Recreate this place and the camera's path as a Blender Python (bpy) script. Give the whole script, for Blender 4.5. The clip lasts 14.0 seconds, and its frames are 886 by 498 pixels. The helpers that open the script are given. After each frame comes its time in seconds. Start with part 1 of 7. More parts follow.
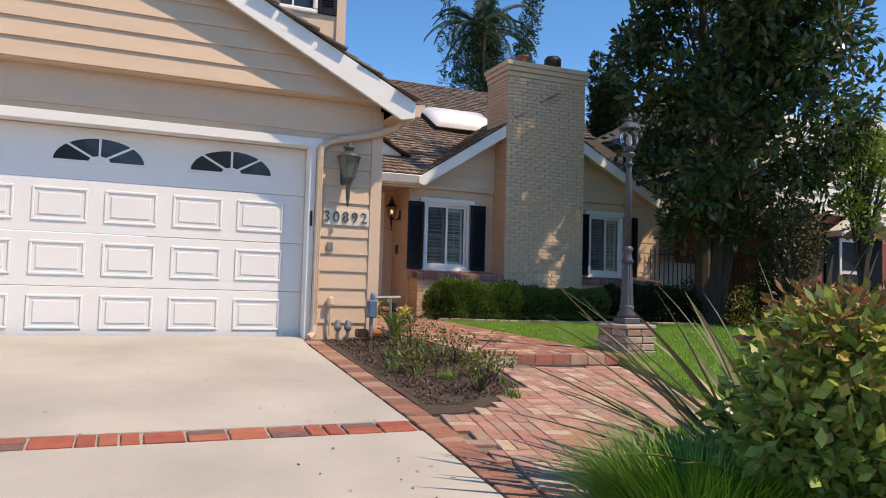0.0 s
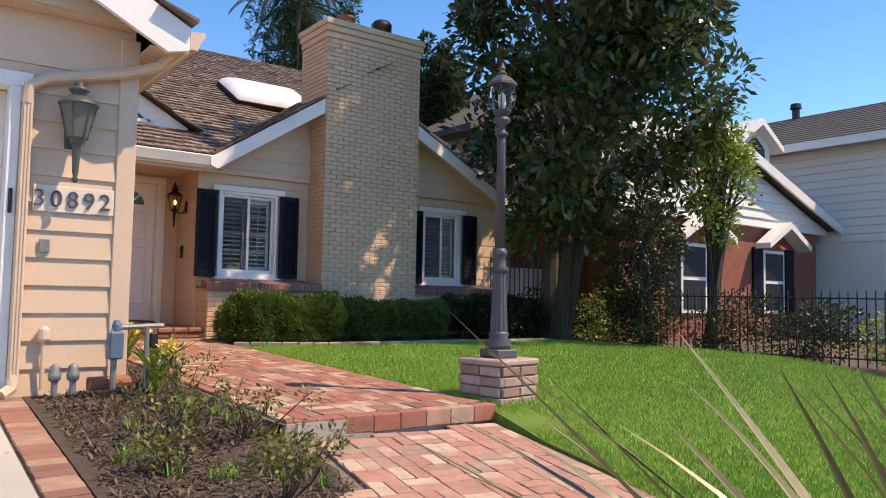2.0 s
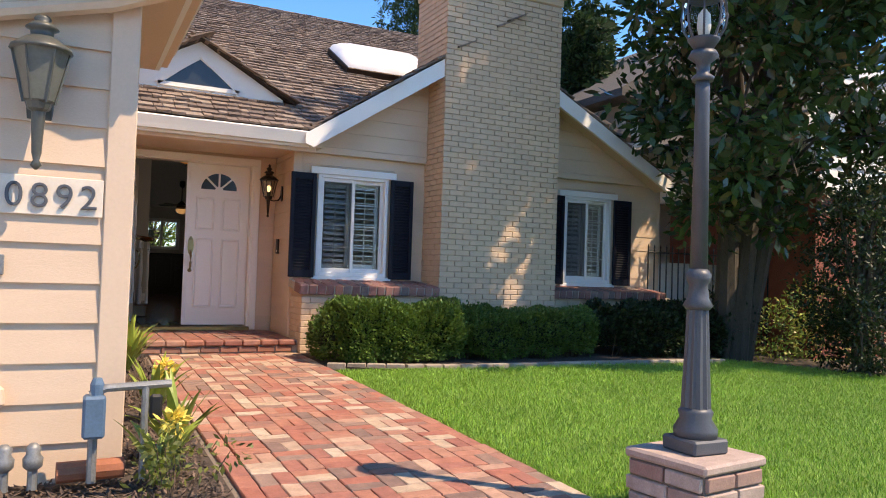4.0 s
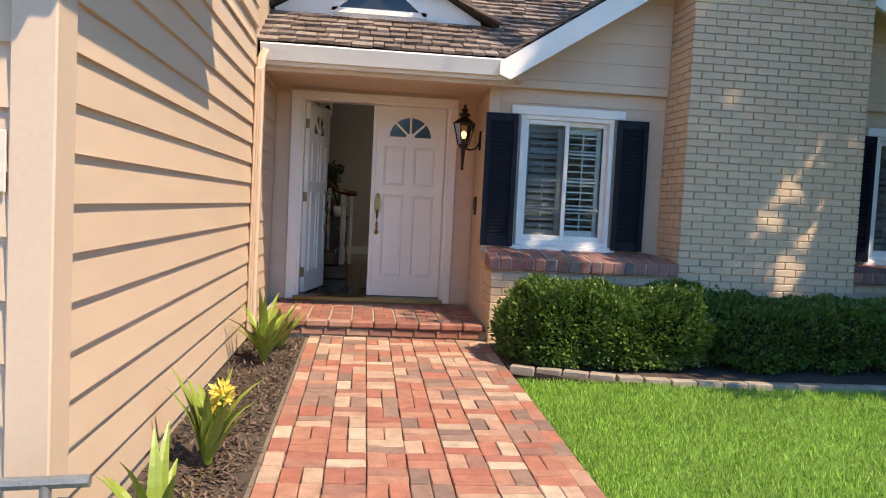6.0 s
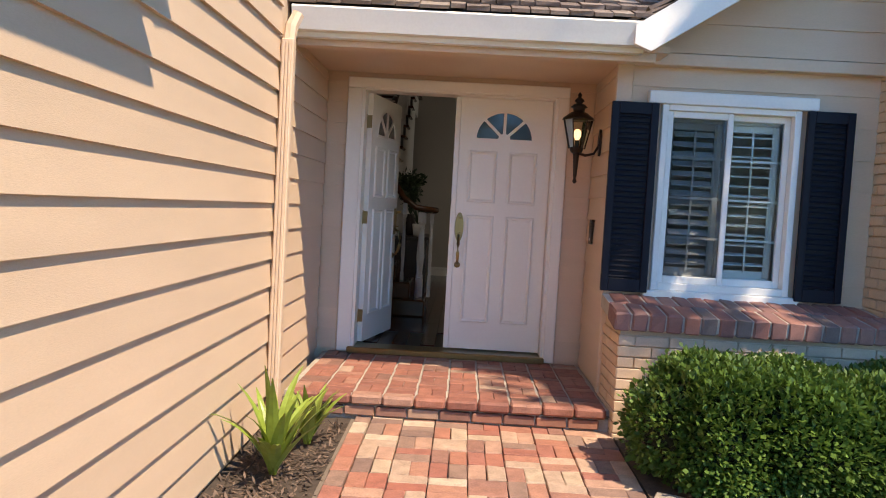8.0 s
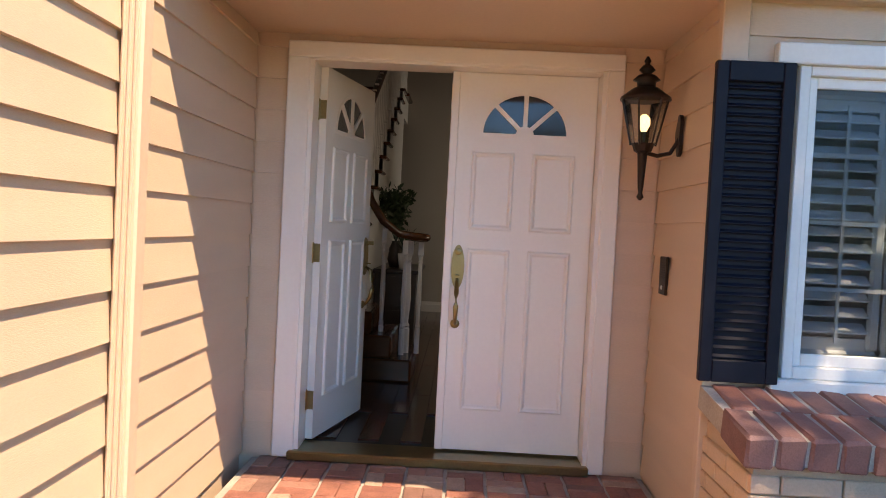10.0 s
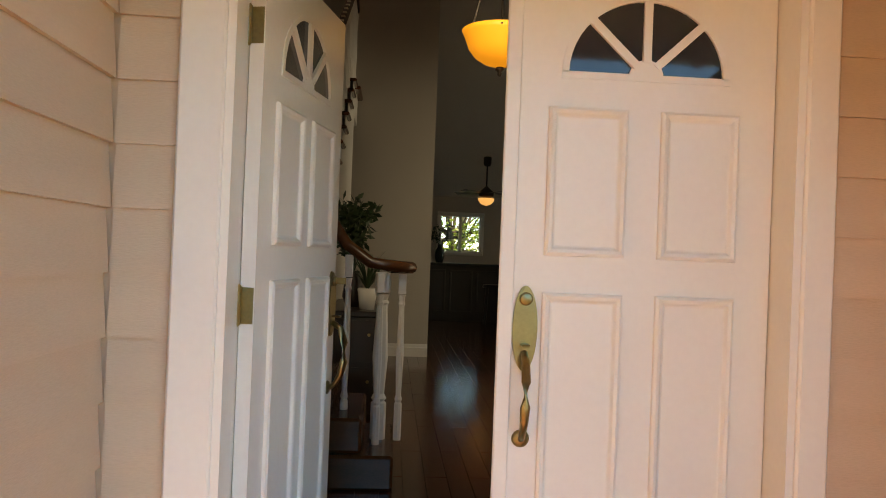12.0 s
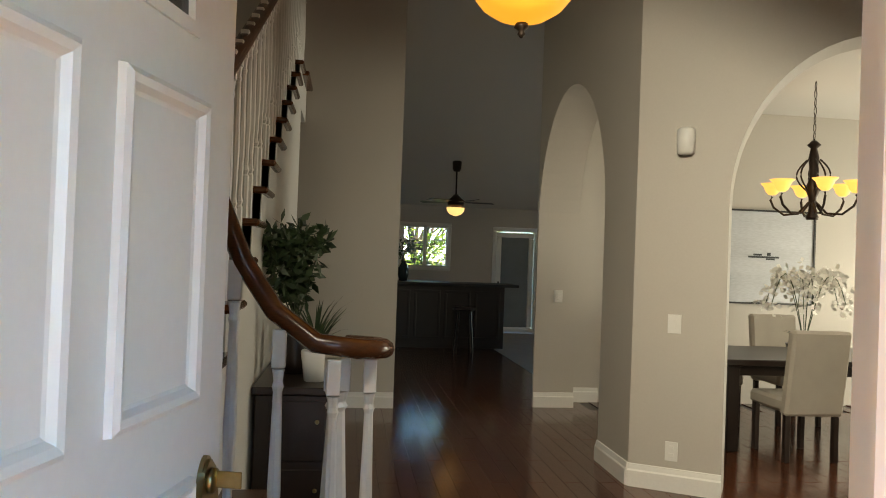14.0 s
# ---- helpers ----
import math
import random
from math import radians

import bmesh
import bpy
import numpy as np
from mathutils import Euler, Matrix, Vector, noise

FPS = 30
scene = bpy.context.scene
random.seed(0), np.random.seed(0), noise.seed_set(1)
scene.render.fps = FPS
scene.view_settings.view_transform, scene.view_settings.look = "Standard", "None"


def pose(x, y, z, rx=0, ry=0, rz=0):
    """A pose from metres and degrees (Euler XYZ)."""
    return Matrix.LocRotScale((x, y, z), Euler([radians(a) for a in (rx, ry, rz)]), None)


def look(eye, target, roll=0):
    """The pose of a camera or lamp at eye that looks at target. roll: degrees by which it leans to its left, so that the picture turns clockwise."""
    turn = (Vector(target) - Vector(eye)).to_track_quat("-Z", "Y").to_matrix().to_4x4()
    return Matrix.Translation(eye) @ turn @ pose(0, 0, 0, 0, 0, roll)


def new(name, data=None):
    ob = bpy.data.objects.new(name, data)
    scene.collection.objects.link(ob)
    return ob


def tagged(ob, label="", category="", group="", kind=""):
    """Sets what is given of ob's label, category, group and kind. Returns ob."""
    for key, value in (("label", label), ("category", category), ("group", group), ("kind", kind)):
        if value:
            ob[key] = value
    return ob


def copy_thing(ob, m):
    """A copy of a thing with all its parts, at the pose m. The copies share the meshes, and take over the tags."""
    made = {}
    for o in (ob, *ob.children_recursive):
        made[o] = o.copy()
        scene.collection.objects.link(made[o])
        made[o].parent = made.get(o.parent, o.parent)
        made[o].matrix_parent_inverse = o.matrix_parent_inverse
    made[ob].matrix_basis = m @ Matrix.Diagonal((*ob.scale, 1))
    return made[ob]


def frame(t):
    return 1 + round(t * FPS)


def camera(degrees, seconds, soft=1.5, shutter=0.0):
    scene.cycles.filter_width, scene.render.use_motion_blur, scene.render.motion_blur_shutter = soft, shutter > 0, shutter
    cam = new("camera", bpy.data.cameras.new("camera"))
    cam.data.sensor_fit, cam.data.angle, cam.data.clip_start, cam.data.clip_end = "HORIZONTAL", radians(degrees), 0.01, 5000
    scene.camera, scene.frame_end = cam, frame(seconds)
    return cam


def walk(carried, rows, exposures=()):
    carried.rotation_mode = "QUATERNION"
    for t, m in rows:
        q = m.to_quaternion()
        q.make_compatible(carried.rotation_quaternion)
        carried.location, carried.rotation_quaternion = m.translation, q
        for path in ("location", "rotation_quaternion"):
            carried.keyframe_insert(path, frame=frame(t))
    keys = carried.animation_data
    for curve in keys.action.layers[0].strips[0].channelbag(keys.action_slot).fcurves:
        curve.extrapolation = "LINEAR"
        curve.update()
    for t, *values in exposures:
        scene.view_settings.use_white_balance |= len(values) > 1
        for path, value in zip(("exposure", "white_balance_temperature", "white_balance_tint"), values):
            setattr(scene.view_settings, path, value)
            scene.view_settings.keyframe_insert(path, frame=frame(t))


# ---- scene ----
cam = camera(61.09, 14.0, soft=1.0)
# seconds, place, then yaw, pitch and roll in degrees
ROWS = [
    (0, -0.159, 0.334, 1.509, -22.86, 3.14, -1.64),
    (0.5, 0.123, 0.996, 1.529, -24.69, 3.33, -1.50),
    (1, 0.448, 1.637, 1.596, -28.81, 3.54, -1.29),
    (1.5, 0.756, 2.222, 1.634, -35.08, 3.67, -1.18),
    (2, 1.049, 2.781, 1.664, -36.94, 3.68, -1.10),
    (4.5, 2.700, 5.021, 2.104, -21.10, 0.69, -2.18),
    (5, 3.085, 5.414, 2.180, -14.73, -0.90, -2.48),
    (5.5, 3.339, 5.916, 2.241, -8.25, -2.82, -2.72),
    (6, 3.559, 6.406, 2.258, -5.94, -3.27, -2.86),
    (6.5, 3.668, 6.915, 2.276, -2.20, -3.33, -3.14),
    (7, 3.699, 7.471, 2.366, 1.30, -3.22, -3.29),
    (7.5, 3.732, 7.977, 2.388, 1.61, -3.14, -3.23),
    (10, 3.710, 10.592, 2.464, 1.44, -1.66, -2.93),
    (10.5, 3.625, 11.099, 2.465, 1.06, -0.43, -2.85),
    (11, 3.614, 11.605, 2.468, 0.82, -0.03, -2.74),
    (11.5, 3.483, 12.106, 2.442, -0.86, 0.39, -2.49),
    (12, 3.311, 12.606, 2.453, -3.92, 0.39, -2.21),
    (12.5, 3.301, 13.107, 2.480, -3.68, 0.29, -2.13),
    (13, 3.217, 13.565, 2.553, -3.80, 0.49, -2.32),
    (13.5, 3.271, 14.020, 2.647, -4.16, 0.56, -2.27),
    (14, 3.289, 14.296, 2.678, -7.25, 0.76, -2.08),
]
walk(cam, [(t, pose(x, y, z, 90 + pitch, roll, yaw)) for t, x, y, z, yaw, pitch, roll in ROWS],
     [(0.0, 0.37, 9800, 17), (2.0, 0.70, 9900, 21), (4.5, 1.0, 9400, 16), (5.0, 1.02, 9300, 14), (7.5, 1.05, 8800, 13), (10.0, 1.47, 10000, 18), (11.0, 1.86, 12000, 15), (12.0, 2.0, 14800, 11), (13.0, 2.0, 14000, 7), (14.0, 2.85, 9700, 5)])

# ---- light ----
world = bpy.data.worlds.new("sky_world")
scene.world = world
world.use_nodes = True
wn = world.node_tree
sky = wn.nodes.new("ShaderNodeTexSky")
sky.sky_type, sky.sun_disc = "NISHITA", False
sky.sun_elevation, sky.sun_rotation = radians(56), radians(135)
sky.altitude, sky.air_density, sky.dust_density, sky.ozone_density = 2500, 0.75, 0.0, 3.0
deep = wn.nodes.new("ShaderNodeHueSaturation")
deep.inputs["Saturation"].default_value = 1.28
wn.links.new(sky.outputs[0], deep.inputs["Color"])
wn.links.new(deep.outputs[0], wn.nodes["Background"].inputs[0])
wn.nodes["Background"].inputs[1].default_value = 0.27
sun_data = bpy.data.lights.new("sun", "SUN")
sun_data.energy, sun_data.angle, sun_data.color = 3.4, radians(0.53), (1.0, 0.95, 0.87)
sun = new("sun", sun_data)
sun.matrix_world = look((30, -30, 64), (0, 0, 0))


# ---- materials ----
def mat(name, col, rough=0.6, dark=0.75, scale=6.0, fine=80.0, bump=0.15, metal=0.0, spread=0.0, ramp=None, source="obj", spec=0.5, alpha_mix=0.5, stretch=(1, 1, 1)):
    """Noise at two scales over a base colour; spread or ramp varies single pieces."""
    m = bpy.data.materials.new(name)
    m.use_nodes = True
    t = m.node_tree
    n, l = t.nodes, t.links
    b = n["Principled BSDF"]
    geo = n.new("ShaderNodeNewGeometry")
    mapping = n.new("ShaderNodeMapping")
    mapping.inputs["Scale"].default_value = stretch
    l.new(geo.outputs["Position"], mapping.inputs["Vector"])
    big, small = n.new("ShaderNodeTexNoise"), n.new("ShaderNodeTexNoise")
    for node, s, d in ((big, scale, 4.0), (small, fine, 3.0)):
        node.inputs["Scale"].default_value, node.inputs["Detail"].default_value = s, d
        l.new(mapping.outputs[0], node.inputs["Vector"])
    base = n.new("ShaderNodeRGB")
    base.outputs[0].default_value = (*col, 1)
    out = base.outputs[0]
    if spread or ramp:
        if source == "obj":
            rnd = n.new("ShaderNodeObjectInfo").outputs["Random"]
        else:
            rnd = geo.outputs["Random Per Island"]
        if ramp:
            r = n.new("ShaderNodeValToRGB")
            r.color_ramp.interpolation = "CONSTANT"
            while len(r.color_ramp.elements) < len(ramp):
                r.color_ramp.elements.new(1.0)
            for i, c in enumerate(ramp):
                r.color_ramp.elements[i].position = i / len(ramp)
                r.color_ramp.elements[i].color = (*c, 1)
            l.new(rnd, r.inputs[0])
            out = r.outputs[0]
        else:
            hsv = n.new("ShaderNodeHueSaturation")
            mr = n.new("ShaderNodeMapRange")
            mr.inputs[3].default_value, mr.inputs[4].default_value = 1 - spread, 1 + spread
            l.new(rnd, mr.inputs[0])
            l.new(mr.outputs[0], hsv.inputs["Value"])
            l.new(out, hsv.inputs["Color"])
            out = hsv.outputs[0]
    mul = n.new("ShaderNodeMix")
    mul.data_type, mul.blend_type = "RGBA", "MULTIPLY"
    mr2 = n.new("ShaderNodeMapRange")
    mr2.inputs[1].default_value, mr2.inputs[2].default_value = 0.3, 0.7
    mr2.inputs[3].default_value, mr2.inputs[4].default_value = dark, 1.0
    addn = n.new("ShaderNodeMath")
    addn.operation = "MULTIPLY_ADD"
    l.new(small.outputs[0], addn.inputs[0])
    addn.inputs[1].default_value = alpha_mix
    sc = n.new("ShaderNodeMath")
    sc.operation = "MULTIPLY"
    sc.inputs[1].default_value = 1 - alpha_mix
    l.new(big.outputs[0], sc.inputs[0])
    l.new(sc.outputs[0], addn.inputs[2])
    l.new(addn.outputs[0], mr2.inputs[0])
    mul.inputs[0].default_value = 1.0
    l.new(out, mul.inputs["A"])
    l.new(mr2.outputs[0], mul.inputs["B"])
    l.new(mul.outputs["Result"], b.inputs["Base Color"])
    b.inputs["Roughness"].default_value, b.inputs["Metallic"].default_value = rough, metal
    b.inputs["Specular IOR Level"].default_value = spec
    if bump:
        bp = n.new("ShaderNodeBump")
        bp.inputs["Strength"].default_value, bp.inputs["Distance"].default_value = bump, 0.01
        l.new(addn.outputs[0], bp.inputs["Height"])
        l.new(bp.outputs[0], b.inputs["Normal"])
    return m


def glow(name, col, strength):
    m = bpy.data.materials.new(name)
    m.use_nodes = True
    b = m.node_tree.nodes["Principled BSDF"]
    b.inputs["Base Color"].default_value = (*col, 1)
    b.inputs["Emission Color"].default_value = (*col, 1)
    b.inputs["Emission Strength"].default_value = strength
    return m


def pane_glass(name, tint=(0.9, 0.93, 0.93), gloss=1.5):
    m = bpy.data.materials.new(name)
    m.use_nodes = True
    n, l = m.node_tree.nodes, m.node_tree.links
    n.remove(n["Principled BSDF"])
    tr, gl = n.new("ShaderNodeBsdfTransparent"), n.new("ShaderNodeBsdfGlossy")
    mix, fr = n.new("ShaderNodeMixShader"), n.new("ShaderNodeFresnel")
    fr.inputs["IOR"].default_value = gloss
    tr.inputs[0].default_value = (*tint, 1)
    gl.inputs["Roughness"].default_value = 0.02
    l.new(fr.outputs[0], mix.inputs[0])
    l.new(tr.outputs[0], mix.inputs[1])
    l.new(gl.outputs[0], mix.inputs[2])
    l.new(mix.outputs[0], n["Material Output"].inputs[0])
    return m


TAN = mat("tan_paint", (0.66, 0.485, 0.35), 0.55, 0.88, 1.2, 40, 0.12)
TAN_BOARD = mat("tan_siding_paint", (0.66, 0.485, 0.35), 0.5, 0.86, 1.5, 60, 0.18, spread=0.035, stretch=(1, 1, 6))
TAN_TRIM = mat("tan_trim_paint", (0.66, 0.49, 0.36), 0.45, 0.9, 2.0, 50, 0.08)
WHITE = mat("white_paint", (0.80, 0.79, 0.76), 0.4, 0.92, 2.0, 60, 0.06)
GARAGE_WHITE = mat("garage_door_white", (0.80, 0.79, 0.78), 0.38, 0.94, 1.0, 90, 0.08)
DOOR_CREAM = mat("door_cream_paint", (0.83, 0.78, 0.71), 0.32, 0.95, 1.6, 50, 0.05)
NAVY = mat("navy_shutter_paint", (0.006, 0.008, 0.018), 0.5, 0.7, 5, 80, 0.1, spec=0.2)
CONCRETE = mat("driveway_concrete", (0.52, 0.49, 0.45), 0.85, 0.62, 0.9, 140, 0.25, alpha_mix=0.35)
MORTAR = mat("pale_mortar", (0.46, 0.41, 0.36), 0.95, 0.6, 6, 120, 0.4)
SAND = mat("joint_sand", (0.23, 0.18, 0.145), 0.95, 0.6, 9, 150, 0.4)
BRICKS = [(0.47, 0.18, 0.125), (0.55, 0.40, 0.29), (0.40, 0.15, 0.11), (0.46, 0.22, 0.155), (0.33, 0.20, 0.155), (0.46, 0.19, 0.13), (0.60, 0.46, 0.35), (0.40, 0.19, 0.14), (0.27, 0.165, 0.135), (0.52, 0.30, 0.22), (0.44, 0.155, 0.11), (0.51, 0.35, 0.26), (0.35, 0.17, 0.13), (0.49, 0.21, 0.145), (0.58, 0.38, 0.28), (0.41, 0.16, 0.12), (0.34, 0.215, 0.17), (0.48, 0.23, 0.16)]
PAVER = mat("red_paver_brick", (0.4, 0.15, 0.1), 0.8, 0.5, 14, 120, 0.6, ramp=BRICKS)
PAVER_REST = mat("red_paver_brick_rest", (0.4, 0.15, 0.1), 0.8, 0.5, 14, 120, 0.6, ramp=BRICKS, source="island")
# path brick colours paled for dust and for sunlit glare on the walk
PALE_BRICKS = [tuple(0.72 * a + 0.28 * b for a, b in zip(c, (0.66, 0.48, 0.40))) for c in BRICKS]
PAVER_PALE = mat("dusty_glare_brick", (0.5, 0.25, 0.2), 0.8, 0.55, 14, 120, 0.6, ramp=PALE_BRICKS)
PAVER_PALE_REST = mat("dusty_glare_brick_rest", (0.5, 0.25, 0.2), 0.8, 0.55, 14, 120, 0.6, ramp=PALE_BRICKS, source="island")
BORDER = mat("border_brick", (0.34, 0.17, 0.12), 0.82, 0.62, 12, 150, 0.45, ramp=[(0.36, 0.16, 0.11), (0.40, 0.21, 0.15), (0.30, 0.15, 0.115), (0.42, 0.26, 0.19), (0.27, 0.13, 0.10)])
BAND = mat("band_brick", (0.40, 0.13, 0.09), 0.8, 0.6, 12, 150, 0.4, ramp=[(0.46, 0.12, 0.075), (0.40, 0.10, 0.07), (0.36, 0.13, 0.10), (0.22, 0.12, 0.105), (0.48, 0.15, 0.09)])
SILL_BRICK = mat("dark_sill_brick", (0.22, 0.08, 0.07), 0.7, 0.6, 12, 150, 0.4, ramp=[(0.34, 0.145, 0.12), (0.25, 0.125, 0.115), (0.40, 0.19, 0.155), (0.24, 0.17, 0.155), (0.37, 0.155, 0.12)])
PAINTED_BRICK = mat("tan_painted_brick", (0.67, 0.48, 0.335), 0.6, 0.8, 7, 120, 0.35, spread=0.05)
PAINTED_REST = mat("tan_painted_brick_rest", (0.67, 0.48, 0.335), 0.6, 0.8, 7, 120, 0.35, spread=0.05, source="island")
PAINTED_JOINT = mat("tan_painted_joint", (0.59, 0.42, 0.29), 0.75, 0.8, 7, 120, 0.3)
SHAKES = [(0.25, 0.19, 0.16), (0.20, 0.15, 0.13), (0.30, 0.23, 0.195), (0.23, 0.17, 0.145), (0.33, 0.265, 0.225), (0.17, 0.13, 0.115)]
SHAKE = mat("wood_shake", (0.16, 0.11, 0.09), 0.9, 0.55, 10, 130, 0.5, ramp=SHAKES, stretch=(3, 1, 1))
SHAKE_REST = mat("wood_shake_rest", (0.16, 0.11, 0.09), 0.9, 0.55, 10, 130, 0.5, ramp=SHAKES, source="island", stretch=(3, 1, 1))
ROOF_FELT = mat("roof_underlay", (0.05, 0.04, 0.035), 0.95, 0.7, 8, 90, 0.2)
IRON = mat("grey_lamp_paint", (0.08, 0.088, 0.103), 0.45, 0.7, 12, 120, 0.2)
BLACK_IRON = mat("black_iron", (0.012, 0.012, 0.013), 0.5, 0.7, 12, 120, 0.15)
BRONZE = mat("dark_bronze", (0.035, 0.022, 0.016), 0.38, 0.7, 20, 120, 0.15, metal=0.6)
BRASS = mat("polished_brass", (0.36, 0.28, 0.14), 0.3, 0.75, 18, 90, 0.05, metal=1.0)
MULCH = mat("bark_mulch", (0.095, 0.068, 0.052), 0.95, 0.4, 22, 120, 0.9)
SOIL = mat("ground_soil", (0.12, 0.09, 0.065), 0.95, 0.5, 3, 60, 0.5)
STREET = mat("grey_asphalt", (0.06, 0.06, 0.062), 0.9, 0.7, 1.5, 160, 0.3)
TURF = mat("lawn_turf", (0.12, 0.24, 0.03), 0.9, 0.5, 3, 90, 0.6)
BLADE = mat("grass_blade", (0.25, 0.47, 0.06), 0.55, 0.6, 1.6, 30, 0.0, spread=0.3, source="island")
PANE = pane_glass("window_pane_glass", (0.9, 0.93, 0.93), 1.3)
SCREEN_PANE = pane_glass("screened_pane_glass", (0.66, 0.69, 0.71), 1.3)
DARK_PANE = pane_glass("door_pane_glass", (0.35, 0.37, 0.38), 1.3)
CREAM_LOUVER = mat("white_louver", (0.78, 0.77, 0.74), 0.4, 0.94, 2, 60, 0.03)


# ---- building helpers ----
def mesh_ob(name, bm, material, parent=None, label="", smooth=False):
    me = bpy.data.meshes.new(name)
    bmesh.ops.recalc_face_normals(bm, faces=bm.faces[:])
    bm.to_mesh(me)
    bm.free()
    for p in me.polygons:
        p.use_smooth = smooth
    me.materials.append(material)
    ob = new(name, me)
    if parent:
        ob.parent = parent
    if label:
        ob["label"] = label
    return ob


def part(name, bm, material, parent, label="", smooth=False):
    return mesh_ob(name, bm, material, parent, label, smooth)


def structure(name, bm, material, label="", category=""):
    return tagged(mesh_ob(name, bm, material), label, category, "", "structure")


def thing(name, label, category, group="", at=None, kind=""):
    ob = new(name)
    if at is not None:
        ob.matrix_basis = at
    return tagged(ob, label, category, group, kind)


def raw(name, verts, faces, material, parent=None, label="", smooth=False):
    me = bpy.data.meshes.new(name)
    me.from_pydata([tuple(v) for v in verts], [], faces)
    me.materials.append(material)
    for p in me.polygons:
        p.use_smooth = smooth
    ob = new(name, me)
    if parent:
        ob.parent = parent
    if label:
        ob["label"] = label
    return ob


def shared(name, me, parent, m):
    ob = new(name, me)
    ob.parent = parent
    ob.matrix_basis = m
    return ob


BOXF = [(0, 3, 2, 1), (4, 5, 6, 7), (0, 1, 5, 4), (1, 2, 6, 5), (2, 3, 7, 6), (3, 0, 4, 7)]


def box(bm, x0, x1, y0, y1, z0, z1, bevel=0.0, m=None):
    vs = [bm.verts.new(v) for v in ((x0, y0, z0), (x1, y0, z0), (x1, y1, z0), (x0, y1, z0), (x0, y0, z1), (x1, y0, z1), (x1, y1, z1), (x0, y1, z1))]
    fs = [bm.faces.new([vs[i] for i in f]) for f in BOXF]
    if m:
        bmesh.ops.transform(bm, matrix=m, verts=vs)
    if bevel:
        es = {e for f in fs for e in f.edges}
        bmesh.ops.bevel(bm, geom=list(es), offset=bevel, segments=1, affect="EDGES", profile=0.5)
    return bm


def B(*a, **k):
    return box(bmesh.new(), *a, **k)


def prism(bm, poly, axis, lo, hi):
    """A polygon in the two other axes, drawn out along axis from lo to hi."""
    def at(p, h):
        return {"x": (h, p[0], p[1]), "y": (p[0], h, p[1]), "z": (p[0], p[1], h)}[axis]
    a = [bm.verts.new(at(p, lo)) for p in poly]
    b = [bm.verts.new(at(p, hi)) for p in poly]
    bm.faces.new(a)
    bm.faces.new(b[::-1])
    for i in range(len(poly)):
        j = (i + 1) % len(poly)
        bm.faces.new((a[i], b[i], b[j], a[j]))
    return bm


def lathe(bm, prof, n=16, m=None, flute=0.0):
    rings = []
    for r, z in prof:
        rings.append([bm.verts.new(((r * (1 - flute * (i % 2))) * math.cos(2 * math.pi * i / n), (r * (1 - flute * (i % 2))) * math.sin(2 * math.pi * i / n), z)) for i in range(n)])
    for a, b in zip(rings, rings[1:]):
        for i in range(n):
            bm.faces.new((a[i], a[(i + 1) % n], b[(i + 1) % n], b[i]))
    bm.faces.new(rings[0][::-1])
    bm.faces.new(rings[-1])
    if m:
        bmesh.ops.transform(bm, matrix=m, verts=[v for r in rings for v in r])
    return bm


def tube(bm, pts, radius, n=8, taper=None, flat=1.0):
    """A tube along points; taper gives a radius factor per point."""
    rings = []
    pts = [Vector(p) for p in pts]
    for k, p in enumerate(pts):
        d = (pts[min(k + 1, len(pts) - 1)] - pts[max(k - 1, 0)]).normalized()
        side = d.cross(Vector((0, 0, 1)))
        side = side.normalized() if side.length > 1e-3 else Vector((1, 0, 0))
        up = side.cross(d)
        r = radius * (taper[k] if taper else 1)
        rings.append([bm.verts.new(p + r * (math.cos(2 * math.pi * i / n) * side + flat * math.sin(2 * math.pi * i / n) * up)) for i in range(n)])
    for a, b in zip(rings, rings[1:]):
        for i in range(n):
            bm.faces.new((a[i], a[(i + 1) % n], b[(i + 1) % n], b[i]))
    bm.faces.new(rings[0][::-1])
    bm.faces.new(rings[-1])
    return bm


def wall(name, axis, plane, thick, a0, a1, z0, z1, holes, material, label, category="wall"):
    """A wall across axis ('x' or 'y') from plane to plane + thick, with rectangular holes (a0, a1, z0, z1)."""
    av = sorted({a0, a1, *(h[0] for h in holes), *(h[1] for h in holes)})
    zv = sorted({z0, z1, *(h[2] for h in holes), *(h[3] for h in holes)})
    av, zv = [a for a in av if a0 <= a <= a1], [z for z in zv if z0 <= z <= z1]
    bm = bmesh.new()
    for p, q in zip(av, av[1:]):
        run = None
        for r, s in zip(zv, zv[1:]):
            if any(h[0] <= (p + q) / 2 <= h[1] and h[2] <= (r + s) / 2 <= h[3] for h in holes):
                if run:
                    spans.append(run)
                continue
            lo, hi = sorted((plane, plane + thick))
            if axis == "y":
                box(bm, p, q, lo, hi, r, s)
            else:
                box(bm, lo, hi, p, q, r, s)
    bmesh.ops.remove_doubles(bm, verts=bm.verts[:], dist=1e-5)
    inner = [f for f in bm.faces if not all(len(e.link_faces) == 2 for e in f.edges)]
    return structure(name, bm, material, label, category)


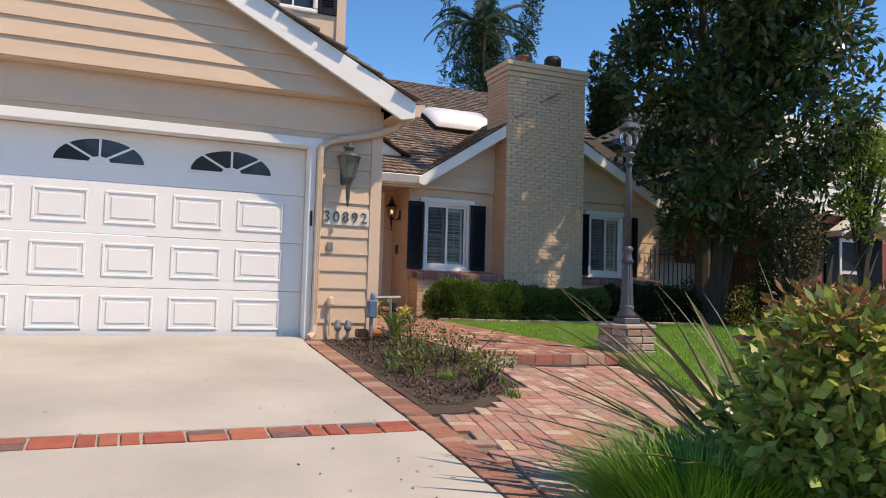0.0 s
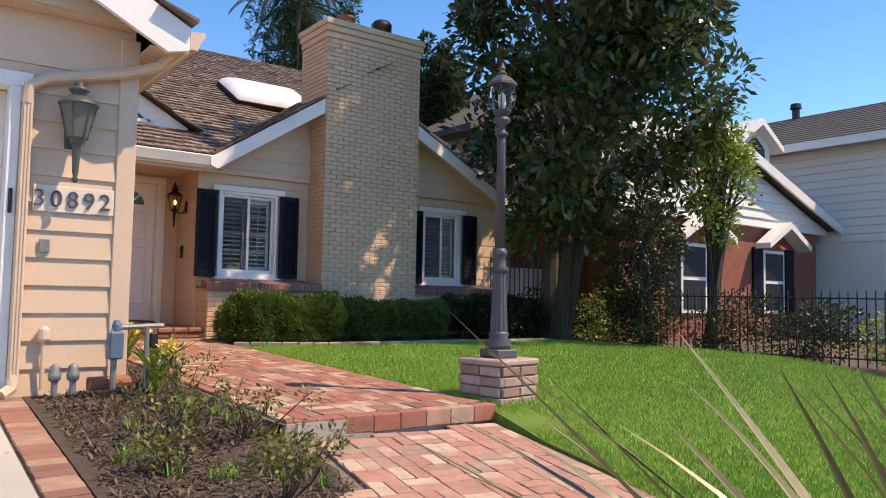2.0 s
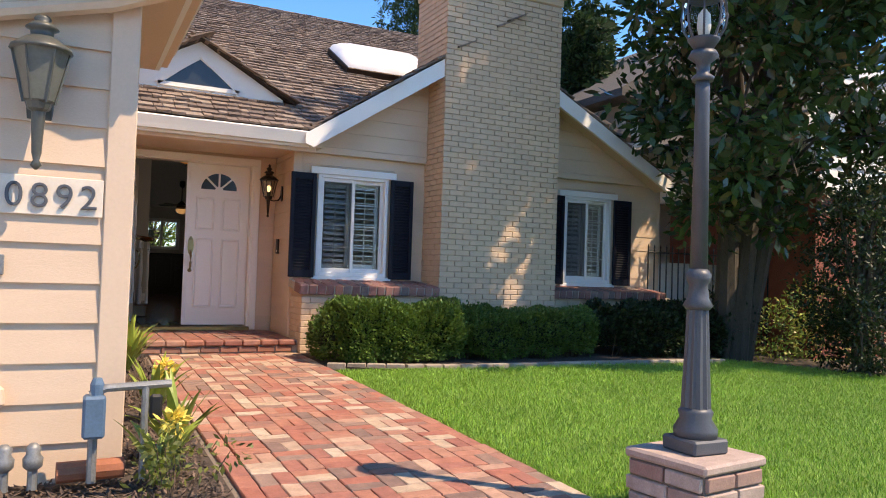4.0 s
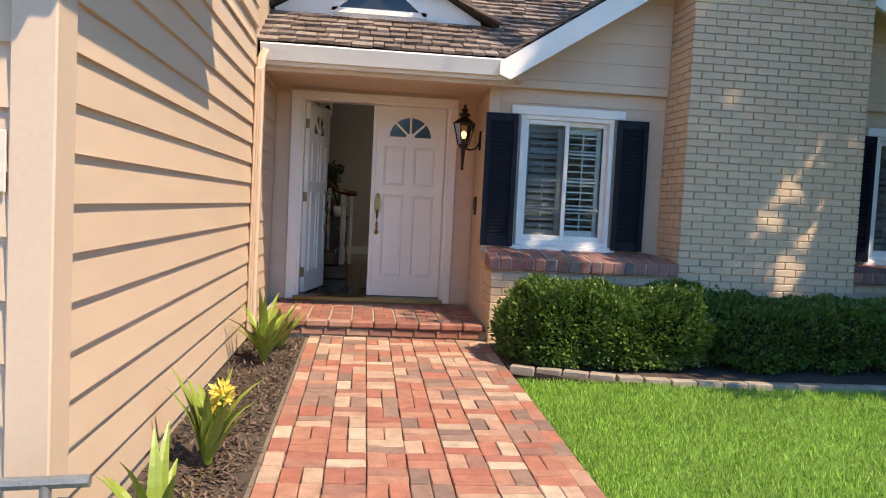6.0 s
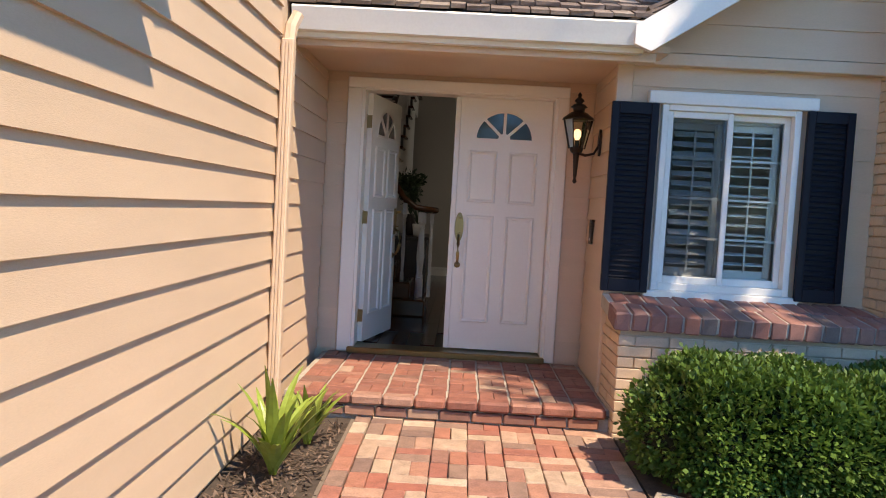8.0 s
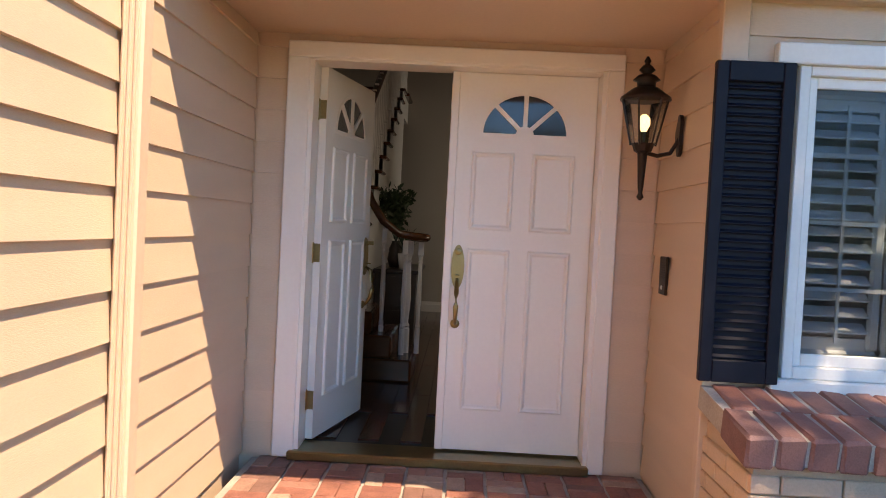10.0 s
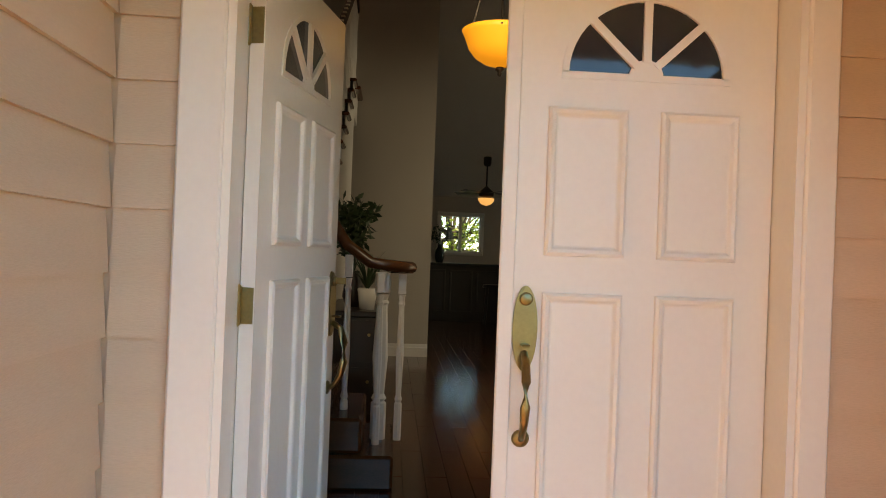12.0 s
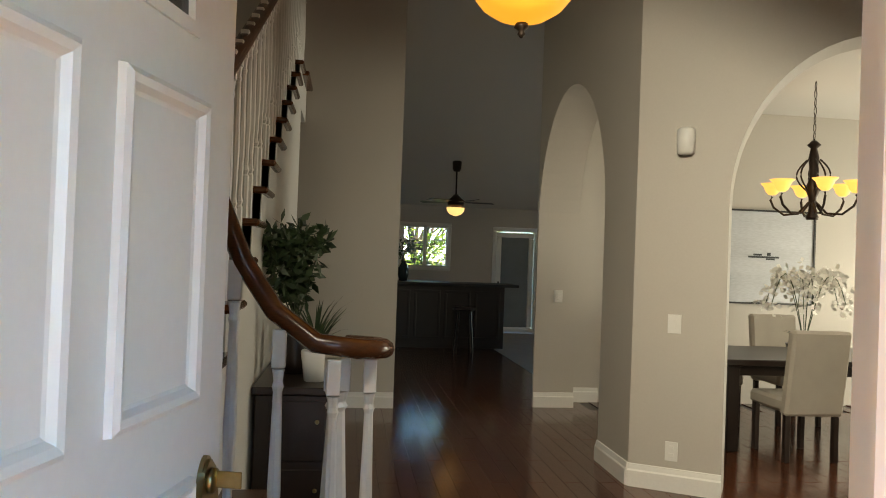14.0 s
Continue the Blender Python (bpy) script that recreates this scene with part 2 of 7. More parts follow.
def lap(parent, origin, u, n, a0, a1, b0, b1, z0, z1, material, tb=0.026, tt=0.006, name="siding_board"):
    """One lap board on a wall: bottom edge from a0 to a1, top edge from b0 to b1 along u, thick at the bottom."""
    o, u, n = Vector(origin), Vector(u), Vector(n)
    vs = [o + u * a + n * t + Vector((0, 0, z)) for a, z, t in ((a0, z0, 0), (a1, z0, 0), (b1, z1, 0), (b0, z1, 0), (a0, z0, tb), (a1, z0, tb), (b1, z1, tt), (b0, z1, tt))]
    f = [(0, 1, 2, 3), (7, 6, 5, 4), (0, 4, 5, 1), (1, 5, 6, 2), (2, 6, 7, 3), (3, 7, 4, 0)]
    return raw(name, vs, f, material, parent)


def siding(parent, origin, u, n, length, z0, z1, step, holes=(), material=None, tb=0.026):
    """Lap boards up a wall, cut at the holes (a0, a1, z0, z1)."""
    z = z0
    while z < z1 - 0.02:
        top = min(z + step, z1)
        cuts = sorted((h[0], h[1]) for h in holes if h[2] < z + step * 0.5 < h[3])
        a = 0.0
        for c0, c1 in cuts + [(length, length)]:
            if c0 - a > 0.03:
                lap(parent, origin, u, n, a, c0, a, c0, z, top + 0.004, material or TAN_BOARD, tb)
            a = max(a, c1)
        z += step


def ground_low(y):
    return 0.915 - 0.085 * (8.86 - y) if y > 5 else max(0.587 - 0.11 * (5 - y), -0.35)


def ground_up(y):
    return 0.71 + 0.024 * y


def blend(a, b, t):
    t = min(max(t, 0), 1)
    t = t * t * (3 - 2 * t)
    return a + (b - a) * t


def lawn_z(x, y):
    side = max(min((x - 4.75) / 0.8, 1), 0)
    side = side + (1 - side) * max(min((y - 6.75) / 0.35, 1), 0)
    return blend(ground_low(y) + 0.0, ground_up(y) - 0.015, (y - 5.4) / 2.2 * side)


# ---- ground ----
def ground_sheet():
    xs = [-400, -120, -40, -15, -8, -5, -4.4] + [x * 0.5 for x in range(-8, 33)] + [18, 24, 40, 120, 400]
    ys = [-400, -120, -40, -15, -9, -6, -4] + [y * 0.5 for y in range(-7, 31)] + [17, 20, 30, 60, 150, 400]
    vs, fs = [], []
    for y in ys:
        for x in xs:
            z = ground_low(y) if y < 9 else 1.0
            vs.append((x, y, z - 0.16))
    w = len(xs)
    for j in range(len(ys) - 1):
        for i in range(w - 1):
            fs.append((j * w + i, j * w + i + 1, (j + 1) * w + i + 1, (j + 1) * w + i))
    return tagged(raw("ground", vs, fs, SOIL), "brown garden soil under the whole plot", "ground", "", "structure")


ground_sheet()


def sheet(name, poly_rows, zf, lift, material, label, category, thick=0.08):
    """A slab over rows of (y, x0, x1), draped on zf."""
    bm = bmesh.new()
    top, low = [], []
    cols = 9
    for y, x0, x1 in poly_rows:
        top.append([bm.verts.new((x0 + (x1 - x0) * i / (cols - 1), y, zf(x0 + (x1 - x0) * i / (cols - 1), y) + lift)) for i in range(cols)])
        low.append([bm.verts.new((v.co.x, v.co.y, v.co.z - thick)) for v in top[-1]])
    for a, b, c, d in zip(top, top[1:], low, low[1:]):
        for i in range(cols - 1):
            bm.faces.new((a[i], a[i + 1], b[i + 1], b[i]))
        bm.faces.new((a[0], b[0], d[0], c[0]))
        bm.faces.new((b[-1], a[-1], c[-1], d[-1]))
    bm.faces.new(top[0] + low[0][::-1])
    bm.faces.new(top[-1][::-1] + low[-1])
    return structure(name, bm, material, label, category)


def low_z(x, y):
    return ground_low(y)


def up_z(x, y):
    return ground_up(y)


DRIVE_R = 1.68
drive_rows = [(-4.0 + 0.5 * i, -6.0, DRIVE_R) for i in range(18)] + [(4.97, -6.0, DRIVE_R)]
sheet("driveway_lower", drive_rows, low_z, 0.0, CONCRETE, "pale concrete driveway slab, lightly stained", "driveway")
sheet("driveway_upper", [(5.235 + 0.52 * i, -6.0, DRIVE_R) for i in range(7)] + [(9.0, -6.0, 1.72)], low_z, 0.0, CONCRETE, "pale concrete driveway apron before the garage", "driveway")
sheet("road", [(-15.5, -120, 120), (-9, -120, 120)], lambda x, y: -0.36, 0.02, STREET, "grey asphalt street", "road")
sheet("pavement", [(-9.0, -60, 60), (-7.4, -60, 60), (-4.0, -60, 60)], lambda x, y: ground_low(y) + 0.0, 0.01, CONCRETE, "pale concrete pavement along the street", "pavement", 0.25)

# ---- garage ----
GY, GX = 8.89, 2.56
SECT, DOOR_Z0 = 0.5635, 0.875
g_hole = (-3.82, 1.735, 0.0, 3.13)
garage_front = wall("wall_garage_front", "y", GY, 0.27, -5.0, GX, 0.5, 3.72, [g_hole], TAN, "tan painted garage front wall with lap siding")
siding(garage_front, (1.80, GY, 0), (1, 0, 0), (0, -1, 0), 0.67, 0.895, 3.30, 0.2)
gable = bmesh.new()
prism(gable, [(-5.0, 3.68), (GX, 3.68), (GX, 3.76), (-1.2, 5.66), (-5.0, 3.76)], "y", GY - 0.20, GY + 0.2)
garage_gable = structure("wall_garage_gable", gable, TAN, "tan painted garage gable with lap siding", "wall")
part("frieze_board", B(-5.0, GX + 0.004, GY - 0.022, GY, 3.30, 3.678), TAN_TRIM, garage_front)
for k in range(10):
    z0 = 3.69 + 0.2 * k
    z1 = z0 + 0.2
    r0, r1 = GX - (z0 - 3.72) / 0.505 - 0.02, GX - (z1 - 3.72) / 0.505 - 0.02
    if r1 > -1.0:
        lap(garage_gable, (0, GY - 0.20, 0), (1, 0, 0), (0, -1, 0), -5.0, min(r0, GX), -5.0, min(r1, GX), z0, z1, TAN_BOARD, 0.03)
garage_side = wall("wall_garage_side", "x", GX, -0.2, GY + 0.27, 14.63, 0.5, 4.2, [], TAN, "long tan garage side wall with lap siding")
siding(garage_side, (GX, GY + 0.13, 0), (0, 1, 0), (1, 0, 0), 4.02, 1.025, 3.62, 0.1685)
siding(garage_side, (GX, 10.82, 0), (0, 1, 0), (1, 0, 0), 2.33, 3.721, 5.6, 0.1685)
siding(garage_side, (GX, 13.14, 0), (0, 1, 0), (1, 0, 0), 1.47, 1.1935, 3.45, 0.1685, tb=0.02)
part("corner_board", B(GX - 0.10, GX + 0.04, GY - 0.035, GY + 0.13, 0.93, 3.62, 0.006), TAN_TRIM, garage_side)

# header, jambs and sectional door
trim = thing("trim_garage_door", "white painted timber surround of the garage door", "trim", kind="structure")
part("header_board", B(-3.95, 1.87, GY - 0.03, GY + 0.17, 3.122, 3.225, 0.004), WHITE, trim)
part("side_jamb", B(1.727, 1.80, GY - 0.028, GY + 0.17, 0.9, 3.121, 0.004), WHITE, trim)
DY = GY + 0.235


def garage_door():
    door = thing("garage_door", "white panelled sectional garage door with arched lights, closed", "garage door")
    for s in range(4):
        z0 = DOOR_Z0 + SECT * s
        sec = part("section", B(-3.82, 1.735, DY, DY + 0.045, z0 + 0.003, z0 + SECT - 0.003, 0.004), GARAGE_WHITE, door)
        if s == 3:
            continue
        for c in range(8):
            x0 = -3.935 + 0.69 * c
            p = bmesh.new()
            za, zb = z0 + 0.115, z0 + 0.475
            frame_ring(p, x0 + 0.07, x0 + 0.60, za, zb, 0.028, DY, 0.013)
            box(p, x0 + 0.135, x0 + 0.535, DY - 0.010, DY, za + 0.065, zb - 0.065, 0.006)
            part("raised_panel", p, GARAGE_WHITE, sec)
    z0 = DOOR_Z0 + 3 * SECT + 0.205
    for c in range(4):
        xc = -3.25 + 1.37 * c + 0.025
        arch_light(door, xc, z0, 0.445, 0.25, DY, 4, GARAGE_WHITE)
    part("bottom_seal", B(-3.82, 1.735, DY + 0.004, DY + 0.04, DOOR_Z0 - 0.02, DOOR_Z0), BLACK_IRON, door)
    return door


def frame_ring(bm, x0, x1, z0, z1, w, y, t):
    """A raised rectangular moulding on a face at y that looks to -y."""
    for a in ((x0, x1, z0, z0 + w), (x0, x1, z1 - w, z1), (x0, x0 + w, z0 + w, z1 - w), (x1 - w, x1, z0 + w, z1 - w)):
        box(bm, a[0], a[1], y - t, y, a[2], a[3], min(t, w) * 0.45)
    return bm


def arch_light(parent, xc, z0, rx, rz, y, n, frame_mat, hub=0.24, m=None):
    """A fan light of n panes with rim, spokes and hub, on a face at y."""
    def p(a, k=1.0):
        return xc + rx * k * math.cos(a), z0 + rz * k * math.sin(a)
    for i in range(n):
        a0, a1 = math.pi * i / n, math.pi * (i + 1) / n
        pts = [p(a0 + (a1 - a0) * j / 6) for j in range(7)] + [p(a1, hub), p(a0, hub)]
        b = bmesh.new()
        prism(b, pts, "y", y - 0.006, y - 0.002)
        o = part("pane", b, DARK_PANE_SOLID, parent)
        if m:
            o.matrix_basis = m
    b = bmesh.new()
    rim = [p(math.pi * j / 24) for j in range(25)]
    out = [(xc + (rx + 0.02) * math.cos(math.pi * j / 24), z0 + (rz + 0.02) * math.sin(math.pi * j / 24)) for j in range(25)]
    for j in range(24):
        prism(b, [rim[j], rim[j + 1], out[j + 1], out[j]], "y", y - 0.016, y)
    prism(b, [(xc - rx - 0.02, z0 - 0.016), (xc + rx + 0.02, z0 - 0.016), (xc + rx + 0.02, z0 + 0.004), (xc - rx - 0.02, z0 + 0.004)], "y", y - 0.016, y)
    for i in range(1, n):
        a = math.pi * i / n
        dx, dz = -math.sin(a) * 0.012, math.cos(a) * 0.012
        q0, q1 = p(a, hub * 0.8), p(a)
        prism(b, [(q0[0] + dx, q0[1] + dz), (q1[0] + dx, q1[1] + dz), (q1[0] - dx, q1[1] - dz), (q0[0] - dx, q0[1] - dz)], "y", y - 0.018, y)
    prism(b, [p(math.pi * j / 12, hub) for j in range(13)], "y", y - 0.014, y)
    o = part("fan_frame", b, frame_mat, parent)
    if m:
        o.matrix_basis = m


DARK_PANE_SOLID = mat("dark_reflecting_glass", (0.03, 0.034, 0.04), 0.06, 0.8, 3, 20, 0.0)
garage_door()

# garage roof: two slopes with white barge boards
RS, RY0, RY1 = 0.505, 8.50, 10.80
APX, APZ = -1.2, 5.72


def garage_roof():
    roof = thing("roof_garage", "brown wood-shake garage gable roof with white barge boards", "roof", kind="structure")
    ex = 2.86
    ez = APZ - RS * (ex - APX)
    part("roof_deck", prism(bmesh.new(), [(APX, APZ + 0.03), (ex, ez + 0.03), (ex, ez - 0.06), (APX, APZ - 0.06), (-5.3, APZ - RS * 4.1 - 0.06), (-5.3, APZ - RS * 4.1 + 0.03)], "y", RY0 + 0.03, RY1), ROOF_FELT, roof)
    part("barge_board", prism(bmesh.new(), [(APX, APZ + 0.02), (ex, ez + 0.02), (ex, ez - 0.16), (ex - 0.16, ez - 0.20), (APX, APZ - 0.20)], "y", RY0 - 0.025, RY0 + 0.025), WHITE, roof, "white barge board")
    part("soffit_board", prism(bmesh.new(), [(APX, APZ - 0.061), (ex - 0.05, ez - 0.04), (ex - 0.05, ez - 0.058), (APX, APZ - 0.079)], "y", RY0 + 0.026, GY - 0.201), TAN_TRIM, roof)
    part("side_fascia", B(ex - 0.02, ex + 0.012, RY0 + 0.026, RY1, ez - 0.17, ez + 0.0), WHITE, roof)
    part("eave_soffit", B(GX + 0.03, ex - 0.021, RY0 + 0.05, RY1, ez - 0.17, ez - 0.15), TAN_TRIM, roof)
    return roof, ex, ez


garage_roof_ob, EX, EZ = garage_roof()

# ---- entrance bay ----
PX = 4.75
DWY = 14.63
d_hole = (2.86, 4.44, 1.0, 3.33)
entry = wall("wall_entrance", "y", DWY, 0.16, 2.4, 4.95, 0.6, 4.2, [d_hole], TAN, "tan entrance wall round the double front door")
siding(entry, (2.581, DWY, 0), (1, 0, 0), (0, -1, 0), 0.16, 1.1935, 3.46, 0.1685, tb=0.02)
siding(entry, (4.53, DWY, 0), (1, 0, 0), (0, -1, 0), 0.20, 1.1935, 3.46, 0.1685, tb=0.02)
porch_right = wall("wall_porch_right", "x", PX, 0.16, 13.70, DWY, 0.6, 3.6, [], TAN, "tan lap-sided porch return wall")
siding(porch_right, (PX, 13.70, 0), (0, 1, 0), (-1, 0, 0), 0.91, 1.1935, 3.46, 0.1685, tb=0.02)
part("corner_board", B(PX - 0.035, PX + 0.075, 13.655, 13.71, 1.18, 3.5, 0.005), TAN_TRIM, porch_right)
structure("ceiling_porch", B(GX, 4.98, 13.36, DWY + 0.0, 3.462, 3.50), TAN_TRIM, "tan painted porch ceiling", "ceiling")
part("porch_beam", B(GX + 0.03, 4.9, 13.37, 13.46, 3.40, 3.461, 0.004), TAN_TRIM, entry)

# window wall with two windows
WY = 13.70
w_holes = [(5.04, 5.98, 1.92, 3.19), (8.75, 9.62, 1.92, 3.19)]
win_wall = wall("wall_front_windows", "y", WY, 0.16, 4.912, 10.6, 0.6, 3.66, w_holes, TAN, "tan front wall with two shuttered windows")
siding(win_wall, (4.825, WY, 0), (1, 0, 0), (0, -1, 0), 5.7, 1.80, 3.44, 0.215, [(0.12, 1.24, 1.8, 3.24), (1.7, 3.42, 0, 4), (3.85, 4.87, 1.8, 3.24)], tb=0.014)
g2 = bmesh.new()
prism(g2, [(4.83, 3.44), (10.35, 3.44), (10.35, 3.47), (8.2, 4.55), (7.4, 5.28), (4.83, 3.55)], "y", WY - 0.06, WY - 0.001)
structure("wall_front_gable", g2, TAN, "smooth tan gable panel over the windows", "wall")
for sx in (4.83, 8.3):
    structure("trim_gable_band", B(sx, sx + 1.65, WY - 0.085, WY - 0.061, 3.44, 3.52, 0.004), TAN_TRIM, "tan band under the gable", "trim")

gable_wall = bpy.data.objects["wall_front_gable"]
for k in range(7):
    z = 3.525 + 0.2 * k
    lo, hi = 4.83 + (z - 3.55) / 0.673, 4.83 + (z - 3.35) / 0.673
    if hi < 6.45:
        lap(gable_wall, (0, WY - 0.06, 0), (1, 0, 0), (0, -1, 0), max(lo, 4.84), 6.49, max(hi, 4.84), 6.49, z, z + 0.205, TAN_BOARD, 0.016, 0.004)
    lo, hi = 8.2 + (4.55 - z) / 0.502, 8.2 + (4.35 - z) / 0.502
    if hi > 8.4:
        lap(gable_wall, (0, WY - 0.06, 0), (1, 0, 0), (0, -1, 0), 8.27, min(lo, 10.34), 8.27, min(hi, 10.34), z, z + 0.205, TAN_BOARD, 0.016, 0.004)

# brick plinth with dark sill row
PLY = 13.16


def window_unit(name, x0, x1, z0, z1, y, label):
    w = thing(name, label, "window", kind="structure")
    part("window_head", B(x0 - 0.10, x1 + 0.10, y - 0.055, y - 0.001, z1, z1 + 0.085, 0.005), WHITE, w)
    f = bmesh.new()
    for a in ((x0, x0 + 0.045, z0, z1), (x1 - 0.045, x1, z0, z1), (x0 + 0.045, x1 - 0.045, z1 - 0.04, z1), (x0 + 0.045, x1 - 0.045, z0, z0 + 0.05)):
        box(f, a[0], a[1], y - 0.03, y + 0.10, a[2], a[3], 0.004)
    part("window_frame", f, WHITE, w)
    part("window_sill", B(x0 - 0.06, x1 + 0.06, y - 0.07, y + 0.0, z0 - 0.05, z0 - 0.001, 0.006), WHITE, w)
    xm = (x0 + x1) / 2
    for i, (a, b, yy) in enumerate(((x0 + 0.045, xm + 0.025, y + 0.012), (xm - 0.025, x1 - 0.045, y + 0.05))):
        s = bmesh.new()
        for q in ((a, a + 0.04, z0 + 0.05, z1 - 0.04), (b - 0.04, b, z0 + 0.05, z1 - 0.04), (a + 0.04, b - 0.04, z0 + 0.05, z0 + 0.10), (a + 0.04, b - 0.04, z1 - 0.085, z1 - 0.04)):
            box(s, q[0], q[1], yy - 0.016, yy + 0.016, q[2], q[3], 0.004)
        sash = part("sash", s, WHITE, w)
        g = part("pane", B(a + 0.035, b - 0.035, yy - 0.003, yy + 0.003, z0 + 0.095, z1 - 0.08), SCREEN_PANE if i == 0 else PANE, sash)
        g.visible_shadow = False
        panel = part("shutter_panel", frame_ring(bmesh.new(), a + 0.03, b - 0.03, z0 + 0.055, z1 - 0.05, 0.05, y + 0.145, 0.028), CREAM_LOUVER, w, "white louvered interior shutter")
        for k in range(1, 4):
            zm = z0 + 0.095 + (z1 - z0 - 0.175) * k / 4
            part("muntin", B(a + 0.036, b - 0.036, yy + 0.004, yy + 0.012, zm - 0.008, zm + 0.008), WHITE, sash)
        n = 14
        for k in range(n):
            zc = z0 + 0.20 + (z1 - z0 - 0.38) * k / (n - 1)
            m = pose((a + b) / 2, y + 0.13, zc, 34 if i == 0 else 10)
            part("louver", box(bmesh.new(), -(b - a) / 2 + 0.085, (b - a) / 2 - 0.085, -0.034, 0.034, -0.005, 0.005, 0.003, m), CREAM_LOUVER, panel)
        for zr, hr in ((z0 + 0.13, 0.026), (z1 - 0.125, 0.022)):
            part("shutter_rail", B(a + 0.079, b - 0.079, y + 0.131, y + 0.159, zr - hr, zr + hr), CREAM_LOUVER, panel)
        part("tilt_rod", B((a + b) / 2 - 0.006, (a + b) / 2 + 0.006, y + 0.092, y + 0.102, z0 + 0.14, z1 - 0.13), CREAM_LOUVER, panel)
    return w


window_unit("window_1", 5.04, 5.98, 1.92, 3.19, WY, "white sliding window with half-open interior louvers")
window_unit("window_2", 8.75, 9.62, 1.92, 3.19, WY, "white sliding window in shade with interior louvers")


def louver_shutter(x0, x1, z0, z1, y):
    s = thing("window_shutter", "dark navy louvered wooden shutter beside the window", "shutter", "navy window shutters", pose(x0, y, z0))
    w, h = x1 - x0, z1 - z0
    f = bmesh.new()
    for a in ((0, 0.05, 0, h), (w - 0.05, w, 0, h), (0.05, w - 0.05, 0, 0.09), (0.05, w - 0.05, h - 0.08, h)):
        box(f, a[0], a[1], -0.034, 0, a[2], a[3], 0.004)
    part("shutter_frame", f, NAVY, s)
    part("backing", B(0.04, w - 0.04, -0.008, -0.002, 0.05, h - 0.05), NAVY, s)
    k = 0.11
    slat = box(bmesh.new(), 0.05, w - 0.05, -0.02, 0.0, -0.004, 0.004, 0.002, pose(0, -0.009, 0, 40))
    first = part("slat", slat, NAVY, s)
    first.matrix_basis = pose(0, 0, k)
    k += 0.036
    while k < h - 0.09:
        shared("slat", first.data, s, pose(0, 0, k))
        k += 0.036
    return s


for a, b in ((4.69, 5.005), (6.00, 6.315), (8.43, 8.73), (9.64, 9.97)):
    louver_shutter(a, b, 1.90, 3.185, WY - 0.05)

# ---- front roof ----
RT = 0.543


def roof_z(y):
    return 3.64 + RT * (y - 13.28)


def front_roof():
    roof = thing("roof_front", "brown weathered wood-shake main roof", "roof", kind="structure")
    part("roof_deck", prism(bmesh.new(), [(13.28, roof_z(13.28)), (20.0, roof_z(20.0)), (30.6, 4.0), (30.6, 3.9), (20.0, roof_z(20) - 0.09), (13.28, roof_z(13.28) - 0.09)], "x", 2.3, 4.80), ROOF_FELT, roof)
    part("roof_deck", prism(bmesh.new(), [(14.75, roof_z(14.75)), (20.0, roof_z(20.0)), (30.6, 4.0), (30.6, 3.9), (20.0, roof_z(20) - 0.09), (14.75, roof_z(14.75) - 0.09)], "x", 4.801, 11.0), ROOF_FELT, roof)
    part("gutter", prism(bmesh.new(), [(13.30, 3.47), (13.30, 3.60), (13.20, 3.615), (13.185, 3.60), (13.21, 3.53), (13.23, 3.47)], "x", GX + 0.03, 4.80), WHITE, roof, "white gutter")
    part("fascia", B(GX + 0.03, 4.80, 13.301, 13.36, 3.44, 3.60), WHITE, roof)
    return roof


roof_front = front_roof()
# front gable over the windows
GA, GAZ = 7.58, 5.46
GSL = 0.65


def gable_roof():
    g = thing("roof_front_gable", "wood-shake cross gable with white barge boards", "roof", kind="structure")
    for s in (-1, 1):
        ex = GA + s * 2.86
        gaz, gsl = (GAZ, GSL) if s < 0 else (4.97, 0.53)
        ez = gaz - gsl * 2.86
        yr = 13.28 + (gaz - 3.64) / RT
        ye = 13.28 + max(0.05, (ez - 3.64) / RT)
        top = [(GA, 13.22, gaz), (ex, 13.22, ez), (ex, ye, ez), (GA, yr, gaz)]
        raw("roof_deck", top + [(x, y, z - 0.07) for x, y, z in top], BOXF, ROOF_FELT, g)
        part("barge_board", prism(bmesh.new(), [(GA, gaz - 0.015), (ex, ez - 0.015), (ex, ez - 0.13), (ex - s * 0.10, ez - 0.17), (ex - s * 0.24, ez - 0.08), (GA, gaz - 0.25)], "y", 13.18, 13.23), WHITE, g, "white barge board")
        part("soffit", prism(bmesh.new(), [(GA, gaz - 0.075), (ex, ez - 0.075), (ex, ez - 0.09), (GA, gaz - 0.09)], "y", 13.231, 13.65), TAN_TRIM, g)
    return g


gable_ob = gable_roof()


